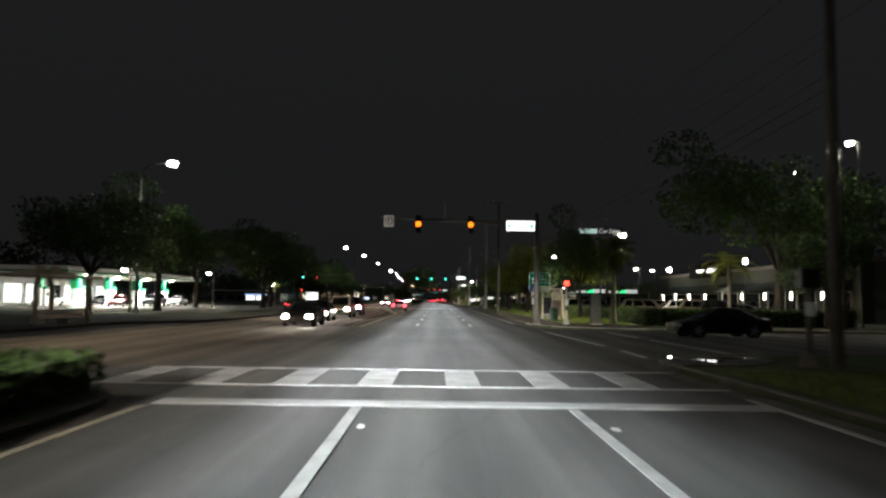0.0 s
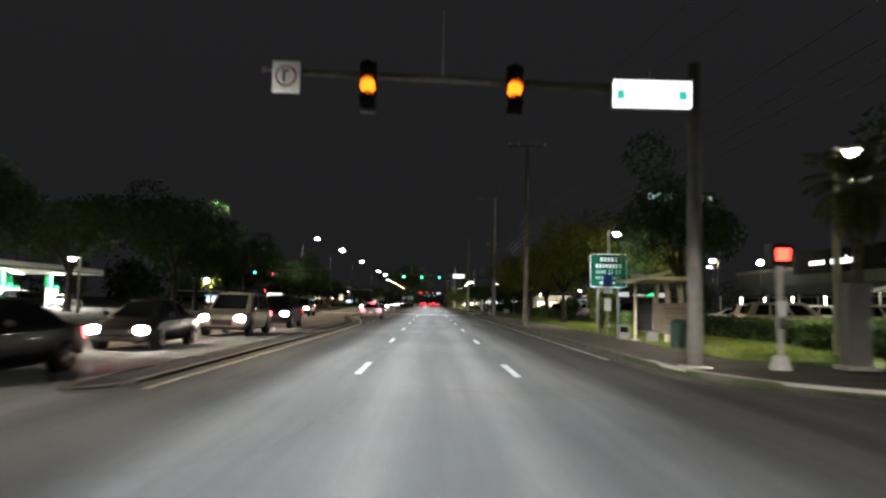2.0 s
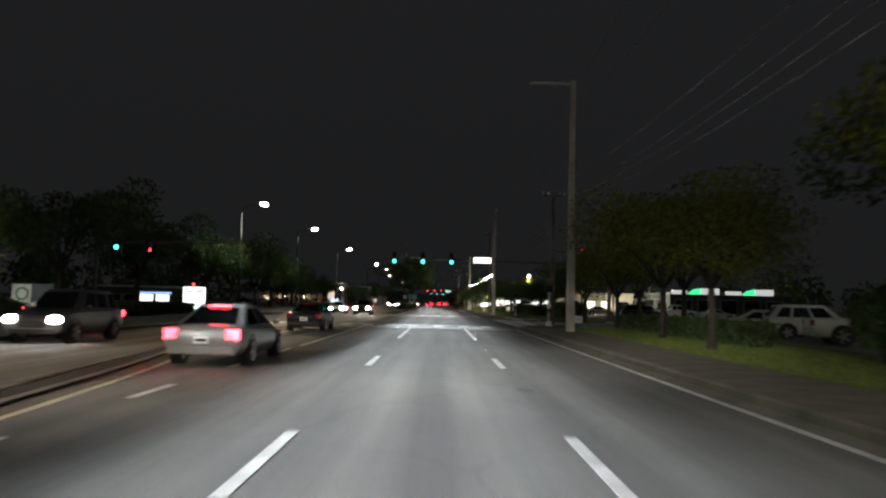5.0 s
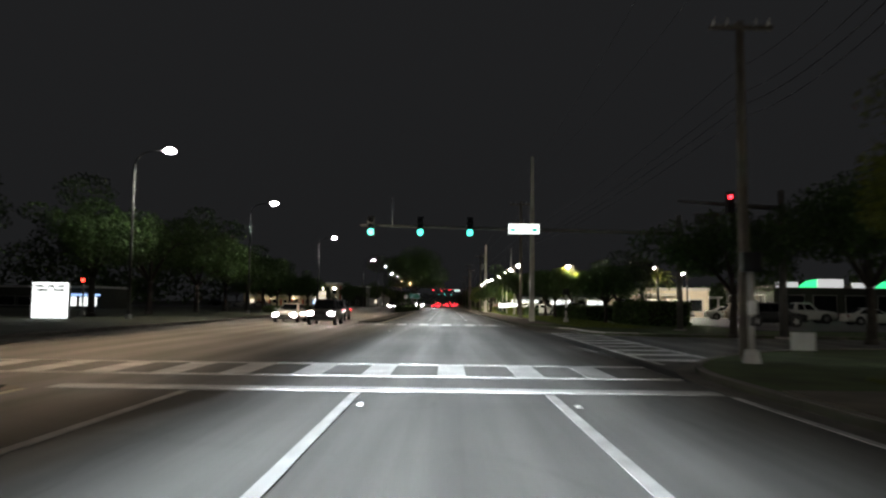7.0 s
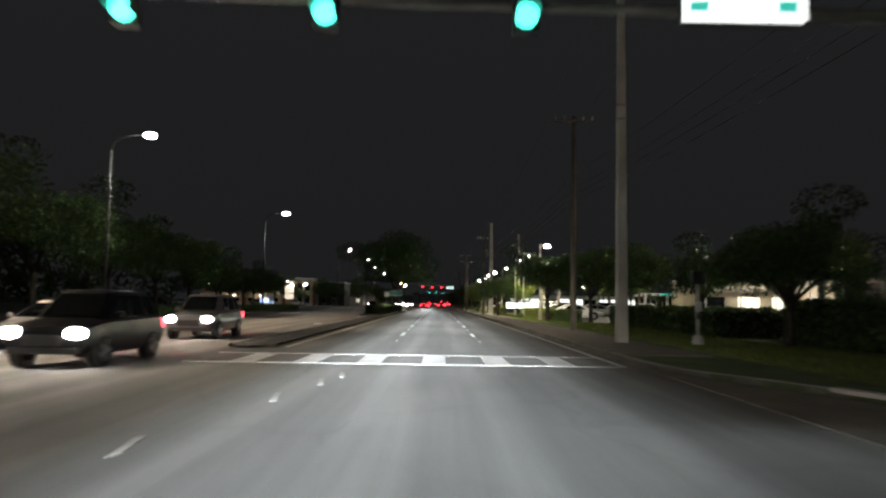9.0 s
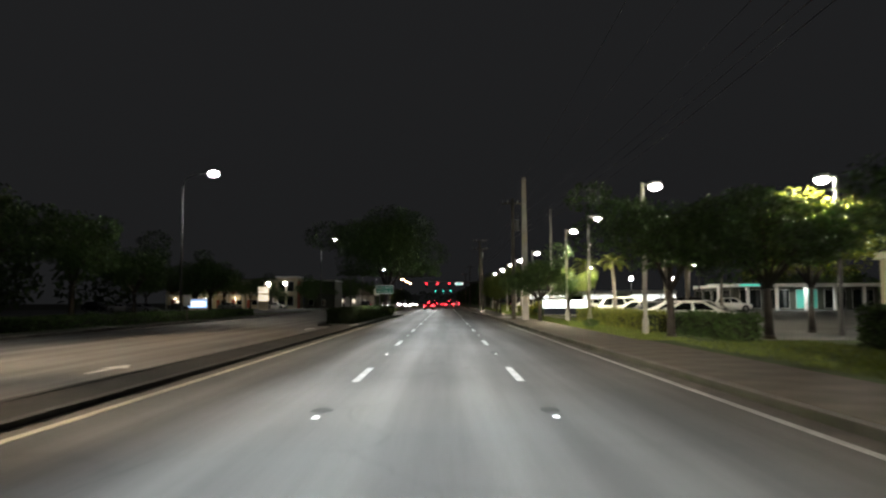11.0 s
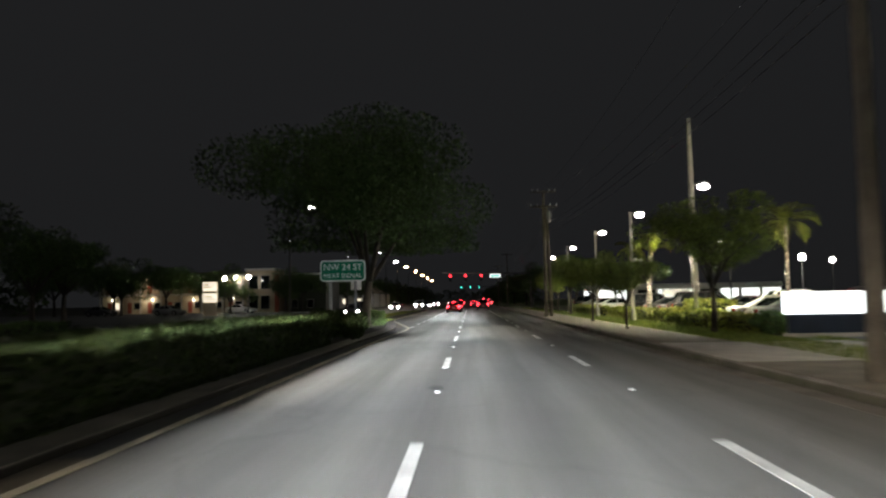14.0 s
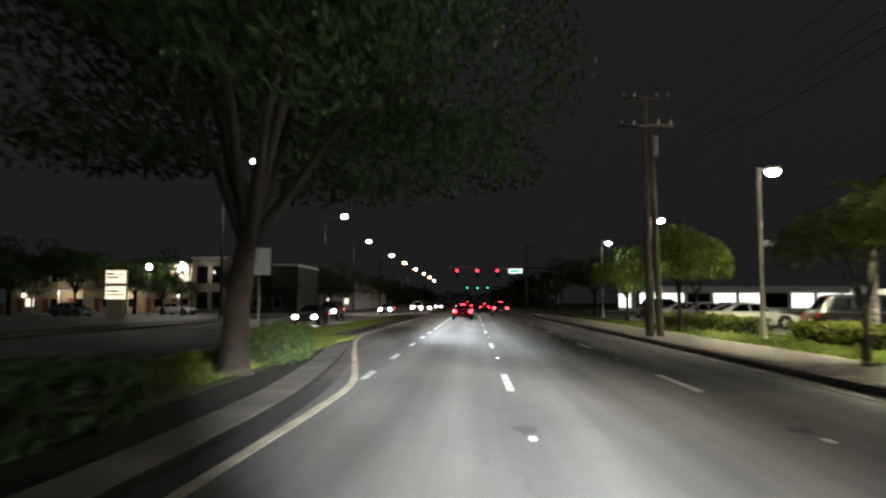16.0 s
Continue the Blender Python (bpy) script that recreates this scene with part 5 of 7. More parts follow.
for i, (x, y, s) in enumerate(((13.8, 89.4, 1.3), (10.4, 92.2, 1.08), (9.6, 106.5, 0.98), (10.6, 115.5, 1.05), (13.5, 121, 1.1), (11.5, 128, 0.9), (16.3, 210.4, 0.9))):
    tree_thing(WIDE[i % 2], at(x, y, s * 0.95, rr.uniform(0, 360)), "spreading yellow-green street tree on a grass verge", "street trees on the grass")
for i, (x, y, s) in enumerate(((15.0, 98, 1.0), (24.5, 50.5, 0.9), (17, 143, 0.9), (13.4, 148, 0.8), (12.8, 173, 0.62), (15, 178, 0.66), (11.5, 192, 0.7), (17.5, 195, 0.7), (9.0, 206.8, 0.74), (12.3, 205.6, 0.76), (6.9, 230.8, 0.6), (25.0, 58, 1.6), (19, 14, 1.1), (12.5, 5, 1.0), (11.4, 337, 0.9), (13.0, 322, 0.9), (12, 380, 1.0), (13, 410, 1.0), (12, 445, 1.0))):
    tree_thing(OAK[i % 3], at(x, y, s, rr.uniform(0, 360)), "dark leafy tree beside the car park", "trees beside the car parks")
for i, (x, y, s) in enumerate(((9.35, 232.6, 0.8), (6.1, 258.4, 0.64), (6.45, 270.0, 0.76), (7.75, 289.5, 1.1), (8.4, 253.4, 0.98), (12.2, 301.5, 1.0), (8.6, 306.0, 0.95))):
    tree_thing(SMALL[(i + 1) % 3], at(x, y, s, rr.uniform(0, 360)), "small bright green tree lit by car-lot lamps", "small trees at the car lot")
tree_thing(OAK[1], at(12.9, 72.5, 0.72, 200, 0.13, 1.6), "tall narrow dark tree behind the bus shelter", "trees beside the car parks")
BIG = grow_tree(77, 13.0, 8.2, 46000, LEAF, 0.25, 0.21, 0.13, lean=0.6, crown_from=4.8)
tree_thing(BIG, at(-7.3, 268.2, 1.0, 25, 0.09), "huge spreading oak on the median with limbs over the road", "roadside trees")


def grow_palm(seed, h, fronds=18, length=2.4):
    """Returns (trunk mesh, frond meshes) of a palm with a trunk h metres high."""
    rng = np.random.default_rng(seed)
    fan = fronds > 30
    bm = bmn()
    n = 22
    lean = rng.uniform(-0.25, 0.25, 2)
    top = Vector((lean[0], lean[1], h))
    line = [Vector((lean[0] * (i / n) ** 2, lean[1] * (i / n) ** 2, h * i / n)) for i in range(n + 1)]
    for p, q, i in zip(line, line[1:], range(n)):
        w = 0.175 - 0.055 * i / n + (0.05 if i == 0 else 0)
        tube(bm, p, q, w, w - 0.0035, 12)
    tube(bm, top, top + Vector((0, 0, 0.45)), 0.11, 0.06, 10)
    trunk = mesh_of(bm, "trunk", SABAL_BARK if fan else PALM_BARK, True)
    out = []
    for k in range(fronds):
        ang = k * 2.39996 + rng.uniform(-0.2, 0.2)
        elev = (1.35 - 1.5 * k / fronds if not fan else 1.4 - 2.7 * k / fronds) + rng.uniform(-0.12, 0.12)
        droop = rng.uniform(1.3, 1.75) if not fan else rng.uniform(0.5, 1.0)
        ln = length * rng.uniform(0.85, 1.1)
        fw, side = np.array((math.cos(ang), math.sin(ang), 0.0)), np.array((-math.sin(ang), math.cos(ang), 0.0))
        p = np.array((top.x, top.y, h + 0.3)) + fw * 0.05
        v, f, prev, steps = [], [], None, 26
        for i in range(steps + 1):
            s = i / steps
            e = elev - droop * s ** 1.2
            d = fw * math.cos(e) + np.array((0, 0, math.sin(e)))
            up = -fw * math.sin(e) + np.array((0, 0, math.cos(e)))
            if i:
                p = p + d * ln / steps
            w = (0.30 * length * math.sin(math.pi * min(1.0, 0.10 + 0.86 * s)) + 0.04) if s > 0.12 else 0.0
            if w:
                for sg in (-1, 1):
                    b0 = len(v)
                    q = w * rng.uniform(0.8, 1.1)
                    mid = p + side * sg * q * 0.5 + d * q * 0.3 + up * q * 0.12
                    tip = p + side * sg * q * 0.86 + d * q * 0.62 - np.array((0, 0, q * rng.uniform(0.1, 0.5)))
                    v += [p - d * 0.022, p + d * 0.022, mid + d * 0.02, tip, mid - d * 0.02]
                    f += [(b0, b0 + 1, b0 + 2), (b0, b0 + 2, b0 + 4), (b0 + 4, b0 + 2, b0 + 3)]
            if prev is not None:
                b0 = len(v)
                v += [prev + side * 0.022, p + side * 0.018, p - side * 0.018, prev - side * 0.022, (prev + p) / 2 - up * 0.02]
                f += [(b0, b0 + 1, b0 + 2), (b0, b0 + 2, b0 + 3), (b0, b0 + 4, b0 + 1), (b0 + 3, b0 + 2, b0 + 4)]
            prev = p
        out.append(cards_mesh("frond", np.array(v), np.array(f), SABAL_FROND if fan else FROND))
    return trunk, out


PALMS = [grow_palm(3, 6.4, 18, 2.5), grow_palm(4, 4.0, 17, 2.3), grow_palm(8, 4.9, 46, 1.7), grow_palm(5, 4.05, 11, 1.25)]
for i, (x, y, s, k) in enumerate(((12.9, 225.1, 1.05, 3), (14.8, 226.7, 1.06, 3), (11.3, 226.3, 0.92, 3), (28.5, 264, 1.05, 0), (31.6, 262, 1.0, 0), (24.5, 252, 0.95, 0), (20.5, 240, 0.75, 0), (11.6, 54.2, 0.95, 2), (10.9, 274.1, 1.2, 3), (10.3, 276.9, 1.12, 3), (17.5, 268, 0.85, 0), (22, 60, 1.0, 1), (20, 183, 0.9, 1), (-27.0, 124.4, 0.72, 1), (-44, 340, 0.8, 1), (-38, 345, 0.75, 1))):
    t = thing("palm", at(x, y, s, 40 * i), "palm tree with arching fronds in lamp light", "palm tree", "palm trees")
    trunk, fr = PALMS[k]
    new("trunk", trunk).parent = t
    for me in fr:
        new("frond", me).parent = t


def shrub(x, y, r, h, label, seed, leaves, n=2600, leaf=0.09, low=0.12, z=0.13):
    """A loose many-stemmed bush."""
    rng = np.random.default_rng(seed)
    t = thing("shrub", pose(x, y, z), label, "shrub", "loose shrubs")
    for k in range(6):
        a = k * 1.05 + rng.uniform(-0.3, 0.3)
        q = r * rng.uniform(0.3, 0.7)
        part("stem", path_tube(bmn(), [(0.05 * math.cos(a), 0.05 * math.sin(a), 0), (q * 0.4 * math.cos(a), q * 0.4 * math.sin(a), h * 0.4), (q * math.cos(a), q * math.sin(a), h * rng.uniform(0.7, 0.9))], 0.035, 0.01, 6), BARK, t)
    d_ = rng.normal(size=(n, 3))
    d_ /= np.linalg.norm(d_, axis=1)[:, None]
    rad = rng.uniform(0.35, 1.0, (n, 1)) ** 0.5 * (1 + 0.18 * np.sin(d_[:, :1] * 5 + seed) * np.cos(d_[:, 2:] * 4))
    pts = d_ * rad * np.array([r, r, h * (1 - low) / 2]) + np.array([0, 0, h * (1 + low) / 2])
    pts[:, :2] *= (0.75 + 0.45 * np.clip(pts[:, 2:] / h, 0, 1))
    v, f = leaf_cards(pts, leaf, rng)
    new("leaves", cards_mesh("leaves", v, f, leaves)).parent = t
    return t


def hedge(x0, x1, y0, y1, h, label, density=150, leaf=0.075, seed=1, leaves=LEAF_LAMPLIT):
    """A clipped hedge: an uneven inside, coloured dark for the shade within, and a skin of small leaves."""
    rng = np.random.default_rng(seed)
    cx, cy = (x0 + x1) / 2, (y0 + y1) / 2
    t = thing("hedge", pose(cx, cy, 0.085 if -12 < cx < -5 else 0.13), label, "hedge", "clipped hedges")
    w, d = (x1 - x0) / 2, (y1 - y0) / 2
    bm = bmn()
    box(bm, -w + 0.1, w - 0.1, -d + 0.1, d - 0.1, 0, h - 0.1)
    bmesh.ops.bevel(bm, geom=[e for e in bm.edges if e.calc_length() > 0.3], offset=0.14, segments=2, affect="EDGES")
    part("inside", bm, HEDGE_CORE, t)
    areas = [2 * w * 2 * d, 2 * d * h, 2 * d * h, 2 * w * h, 2 * w * h]
    pts = []
    for k, ar in enumerate(areas):
        n = int(ar * density)
        u, q = rng.uniform(-1, 1, n), rng.uniform(-1, 1, n)
        o = rng.normal(0, 0.045, n) + 0.06 * np.sin(u * d * 1.9) * np.cos(q * 2.3)
        if k == 0:
            p = np.stack([u * w, q * d, h - 0.06 + o + 0.05 * np.sin(q * d * 1.3)], 1)
        elif k < 3:
            p = np.stack([(w - 0.04 + o) * (1 if k == 1 else -1), u * d, (q + 1) / 2 * h], 1)
        else:
            p = np.stack([u * w, (d - 0.04 + o) * (1 if k == 3 else -1), (q + 1) / 2 * h], 1)
        pts.append(p)
    v, f = leaf_cards(np.concatenate(pts), leaf, rng)
    ob = new("leaves", cards_mesh("leaves", v, f, leaves))
    ob.parent = t
    return t


hedge(-9.4, -6.0, -6, 16.0, 0.62, "low dark hedge on the median end", 110, 0.1, 1, LEAF)
hedge(-8.2, -6.05, 229.4, 250.6, 1.03, "clipped hedge along the planted median", 170, 0.085, 2, LEAF_MEDIAN)
hedge(-8.6, -6.6, 256.0, 262.5, 0.75, "loose dark shrubs on the median under an oak", 130, 0.12, 3, LEAF)
hedge(-8.0, -6.7, 270.5, 273.0, 0.85, "small rounded shrub on the median grass", 150, 0.1, 4, LEAF)
hedge(9.35, 10.5, 211.5, 230.0, 0.92, "clipped yellow-green hedge in front of the car lot", 190, 0.075, 5)
hedge(10.2, 11.2, 203.5, 211.0, 0.95, "dark clipped hedge beside the car lot entrance", 150, 0.085, 6, LEAF)
hedge(12.9, 14.0, 51.4, 60.0, 1.1, "dark clipped hedge along the car park", 100, 0.1, 19, LEAF)
hedge(14.0, 27.0, 51.4, 52.5, 1.1, "dark clipped hedge along the car park", 100, 0.1, 20, LEAF)
hedge(13.6, 14.7, 60, 90, 0.95, "dark clipped hedge along the car park", 90, 0.11, 7, LEAF)
hedge(11.6, 12.9, 108.5, 128, 0.95, "dark clipped hedge along the car park", 90, 0.11, 8, LEAF)
hedge(9.3, 10.4, 251.2, 257.0, 0.7, "clipped hedge at the car lot", 150, 0.085, 9)
hedge(9.4, 10.5, 258.0, 268.6, 0.8, "clipped green hedge at the car lot", 150, 0.085, 10)
hedge(9.3, 10.4, 272.0, 281.0, 0.75, "clipped green hedge at the car lot", 150, 0.085, 11)
hedge(10.8, 12.6, 262.5, 265.8, 1.25, "rounded green shrub at the car lot", 150, 0.09, 12)
hedge(9.3, 10.4, 285.0, 303.0, 0.75, "clipped dark hedge at the car lot", 110, 0.1, 13)
hedge(14, 17, 165, 176, 1.7, "dense dark shrubs at the corner", 70, 0.14, 14, LEAF)
hedge(12.5, 16, 180, 200, 1.3, "dense dark shrubs beside the car park", 70, 0.14, 15, LEAF)
hedge(-23.2, -21.8, 205, 262, 0.7, "long dark hedge on the far verge", 60, 0.13, 16, LEAF)
hedge(-24, -21.5, 128, 146, 0.9, "dark shrubs beside the petrol station", 60, 0.13, 17, LEAF)
hedge(12.0, 15.0, 6, 20, 1.5, "dark shrubs at the street corner", 70, 0.13, 18, LEAF)


shrub(10.2, 78.3, 0.95, 2.7, "tall yellow-green bush behind a guide sign", 21, LEAF_LIGHT, 3000, 0.1)
shrub(12.6, 101.4, 0.95, 2.2, "dark upright bush on the grass verge", 22, LEAF, 2600, 0.1)
shrub(7.9, 217.4, 0.42, 0.5, "small tuft of weeds on the grass strip", 23, LEAF, 500, 0.06)
shrub(-22.6, 118.0, 1.6, 1.3, "low dark bush beside the petrol station", 24, LEAF, 2200, 0.1)
shrub(-6.75, 253.2, 0.68, 1.3, "loose dark bush in front of a guide sign", 26, LEAF_MEDIAN, 2000, 0.08, 0.05, 0.09)
shrub(-5.72, 253.35, 0.6, 1.15, "loose dark bush in front of a guide sign", 27, LEAF_MEDIAN, 1800, 0.08, 0.05, 0.09)
shrub(9.8, 251.0, 0.8, 0.9, "rounded dark bush beside the driveway", 25, LEAF, 1800, 0.08)


def blades(name, areas, per_m2, seed, label, tall=0.09, z=0.13):
    """Grass blades over rectangles (x0, x1, y0, y1)."""
    rng = np.random.default_rng(seed)
    ps = []
    for x0, x1, y0, y1 in areas:
        n = int((x1 - x0) * (y1 - y0) * per_m2)
        ps.append(np.stack([rng.uniform(x0, x1, n), rng.uniform(y0, y1, n), np.full(n, z)], 1))
    p = np.concatenate(ps)
    n = len(p)
    ang = rng.uniform(0, 2 * math.pi, n)
    sd = np.stack([np.cos(ang), np.sin(ang), np.zeros(n)], 1) * 0.022
    tip = np.stack([rng.normal(0, 0.035, n), rng.normal(0, 0.035, n), tall * rng.uniform(0.5, 1.4, n)], 1)
    v = np.stack([p - sd, p + sd, p + tip], 1).reshape(-1, 3)
    tagged(new(name, cards_mesh(name, v, np.arange(3 * n).reshape(-1, 3), BLADES)), label, "grass", kind="stuff")


blades("grass", [(8.1, 13.9, 54, 128)], 130, 1, "short green grass on the verge")
blades("grass", [(7.25, 9.4, 205, 345), (10.4, 10.9, 205, 300)], 260, 2, "bright green grass strip at the car lot")
blades("grass", [(-10.5, -7.2, 259, 285), (-11, -9, 285, 335)], 130, 3, "short grass on the median", 0.09, 0.095)
blades("grass", [(8.2, 13, 160, 204)], 70, 4, "dim grass at the street corner")
blades("grass", [(6.0, 12, 8, 20)], 90, 5, "dark grass at the street corner")


# ---- vehicles ----
def loft(bm, rings):
    rows = [[bm.verts.new(c) for c in r] for r in rings]
    for a, b in zip(rows, rows[1:]):
        for i in range(len(a)):
            j = (i + 1) % len(a)
            bm.faces.new((a[i], a[j], b[j], b[i]))
    bm.faces.new(rows[0][::-1])
    bm.faces.new(rows[-1])
    bmesh.ops.recalc_face_normals(bm, faces=bm.faces[:])
    return bm


def section(y, hw, z0, z1):
    """One rounded cross-section of a car body."""
    r = min(0.16, (z1 - z0) * 0.3)
    zs = z0 + (z1 - z0) * 0.62
    half = [(hw * 0.80, z0), (hw * 0.95, z0 + r * 0.6), (hw, z0 + (z1 - z0) * 0.35), (hw, zs), (hw * 0.96, z1 - r * 0.5), (hw * 0.86, z1 - 0.02), (hw * 0.5, z1 + 0.015)]
    return [(x, y, z) for x, z in half] + [(-x, y, z) for x, z in reversed(half)]


SHAPES = {
    # length stations (y, half width, bottom, top); cabin (front base, front top, rear top, rear base, belt, roof, half belt, half roof); wheels
    "sedan": (((-2.35, 0.70, 0.42, 0.62), (-2.25, 0.84, 0.28, 0.70), (-1.7, 0.90, 0.22, 0.80), (-0.9, 0.91, 0.20, 0.91), (0.9, 0.91, 0.20, 0.93), (1.8, 0.90, 0.24, 0.97), (2.28, 0.85, 0.30, 0.93), (2.38, 0.74, 0.42, 0.80)), (-1.2, -0.2, 0.95, 1.95, 0.90, 1.42, 0.82, 0.58), (-1.42, 1.38, 0.33)),
    "suv": (((-2.3, 0.74, 0.48, 0.78), (-2.22, 0.88, 0.34, 0.90), (-1.7, 0.94, 0.28, 1.00), (-0.95, 0.95, 0.26, 1.08), (0.9, 0.95, 0.26, 1.10), (1.9, 0.94, 0.30, 1.12), (2.25, 0.90, 0.36, 1.08), (2.32, 0.80, 0.48, 0.95)), (-1.15, -0.45, 1.75, 2.22, 1.06, 1.72, 0.84, 0.68), (-1.42, 1.38, 0.37)),
    "minivan": (((-2.45, 0.74, 0.42, 0.72), (-2.35, 0.90, 0.30, 0.86), (-1.8, 0.97, 0.24, 0.98), (-1.0, 0.98, 0.22, 1.08), (1.0, 0.98, 0.22, 1.08), (2.1, 0.97, 0.26, 1.08), (2.42, 0.92, 0.32, 1.04), (2.5, 0.84, 0.44, 0.95)), (-1.5, -0.6, 2.0, 2.42, 1.02, 1.76, 0.88, 0.74), (-1.5, 1.5, 0.35)),
    "pickup": (((-2.8, 0.80, 0.50, 0.85), (-2.7, 0.94, 0.38, 1.02), (-2.0, 0.98, 0.34, 1.12), (-1.1, 0.98, 0.32, 1.18), (0.9, 0.98, 0.32, 1.18), (2.2, 0.98, 0.34, 1.16), (2.75, 0.96, 0.40, 1.14), (2.82, 0.90, 0.50, 1.08)), (-1.25, -0.6, 0.75, 0.95, 1.14, 1.84, 0.86, 0.72), (-1.75, 1.65, 0.40)),
}


def wheel_meshes(r):
    bm = bmn()
    bmesh.ops.create_cone(bm, cap_ends=True, segments=22, radius1=r, radius2=r, depth=0.22, matrix=Matrix.Rotation(radians(90), 4, "Y"))
    bmesh.ops.bevel(bm, geom=[e for e in bm.edges if abs(abs(e.verts[0].co.x) - 0.11) < 1e-4 and abs(e.verts[0].co.x - e.verts[1].co.x) < 1e-4], offset=0.035, segments=2, affect="EDGES")
    tyre = mesh_of(bm, "tyre", RUBBER)
    bm = bmn()
    bmesh.ops.create_cone(bm, cap_ends=True, segments=20, radius1=r * 0.25, radius2=r * 0.25, depth=0.25, matrix=Matrix.Rotation(radians(90), 4, "Y"))
    for k in range(5):
        a = k * 2 * math.pi / 5
        tube(bm, (0.118, 0, 0), (0.112, r * 0.66 * math.cos(a), r * 0.66 * math.sin(a)), 0.055, 0.045, 6)
        tube(bm, (-0.118, 0, 0), (-0.112, r * 0.66 * math.cos(a), r * 0.66 * math.sin(a)), 0.055, 0.045, 6)
    for sx in (-0.108, 0.108):
        bmesh.ops.create_cone(bm, cap_ends=False, segments=22, radius1=r * 0.70, radius2=r * 0.64, depth=0.03, matrix=Matrix.Translation((sx, 0, 0)) @ Matrix.Rotation(radians(90), 4, "Y"))
    return tyre, mesh_of(bm, "rim", RIM)


WHEELS = {k: wheel_meshes(v[2][2]) for k, v in SHAPES.items()}


def quad_slab(pts, t=0.02):
    bm = bmn()
    vs = [bm.verts.new(p) for p in pts]
    bm.faces.new(vs)
    bmesh.ops.solidify(bm, geom=bm.faces[:], thickness=t)
    return bm


def make_car(kind, body_paint, colour, lights="off"):
    """A car that faces -y, at the origin. lights: off, on (all lit) or brake."""
    stations, cab, (wf, wr, r) = SHAPES[kind]
    fb, ft, rt, rb, zb, zr, hb, hr = cab
    word = {"sedan": "saloon car", "suv": "sport utility vehicle", "minivan": "minivan", "pickup": "pickup truck"}[kind]
    state = {"off": "parked with lights off", "on": "with glaring headlights", "brake": "with red tail lights glowing"}[lights]
    t = thing("car", pose(0, 0, 0), f"{colour} {word} {state}", "car")
    fine = []
    for i in range(len(stations) - 1):
        p0, p1, p2, p3 = (np.array(stations[max(0, min(len(stations) - 1, i + k))]) for k in (-1, 0, 1, 2))
        for f in (0.0, 0.25, 0.5, 0.75) if 0 < i < len(stations) - 2 else (0.0, 0.5):
            q = 0.5 * (2 * p1 + (p2 - p0) * f + (2 * p0 - 5 * p1 + 4 * p2 - p3) * f * f + (3 * p1 - p0 - 3 * p2 + p3) * f ** 3)
            q[0] = p1[0] + (p2[0] - p1[0]) * f
            fine.append(q)
    fine.append(np.array(stations[-1]))
    bm = loft(bmn(), [section(*s) for s in fine])
    part("body", bm, body_paint, t, "", True).data.set_sharp_from_angle(angle=radians(42))
    # cabin: a painted shell with glass set into it
    def ring(z, f):
        y0, y1, h = fb + (ft - fb) * f, rb + (rt - rb) * f, hb + (hr - hb) * f
        c = 0.16
        return [(-h, y0 + c, z), (-h + c * 0.7, y0, z), (h - c * 0.7, y0, z), (h, y0 + c, z), (h, y1 - c, z), (h - c * 0.7, y1, z), (-h + c * 0.7, y1, z), (-h, y1 - c, z)]
    bm = loft(bmn(), [ring(zb - 0.06, -0.06 / (zr - 0.05 - zb)), ring(zr - 0.05, 1.0)] + [[(x * k, y * (0.4 + 0.6 * k) + (ft + rt) * 0.3 * (1 - k), zr + dz) for x, y, _ in ring(zr, 1.0)] for k, dz in ((0.97, -0.022), (0.91, 0.0), (0.8, 0.016), (0.5, 0.032))])
    part("cabin", bm, body_paint, t, "", True).data.set_sharp_from_angle(angle=radians(33))

    def pane(name, a, b, c, d, u0, u1, v0, v1, out):
        """A pane on the face a b (below) d c (above), between the shares u and v of it."""
        a, b, c, d = (Vector(q) for q in (a, b, c, d))
        spot = lambda u, v: (a.lerp(b, u)).lerp(c.lerp(d, u), v) + Vector(out)
        part(name, quad_slab([spot(u0, v0), spot(u1, v0), spot(u1, v1), spot(u0, v1)], 0.012), GLASS, t)
    zt = zr - 0.05
    pane("windscreen", (-hb, fb, zb), (hb, fb, zb), (-hr, ft, zt), (hr, ft, zt), 0.09, 0.91, 0.08, 0.95, (0, -0.02, 0.014))
    pane("rear_window", (-hb, rb, zb), (hb, rb, zb), (-hr, rt, zt), (hr, rt, zt), 0.11, 0.89, 0.12, 0.93, (0, 0.02, 0.014))
    for sx in (-1, 1):
        cuts = ((0.13, 0.47), (0.52, 0.86)) if kind == "sedan" else (((0.11, 0.38), (0.42, 0.68), (0.72, 0.91)) if kind != "pickup" else ((0.14, 0.52), (0.57, 0.86)))
        for u0, u1 in cuts:
            pane("side_window", (sx * hb, fb, zb), (sx * hb, rb, zb), (sx * hr, ft, zt), (sx * hr, rt, zt), u0, u1, 0.10, 0.90, (sx * 0.014, 0, 0))
        part("mirror", ball(bmn(), (sx * (hb + 0.17), fb + 0.45, zb + 0.1), (0.10, 0.06, 0.08), 8, 6), body_paint, t)
        part("door_handle", box(bmn(), sx * (stations[3][1] + 0.0) - 0.012, sx * (stations[3][1] + 0.0) + 0.012, 0.25, 0.43, zb - 0.17, zb - 0.135), body_paint, t)
    # lamps
    y_f, y_r = stations[1][0], stations[-2][0]
    hw_f, hw_r, zf, zq = stations[1][1], stations[-2][1], stations[1][3], stations[-2][3]
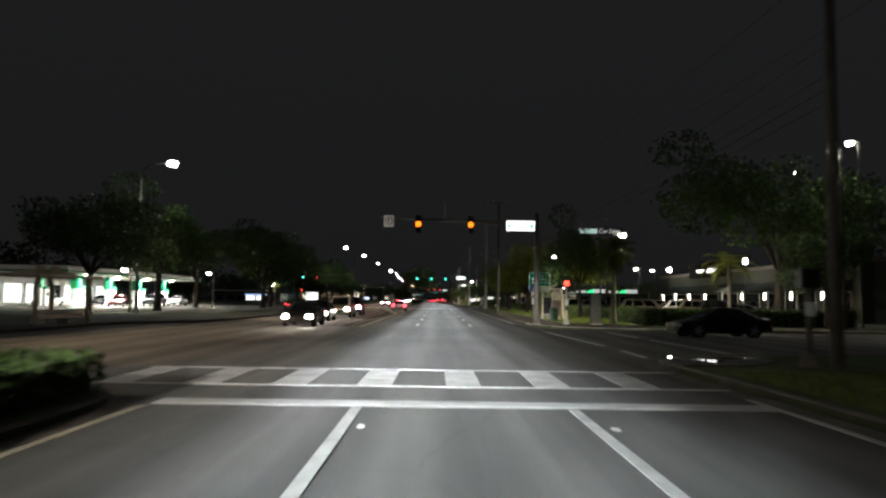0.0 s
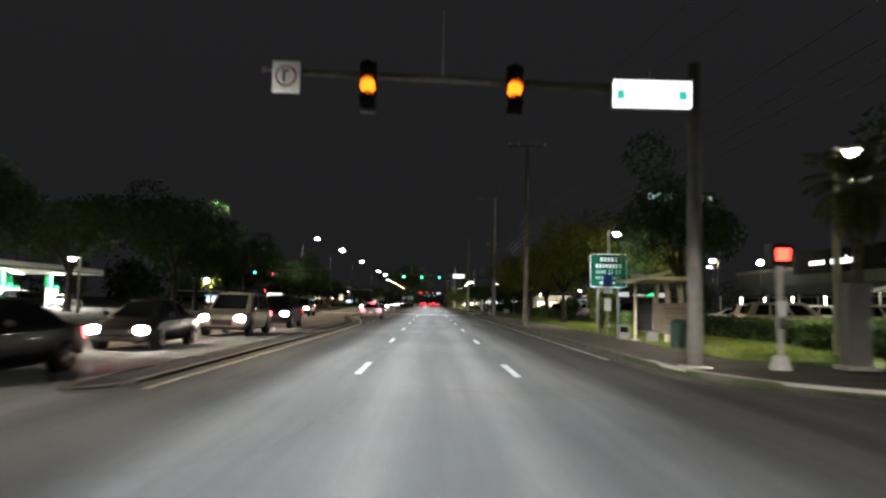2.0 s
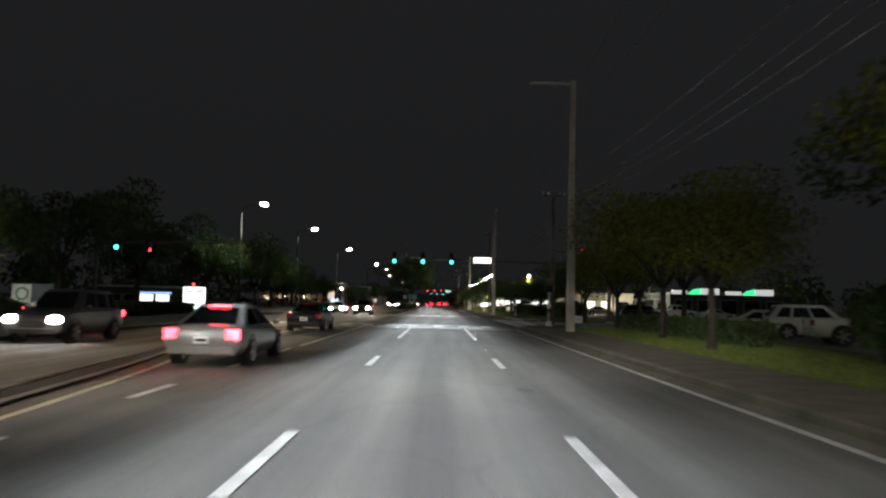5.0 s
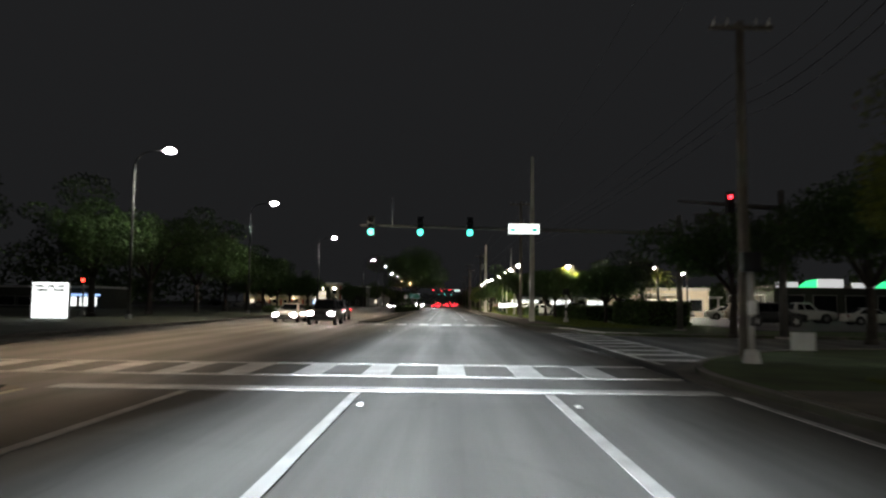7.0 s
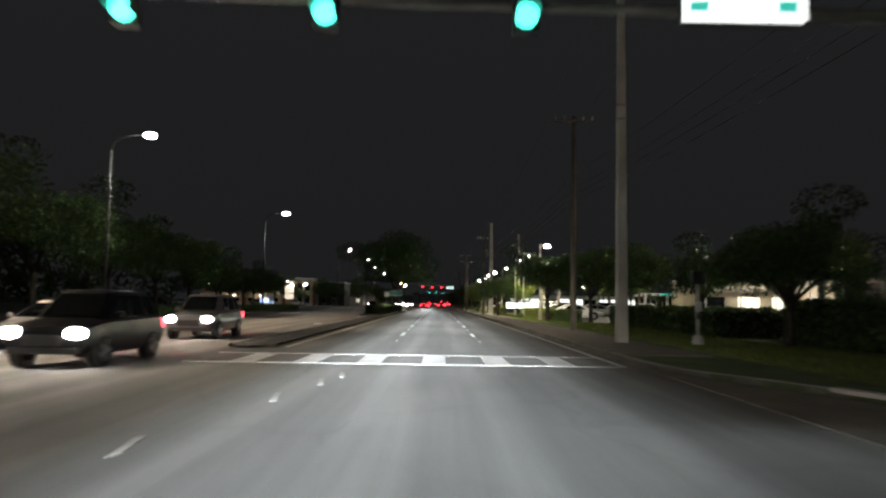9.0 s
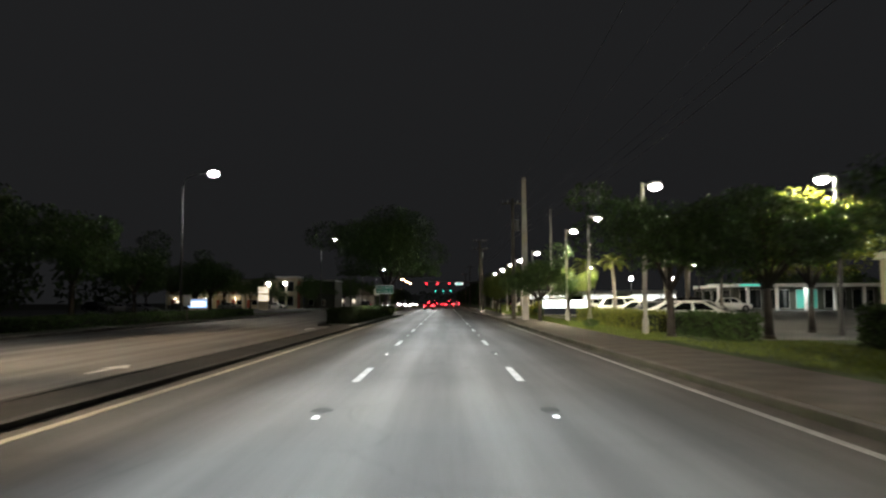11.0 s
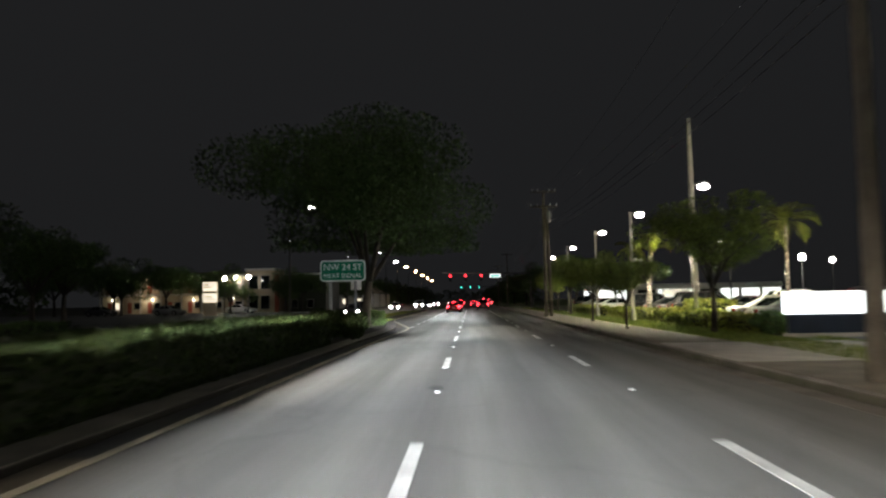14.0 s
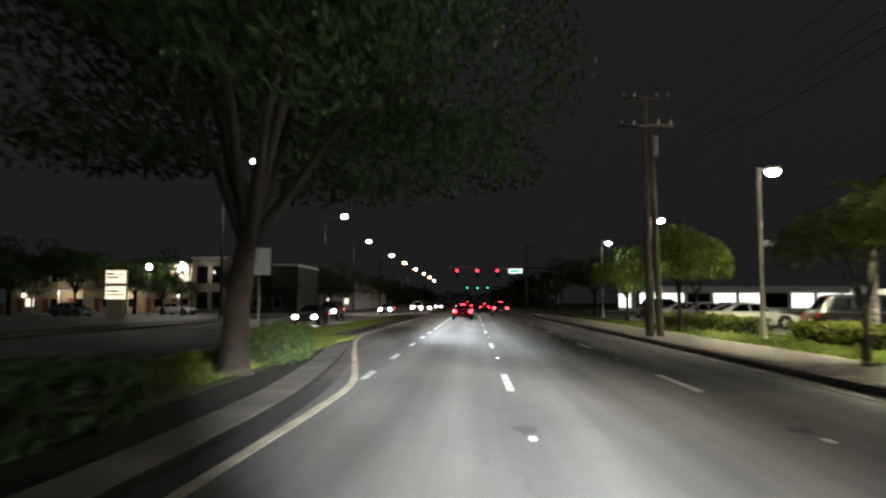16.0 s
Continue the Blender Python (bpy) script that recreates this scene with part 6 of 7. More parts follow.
    for sx in (-1, 1):
        part("headlight", ball(bmn(), (sx * (hw_f - 0.19), y_f - 0.01, zf - 0.13), (0.23, 0.16, 0.14) if lights == "on" else (0.2, 0.15, 0.11), 12, 8), HEAD if lights == "on" else LENS_OFF, t)
        part("tail_light", box(bmn(), sx * (hw_r - 0.15) - 0.15, sx * (hw_r - 0.15) + 0.15, y_r - 0.02, y_r + 0.1, zq - 0.3, zq - 0.06, 0.02), TAIL if lights != "off" else TAIL_OFF, t)
    part("brake_light", box(bmn(), -0.25, 0.25, rt + 0.1, rt + 0.13, zr - 0.06, zr - 0.02), TAIL if lights == "brake" else TAIL_OFF, t)
    part("grille", box(bmn(), -0.42, 0.42, stations[0][0] - 0.012, stations[0][0] + 0.08, stations[0][2] + 0.02, stations[0][3] - 0.04, 0.01), BLACK, t)
    part("front_bumper", box(bmn(), -hw_f * 0.86, hw_f * 0.86, stations[0][0] + 0.0, stations[0][0] + 0.2, stations[1][2] - 0.02, stations[0][2] - 0.01, 0.03), BLACK, t)
    pl = part("number_plate", box(bmn(), -0.17, 0.17, stations[-1][0] + 0.0, stations[-1][0] + 0.015, stations[-1][2] + 0.12, stations[-1][2] + 0.28), SIGN_WHITE, t)
    part("bar", box(bmn(), -0.12, 0.12, stations[-1][0] + 0.016, stations[-1][0] + 0.02, stations[-1][2] + 0.17, stations[-1][2] + 0.23), BLACK, pl)
    part("rear_bumper", box(bmn(), -hw_r * 0.9, hw_r * 0.9, stations[-1][0] - 0.16, stations[-1][0] + 0.03, stations[-2][2], stations[-2][2] + 0.2, 0.03), body_paint, t)
    tyre, rim = WHEELS[kind]
    for sx in (-1, 1):
        for wy in (wf, wr):
            hub = sx * (stations[3][1] - 0.095)
            part("wheel_arch", tube(bmn(), (sx * (stations[3][1] - 0.2), wy, r + 0.03), (sx * (stations[3][1] + 0.004), wy, r + 0.03), r + 0.07, r + 0.07, 22), BLACK, t)
            w = new("wheel", tyre)
            w.parent = t
            w.matrix_basis = pose(hub + sx * 0.012, wy, r)
            q = new("rim", rim)
            q.parent = w
    return t


def beams(x, y, z=0.68, watts=420):
    for sx in (-0.65, 0.65):
        lamp("SPOT", "headlight_beam", look((x + sx, y - 0.35, z), (x + sx * 1.6 + 0.4, y - 22, -0.25)), watts, (1.0, 0.86, 0.68), 0.05, 44)


# facing traffic: a queue of cars with headlights on
P = {}


def proto(kind, pt, colour, lights):
    key = (kind, colour, lights)
    if key not in P:
        P[key] = make_car(kind, pt, colour, lights)
        P[key].matrix_basis = pose(0, 0, 0)
        P[key]["used"] = 0
    return P[key]


def put_car(kind, pt, colour, lights, x, y, turn=0.0, z=0.0, group="cars on the road"):
    p = proto(kind, pt, colour, lights)
    if not p["used"]:
        p["used"] = 1
        p.matrix_basis = pose(x, y, z, 0, 0, turn)
        p["group"] = group
        return p
    ob = copy_thing(p, pose(x, y, z, 0, 0, turn))
    ob["group"] = group
    return ob


FACING_CARS = (("sedan", CAR_BLACK, "black", -8.3, 47.4), ("sedan", CAR_BLACK, "black", -8.9, 57.0), ("minivan", CAR_BEIGE, "beige", -8.5, 66.0), ("suv", CAR_BLACK, "black", -8.6, 75.4), 
               ("suv", CAR_GREY, "dark grey", -12.6, 106.0), ("suv", CAR_BLACK, "black", -8.5, 164.5), ("sedan", CAR_WHITE, "white", -12.0, 169.5), ("suv", CAR_GREY, "dark grey", -9.6, 177.0),
               ("suv", CAR_GREY, "dark grey", -15.8, 322.5), ("sedan", CAR_SILVER, "silver", -14.7, 358.5), ("sedan", CAR_BLACK, "black", -14.0, 306.0), ("suv", CAR_WHITE, "white", -11.2, 371.0), ("sedan", CAR_SILVER, "silver", -11.0, 392.0), ("suv", CAR_BLACK, "black", -14.4, 415.0), ("sedan", CAR_WHITE, "white", -11.0, 440.0))
for i, (kind, pt, col, x, y) in enumerate(FACING_CARS):
    put_car(kind, pt, col, "on", x, y)
    if i in (0, 2, 4, 5, 7, 8, 9):
        beams(x, y - 2.4)
# traffic going our way
for kind, pt, col, x, y in (("sedan", CAR_SILVER, "silver", -5.3, 99.8), ("sedan", CAR_RED, "red", -3.3, 322.5), ("suv", CAR_GREY, "dark grey", 0.9, 342.0), ("sedan", CAR_BLACK, "black", -3.2, 240.0 + 91), ("sedan", CAR_SILVER, "silver", -0.2, 392.0), ("suv", CAR_WHITE, "white", 3.2, 402.0), ("suv", CAR_BLACK, "black", -3.4, 410.0)):
    put_car(kind, pt, col, "brake", x, y, 180)
put_car("sedan", CAR_BLACK, "black", "off", -6.6, 119.4, 180)
put_car("sedan", CAR_BLACK, "black", "off", 13.4, 39.9, -84)
# parked cars
WHITES = ("sedan", CAR_WHITE, "white"), ("suv", CAR_WHITE, "white"), ("sedan", CAR_SILVER, "silver"), ("suv", CAR_BLACK, "black"), ("sedan", CAR_GREY, "dark grey"), ("pickup", CAR_WHITE, "white"), ("sedan", CAR_RED, "red"), ("minivan", CAR_BEIGE, "beige")


def park(group, rows):
    """Parked cars of one car park: place, heading and kind."""
    for x, y, rz, k in rows:
        kind, pt, col = WHITES[k]
        put_car(kind, pt, col, "off", x, y, rz, 0.15, group)


park("cars for sale behind the hedge", ((13.4, 216.5, 78, 0), (13.6, 219.9, 82, 0), (13.5, 223.3, 80, 4), (13.6, 227.8, 79, 0), (13.4, 231.2, 80, 1), (14.6, 236.0, 82, 0), (19.0, 232.5, 80, 2), (19.2, 236.5, 80, 0), (24.2, 246.0, 85, 0), (24.4, 250.0, 85, 3)))
park("cars for sale beyond the driveway", ((12.9, 255.2, 84, 2), (13.2, 258.6, 84, 2), (13.1, 268.5, 84, 3), (13.4, 272.4, 84, 4), (13.6, 277.0, 84, 4), (13.5, 283.0, 84, 3), (13.0, 294.3, 90, 0), (14.0, 299.0, 84, 4), (13.8, 304.0, 95, 2), (14.0, 309.5, 84, 2), (14, 316, 84, 3)))
park("cars deep in the car lot", ((20, 262, 84, 3), (20, 272, 84, 1), (20, 280, 84, 4), (27, 300, 84, 0), (28, 312, 84, 1), (20, 318, 84, 2), (27.5, 290, 88, 4), (30.5, 278, 88, 3), (35, 268, 88, 1)))
park("cars in front of the dealer", [(25.8, 66.0 + 5 * i, 80, k) for i, k in enumerate((4, 0, 7, 1, 2, 7, 0))])
park("cars in the hedged car park", ((17.4, 105.0, -90, 0), (16.9, 97.9, -90, 3), (18.8, 112.0, 75, 5), (18.8, 117.5, 75, 1), (19.0, 123.0, 75, 0), (19.5, 74.0, 80, 7), (19.0, 92.0, 80, 3), (23.5, 64.5, 82, 3)))
park("cars in the dim car park", ((24, 168, 85, 3), (30.0, 186.5, 80, 7), (32, 180, 85, 5), (25.5, 197, 85, 2), (36, 176, 88, 0), (30.5, 193.5, 82, 0)))
park("cars at the petrol station", ((-38.6, 92.5, 8, 6), (-37.5, 100.5, 4, 3), (-38.4, 111.5, 3, 0), (-46.9, 92, 0, 0), (-46.9, 106, 0, 2)))
park("cars in front of the motel", ((-44, 328, 75, 2), (-36.5, 337, 75, 0), (-55, 330, 75, 4), (-50, 292, 75, 0), (-58, 300, 75, 3), (-42, 280, 70, 2)))

# ---- petrol station ----
t = thing("petrol_canopy", pose(-41.6, 98.0, 0.15), "flat white petrol station canopy with green columns and lights below", "canopy")
part("fascia", box(bmn(), -6.0, 4.9, -22.0, 18.6, 3.62, 4.3, 0.05), PANEL, t)
part("fascia_band", box(bmn(), -6.03, 4.93, -22.03, 18.63, 3.7, 3.86), GREEN_P, t)
COLUMNS = (-9.4, -1.5, 7.8, 16.8)
for y in COLUMNS:
    for x in (-4.6, -0.25):
        c = part("column", box(bmn(), x - 0.22, x + 0.22, y - 0.22, y + 0.22, 0, 3.62, 0.02), PANEL, t)
        part("green_sleeve", box(bmn(), x - 0.32, x + 0.32, y - 0.32, y + 0.32, 2.15, 3.6, 0.03), GREEN_P, c)
        l_ = part("downlight", box(bmn(), x + 0.9, x + 1.5, y - 0.3, y + 0.3, 3.57, 3.618), LAMP_SOFT, t)
        part("downlight", box(bmn(), x + 2.6, x + 3.1, y - 4.2, y - 3.7, 3.57, 3.618), LAMP_SOFT, t)
for y in COLUMNS:
    lamp("AREA", "canopy_light", pose(-40.2, 98.0 + y, 3.66), 2600, (0.97, 1.0, 0.96), 2.4)
for y in COLUMNS:
    for x in (-4.6, -0.25):
        p = thing("petrol_pump", pose(-41.6 + x, 98.0 + y + 1.2, 0.15), "white petrol pump under a canopy", "petrol pump", "petrol pumps")
        part("island", box(bmn(), -0.6, 0.6, -2.6, 1.8, 0, 0.15, 0.05), CONCRETE, p)
        part("body", box(bmn(), -0.3, 0.3, -0.5, 0.5, 0.15, 2.0, 0.06), PANEL, p)
        part("screen", box(bmn(), 0.3, 0.31, -0.3, 0.3, 1.2, 1.65), BLACK, p)
        part("topper", box(bmn(), -0.34, 0.34, -0.55, 0.55, 2.0, 2.35, 0.03), GREEN_P, p)
        part("hose", path_tube(bmn(), [(0.32, 0.3, 1.6), (0.5, 0.35, 1.0), (0.45, 0.4, 0.5), (0.34, 0.42, 1.1)], 0.02, 0.02, 6), BLACK, p)
# the kiosk behind the pumps
KIOSK = (-62, -50.5, 82, 118)


# ---- buildings ----
def building(name, x0, x1, y0, y1, h, wall, label, roof=ROOF, parapet=0.35):
    t = thing(name, pose((x0 + x1) / 2, (y0 + y1) / 2, 0.14), label, "building")
    w, d = (x1 - x0) / 2, (y1 - y0) / 2
    part("wall", box(bmn(), -w, w, -d, -d + 0.25, 0, h), wall, t)
    part("wall", box(bmn(), -w, w, d - 0.25, d, 0, h), wall, t)
    part("wall", box(bmn(), -w, -w + 0.25, -d + 0.252, d - 0.252, 0, h), wall, t)
    part("wall", box(bmn(), w - 0.25, w, -d + 0.252, d - 0.252, 0, h), wall, t)
    part("roof", box(bmn(), -w - 0.15, w + 0.15, -d - 0.15, d + 0.15, h + 0.002, h + parapet, 0.03), roof, t)
    return t, w, d


def opening(t, axis, pos, a, b, z0, z1, lit=None, name="window"):
    """A framed pane set on a wall that faces south (y) or west (x)."""
    m = lit or GLASS
    if axis == "y":
        f = part(name, box(bmn(), a, b, pos - 0.06, pos - 0.003, z0, z1), WHITE_STEEL, t)
        part("pane", box(bmn(), a + 0.06, b - 0.06, pos - 0.075, pos - 0.062, z0 + 0.06, z1 - 0.06), m, f)
    else:
        f = part(name, box(bmn(), pos - 0.06, pos - 0.003, a, b, z0, z1), WHITE_STEEL, t)
        part("pane", box(bmn(), pos - 0.075, pos - 0.062, a + 0.06, b - 0.06, z0 + 0.06, z1 - 0.06), m, f)


# petrol station shop behind the pumps
t, w, d = building("kiosk", *KIOSK, 3.6, STUCCO_W, "white petrol station shop with bright windows", PANEL, 0.4)
for i in range(7):
    f = part("shop_window", box(bmn(), w + 0.003, w + 0.06, -d + 2.2 + i * 4.6, -d + 5.9 + i * 4.6, 0.4, 2.7), WHITE_STEEL, t)
    for k in range(2):
        part("pane", box(bmn(), w + 0.062, w + 0.075, -d + 2.3 + i * 4.6 + 1.76 * k, -d + 3.98 + i * 4.6 + 1.76 * k, 0.48, 2.62), SHOP_LIT if i != 3 else GLASS, f)
for i in range(3):
    f = part("shop_window", box(bmn(), -w + 1.4 + i * 3.4, -w + 4.2 + i * 3.4, -d - 0.06, -d - 0.003, 0.4, 2.7), WHITE_STEEL, t)
    part("pane", box(bmn(), -w + 1.5 + i * 3.4, -w + 4.1 + i * 3.4, -d - 0.075, -d - 0.062, 0.5, 2.6), SHOP_LIT, f)

# dealer with a long dark awning
t, w, d = building("dealer_building", 33, 50, 61.3, 113.3, 5.0, STUCCO_D, "long single-storey shop with a dark awning and a lit sign")
for i in range(9):
    y = -d + 1.5 + i * 5.6
    opening(t, "x", -w, y, y + 4.2, 0.3, 2.6)
    bm = bmn()
    vs = [bm.verts.new(c) for c in ((-w - 0.01, y - 0.6, 3.7), (-w - 0.01, y + 4.7, 3.7), (-w - 2.2, y + 4.7, 2.75), (-w - 2.2, y - 0.6, 2.75))]
    bm.faces.new(vs)
    bmesh.ops.solidify(bm, geom=bm.faces[:], thickness=0.05)
    part("awning", bm, AWNING, t, "dark cloth awning")
    part("awning_post", box(bmn(), -w - 2.15, -w - 2.05, y + 4.72, y + 4.84, 0, 2.75), WHITE_STEEL, t)
    l_ = part("wall_lamp", box(bmn(), -w - 0.14, -w - 0.03, y + 4.3, y + 4.42, 1.9, 2.6), LAMP_SOFT, t)
sgn = part("parapet_sign", box(bmn(), -w - 0.25, -w - 0.02, -0.5, 13, 4.6, 6.5, 0.03), MATT_BLACK, t)
for i in range(3):
    part("bar", box(bmn(), -w - 0.34, -w - 0.26, 7.6 + 0.8 * i, 8.3 + 0.8 * i, 5.3, 5.62), LETTER_LIT, sgn)
letters("lettering", "car sales", 0.95, LETTER_LIT, sgn, pose(-w - 0.3, 5.0, 5.5, 90, 0, -90), 0.03)
lamp("AREA", "shop_front_light", look((30.6, 85, 3.4), (31.0, 85, 0)), 90, (1.0, 0.93, 0.75), 3)

# shop with a green and white arch sign
t, w, d = building("corner_shop", 35.4, 54.0, 193.2, 207.0, 3.5, STUCCO_D, "low dark shop with lit green and white arched signs")


def lit_wedge(parent, x0, x1, za, zb, material):
    """A slanting end of an arched sign on the south front."""
    bm = bmn()
    loft(bm, [[(x0, y, 3.62), (x1, y, 3.62), (x1, y, zb), (x0 + (x1 - x0) * 0.45, y, za + (zb - za) * 0.75), (x0, y, za)] for y in (-d - 0.32, -d - 0.02)])
    part("wedge", bm, material, parent)


for x0 in (0.1, 8.4):
    sg = part("arch_sign", box(bmn(), -w + x0, -w + x0 + 7.4, -d - 0.30, -d - 0.02, 3.56, 3.61, 0.01), PANEL, t)
    part("lit_panel", box(bmn(), -w + x0, -w + x0 + 2.4, -d - 0.34, -d - 0.02, 3.62, 4.16, 0.02), LETTER_DIM, sg)
    lit_wedge(sg, -w + x0 + 2.5, -w + x0 + 4.4, 3.66, 4.5, SIGN_LIT_GREEN)
    part("lit_panel", box(bmn(), -w + x0 + 4.5, -w + x0 + 7.3, -d - 0.34, -d - 0.02, 3.62, 4.52, 0.02), LETTER_DIM, sg)
for i in range(2):
    opening(t, "x", -w, -5 + i * 6.2, -5 + i * 6.2 + 4.5, 0.4, 2.8, None)
for i in range(5):
    opening(t, "y", -d, -8.6 + i * 3.5, -8.6 + i * 3.5 + 2.6, 0.4, 2.8)

# small store with a blue lit band
t, w, d = building("corner_store", -66, -50.5, 220, 230, 3.0, STUCCO_D, "small dark store with bright windows and a blue band", PANEL, 0.3)
for i in range(5):
    opening(t, "y", -d, -w + 0.5 + i * 3.0, -w + 3.1 + i * 3.0, 0.35, 1.75, SHOP_LIT if i > 2 else None)
part("blue_band", box(bmn(), 1.4, w, -d - 0.2, -d - 0.003, 1.85, 2.15, 0.01), SIGN_LIT_BLUE, t, "blue lit band")

# low tan building behind the second car park
t, w, d = building("low_office", 21.5, 33.6, 208, 214, 3.4, STUCCO, "long low tan office with a flat roof", CONCRETE)
part("canopy_slab", box(bmn(), -w, w - 3.5, -d - 1.6, -d - 0.16, 2.75, 2.95, 0.02), CONCRETE, t)
for i in range(4):
    x = -w + 0.7 + i * 2.9
    opening(t, "y", -d, x, x + 1.9, 0.7, 2.3, SIGN_LIT_WARM if i in (1, 2) else None)
    part("canopy_post", box(bmn(), x - 0.32, x - 0.2, -d - 1.5, -d - 1.38, 0, 2.75), WHITE_STEEL, t)

# flat-roofed bank with slim columns
t, w, d = building("bank", 40, 60, 280, 296, 3.2, STUCCO_D, "flat-roofed glazed bank with slim white columns", PANEL, 0.45)
part("canopy_roof", box(bmn(), -w - 3.6, w + 1, -d - 3.6, -d - 0.16, 3.2, 3.62, 0.03), PANEL, t)
for i in range(7):
    x = -w - 3.2 + i * 3.9
    part("column", box(bmn(), x - 0.18, x + 0.18, -d - 3.3, -d - 2.95, 0, 3.2, 0.02), PANEL, t)
for i in range(5):
    x = -w + 0.8 + i * 3.9
    opening(t, "y", -d, x, x + 3.0, 0.2, 2.9, TEAL_DIM if i == 2 else None)
for i in range(4):
    opening(t, "x", -w, -7 + i * 3.8, -7 + i * 3.8 + 2.6, 0.2, 2.9)
part("lit_letters", box(bmn(), -w - 0.5, -w + 2.4, -d - 3.66, -d - 3.605, 3.32, 3.55), SIGN_LIT_TEAL, t)
lamp("AREA", "bank_canopy_light", pose(48, 276.6, 3.1), 260, (0.95, 1.0, 0.96), 4)

# bright showroom beyond the car lot
t, w, d = building("showroom", 24, 62, 376, 388, 3.6, STUCCO_W, "car showroom with a brightly lit white front", PANEL, 0.5)
for i in range(9):
    x = -w + 0.6 + i * 4.2
    opening(t, "y", -d, x, x + 3.7, 0.5, 3.0, SHOP_LIT if i not in (2, 5) else None)
for i in range(5):
    opening(t, "x", -w, -5.3 + i * 2.1, -5.3 + i * 2.1 + 1.9, 0.5, 3.0, SHOP_LIT)
part("fascia", box(bmn(), -w - 0.2, w + 0.2, -d - 0.4, -d - 0.16, 3.4, 3.75, 0.02), PANEL, t)
# motel with two galleried storeys
t, w, d = building("motel", -66, -40, 352, 362, 6.6, STUCCO, "two-storey tan motel with lit galleries", ROOF, 0.5)
part("gallery_floor", box(bmn(), -w, w, -d - 1.8, -d - 0.002, 3.15, 3.4), STUCCO_W, t)
part("gallery_roof", box(bmn(), -w, w, -d - 2.0, -d - 0.16, 6.4, 6.6), STUCCO_W, t)
for i in range(8):
    x = -w + 0.4 + i * 3.6
    part("gallery_post", box(bmn(), x - 0.1, x + 0.1, -d - 1.75, -d - 1.55, 0, 6.4), STUCCO_W, t)
    for z in (0.0, 3.4):
        opening(t, "y", -d, x + 0.5, x + 1.4, z + 0.05, z + 2.1, STUCCO_R, "door")
        opening(t, "y", -d, x + 1.7, x + 3.0, z + 0.8, z + 2.0, SIGN_LIT_WARM if (3 * i + int(z)) % 7 == 0 else None)
    part("rail", box(bmn(), x + 0.1, x + 3.5, -d - 1.7, -d - 1.66, 4.3, 4.36), DARK_STEEL, t)
    if i % 2 == 0:
        for z in (2.4, 5.8):
            part("gallery_lamp", ball(bmn(), (x + 1.55, -d - 0.25, z), 0.14, 8, 6), LAMP_SOFT, t)
for x in (-58, -49):
    for z in (2.7, 6.0):
        lamp("POINT", "gallery_light", pose(x, 350.4, z), 55, (1.0, 0.85, 0.6), 0.2)
tw, w, d = building("stair_tower", -39.5, -34.5, 349, 356, 7.2, STUCCO, "tan stair tower with tall dark openings", PANEL, 0.3)
for i in range(2):
    for z in (0.5, 3.9):
        opening(tw, "y", -d, -1.9 + i * 2.0, -0.3 + i * 2.0, z, z + 2.4, None)
part("red_fin", box(bmn(), w + 0.003, w + 0.5, -d, -d + 1.2, 0, 6.4), STUCCO_R, tw, "dark red fin wall")
lamp("POINT", "tower_light", pose(-37.0, 347.6, 5.6), 25, (1.0, 0.95, 0.85), 0.2)
t, w, d = building("motel_annex", -33.6, -26.4, 353, 366, 6.4, STUCCO_D, "dark plain two-storey motel wing behind trees", PANEL, 0.3)
for z in (0.6, 3.7):
    for i in range(2):
        opening(t, "y", -d, -2.6 + i * 2.8, -1.4 + i * 2.8, z, z + 1.5, None)


def gabled(x, y, w, d, h, label):
    t = thing("gabled_house", pose(x, y, 0.14), label, "house", "gabled houses")
    part("wall", box(bmn(), -w, w, -d, d, 0, h), STUCCO_W, t)
    bm = bmn()
    loft(bm, [[(-w - 0.4, yy, h), (0, yy, h + w * 0.9), (w + 0.4, yy, h), (0, yy, h - 0.15)] for yy in (-d - 0.4, d + 0.4)])
    part("roof", bm, ROOF, t)
    for i in range(4):
        xx = -w + 0.7 + i * (2 * w - 1.4) / 3
        part("porch_post", box(bmn(), xx - 0.12, xx + 0.12, -d - 1.4, -d - 1.16, 0, h - 0.5), STUCCO_W, t)
    part("porch_roof", box(bmn(), -w, w, -d - 1.6, -d - 0.42, h - 0.5, h - 0.3), ROOF, t)
    for sx in (-1, 1):
        f = part("window", box(bmn(), sx * w * 0.5 - 0.5, sx * w * 0.5 + 0.5, -d - 0.05, -d - 0.003, 1.0, 2.3), WHITE_STEEL, t)
        part("pane", box(bmn(), sx * w * 0.5 - 0.42, sx * w * 0.5 + 0.42, -d - 0.06, -d - 0.052, 1.08, 2.22), SIGN_LIT_WARM, f)


for i in range(4):
    gabled(-29.5 - 0.4 * i, 405 + i * 17, 3.6, 5, 3.6, "white gabled house with a columned porch and lit windows")


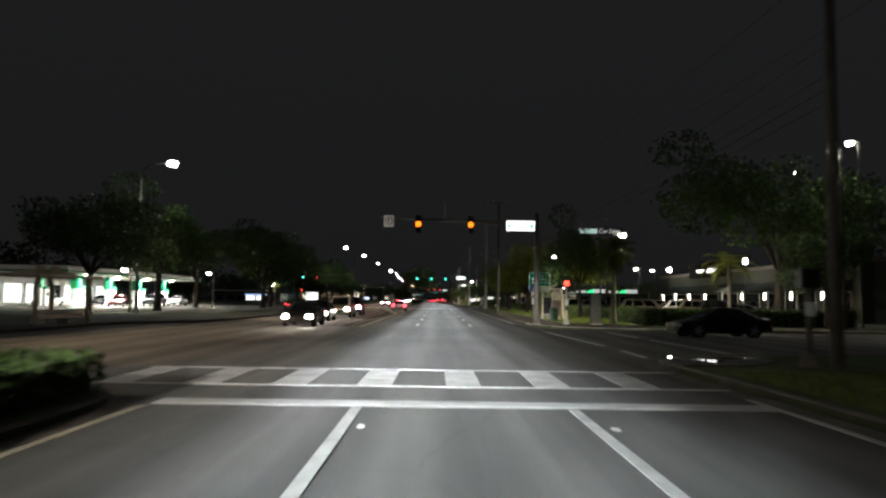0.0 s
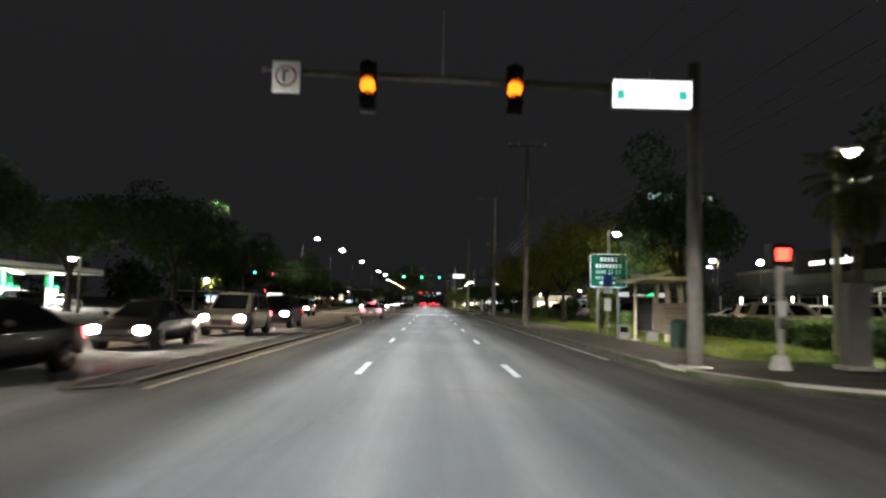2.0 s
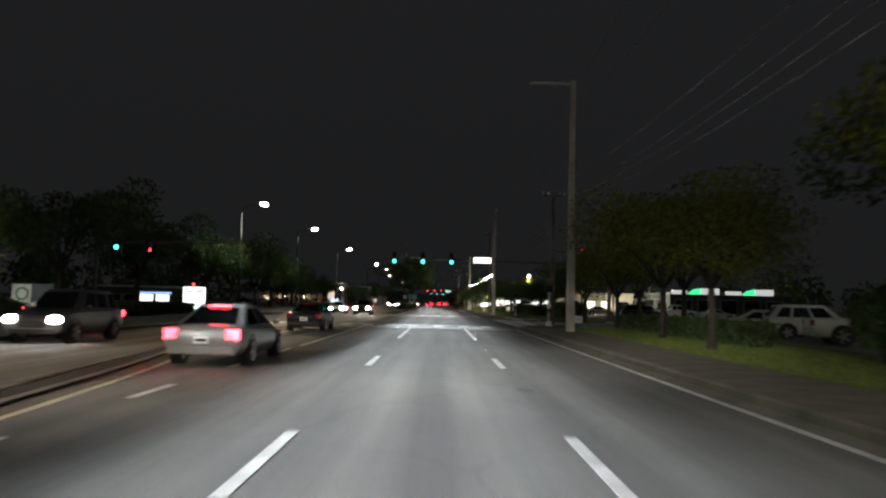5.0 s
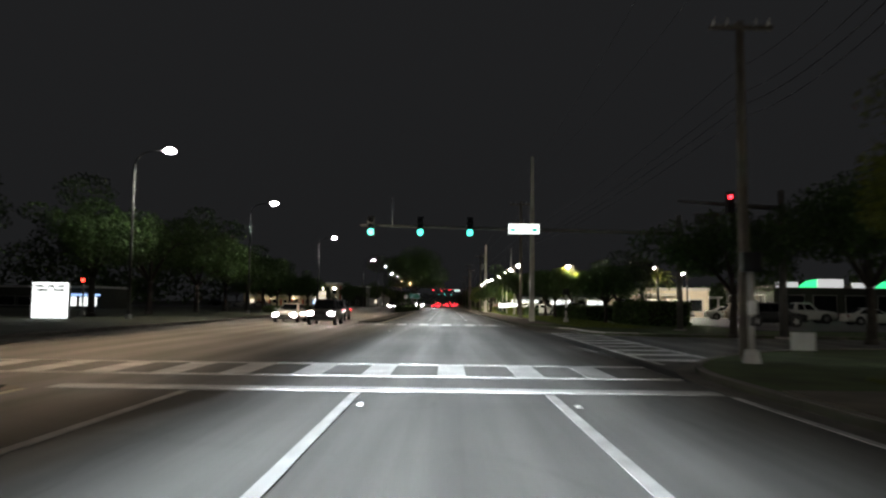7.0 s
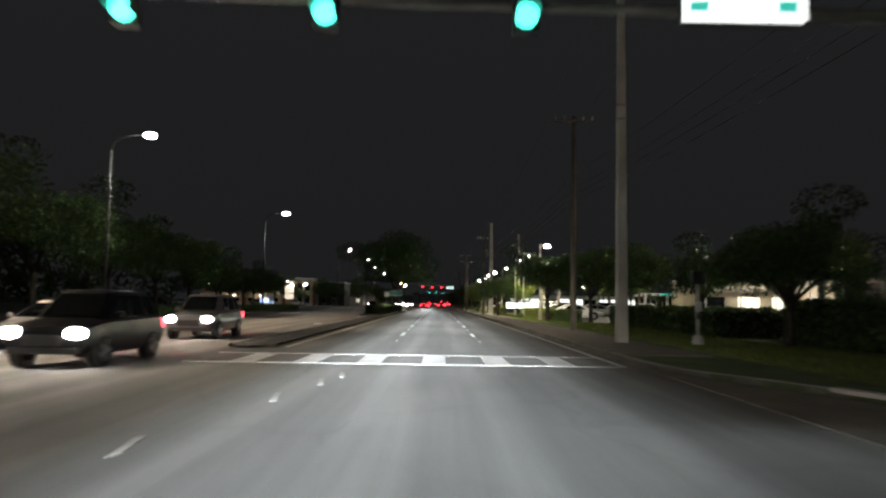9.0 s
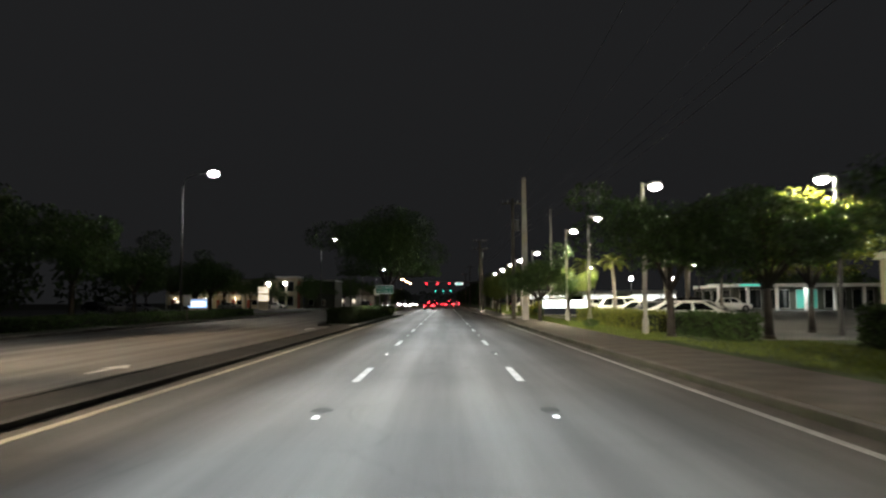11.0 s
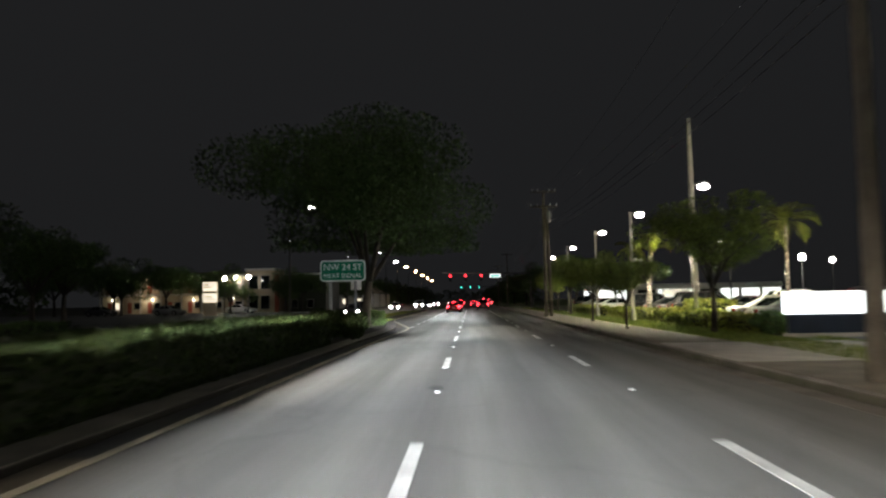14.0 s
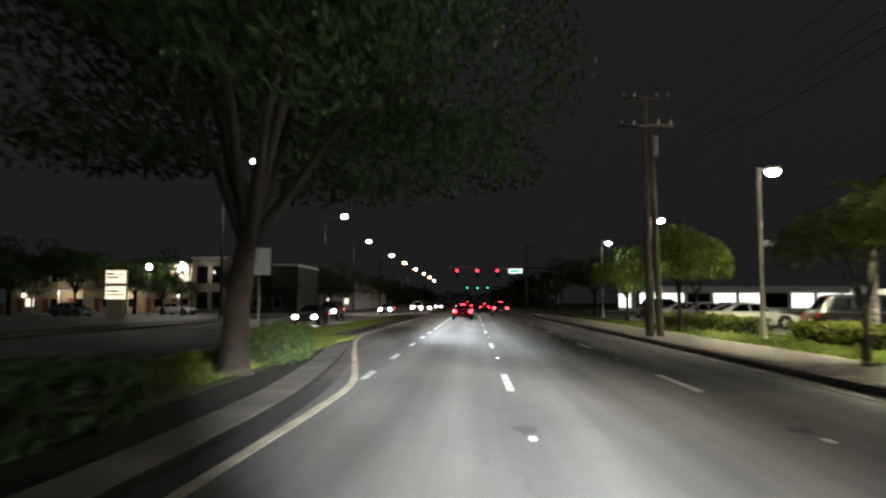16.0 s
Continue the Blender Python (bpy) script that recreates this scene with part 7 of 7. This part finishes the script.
def far_woods(name, x0, x1, y0, y1, h, n, seed, label):
    """A far dark belt of tree crowns."""
    rng = np.random.default_rng(seed)
    k = max(6, int(math.hypot(x1 - x0, y1 - y0) / 7))
    c = np.stack([rng.uniform(x0, x1, k) if abs(x1 - x0) > abs(y1 - y0) else rng.uniform(x0, x1, k), np.linspace(y0, y1, k) if abs(y1 - y0) > abs(x1 - x0) else rng.uniform(y0, y1, k), rng.uniform(0.35, 0.6, k) * h], 1)
    if abs(x1 - x0) > abs(y1 - y0):
        c[:, 0] = np.linspace(x0, x1, k)
    pick = rng.integers(0, k, n)
    d = rng.normal(size=(n, 3))
    d /= np.linalg.norm(d, axis=1)[:, None]
    p = c[pick] + d * rng.uniform(0.6, 1.05, (n, 1)) * np.array([4.6, 4.6, 1]) * np.array([1, 1, 1]) * np.stack([np.ones(n), np.ones(n), c[pick][:, 2] * 0.95], 1)
    p[:, 2] = np.clip(p[:, 2], 0.1, None)
    v, f = leaf_cards(p, 0.75, rng)
    tagged(new(name, cards_mesh(name, v, f, LEAF)), label, "trees", kind="stuff")


far_woods("far_trees", -92, -70, 40, 340, 11, 9000, 1, "dark belt of far trees behind the buildings")
far_woods("far_trees", -40, -30, 460, 760, 10, 6000, 2, "dark far trees along the road")
far_woods("far_trees", 11, 20, 460, 760, 9, 6000, 3, "dark far trees along the road")
far_woods("far_trees", 66, 90, 60, 360, 9, 8000, 4, "dark belt of far trees behind the car parks")
far_woods("far_trees", -60, 60, 880, 900, 12, 5000, 5, "dark far trees closing the road")
far_woods("far_trees", -60, 60, -100, -80, 10, 3000, 6, "dark trees behind")

# ---- pavement slabs ----
slab = mesh_of(box(bmn(), -1.23, 1.23, -0.747, 0.747, -0.04, 0.03, 0.007), "paving_slab", WALK)
EDGE_Y, EDGE_X = (57, 126, 168, 180, 200, 212, 235, 255, 285, 338), (5.42, 5.42, 5.15, 5.1, 4.95, 4.78, 4.62, 4.5, 4.45, 4.45)
for y0, y1 in ((57.6, 126), (168, 338)):
    walkway = thing("pavement", pose(0, 0, 0.13), "concrete pavement of long slabs beside the kerb", "pavement", kind="structure")
    y = y0
    while y < y1:
        place("paving_slab", slab, walkway, float(np.interp(y, EDGE_Y, EDGE_X)) + 1.43, y, random.uniform(-0.003, 0.003), random.uniform(-0.3, 0.3))
        y += 1.5
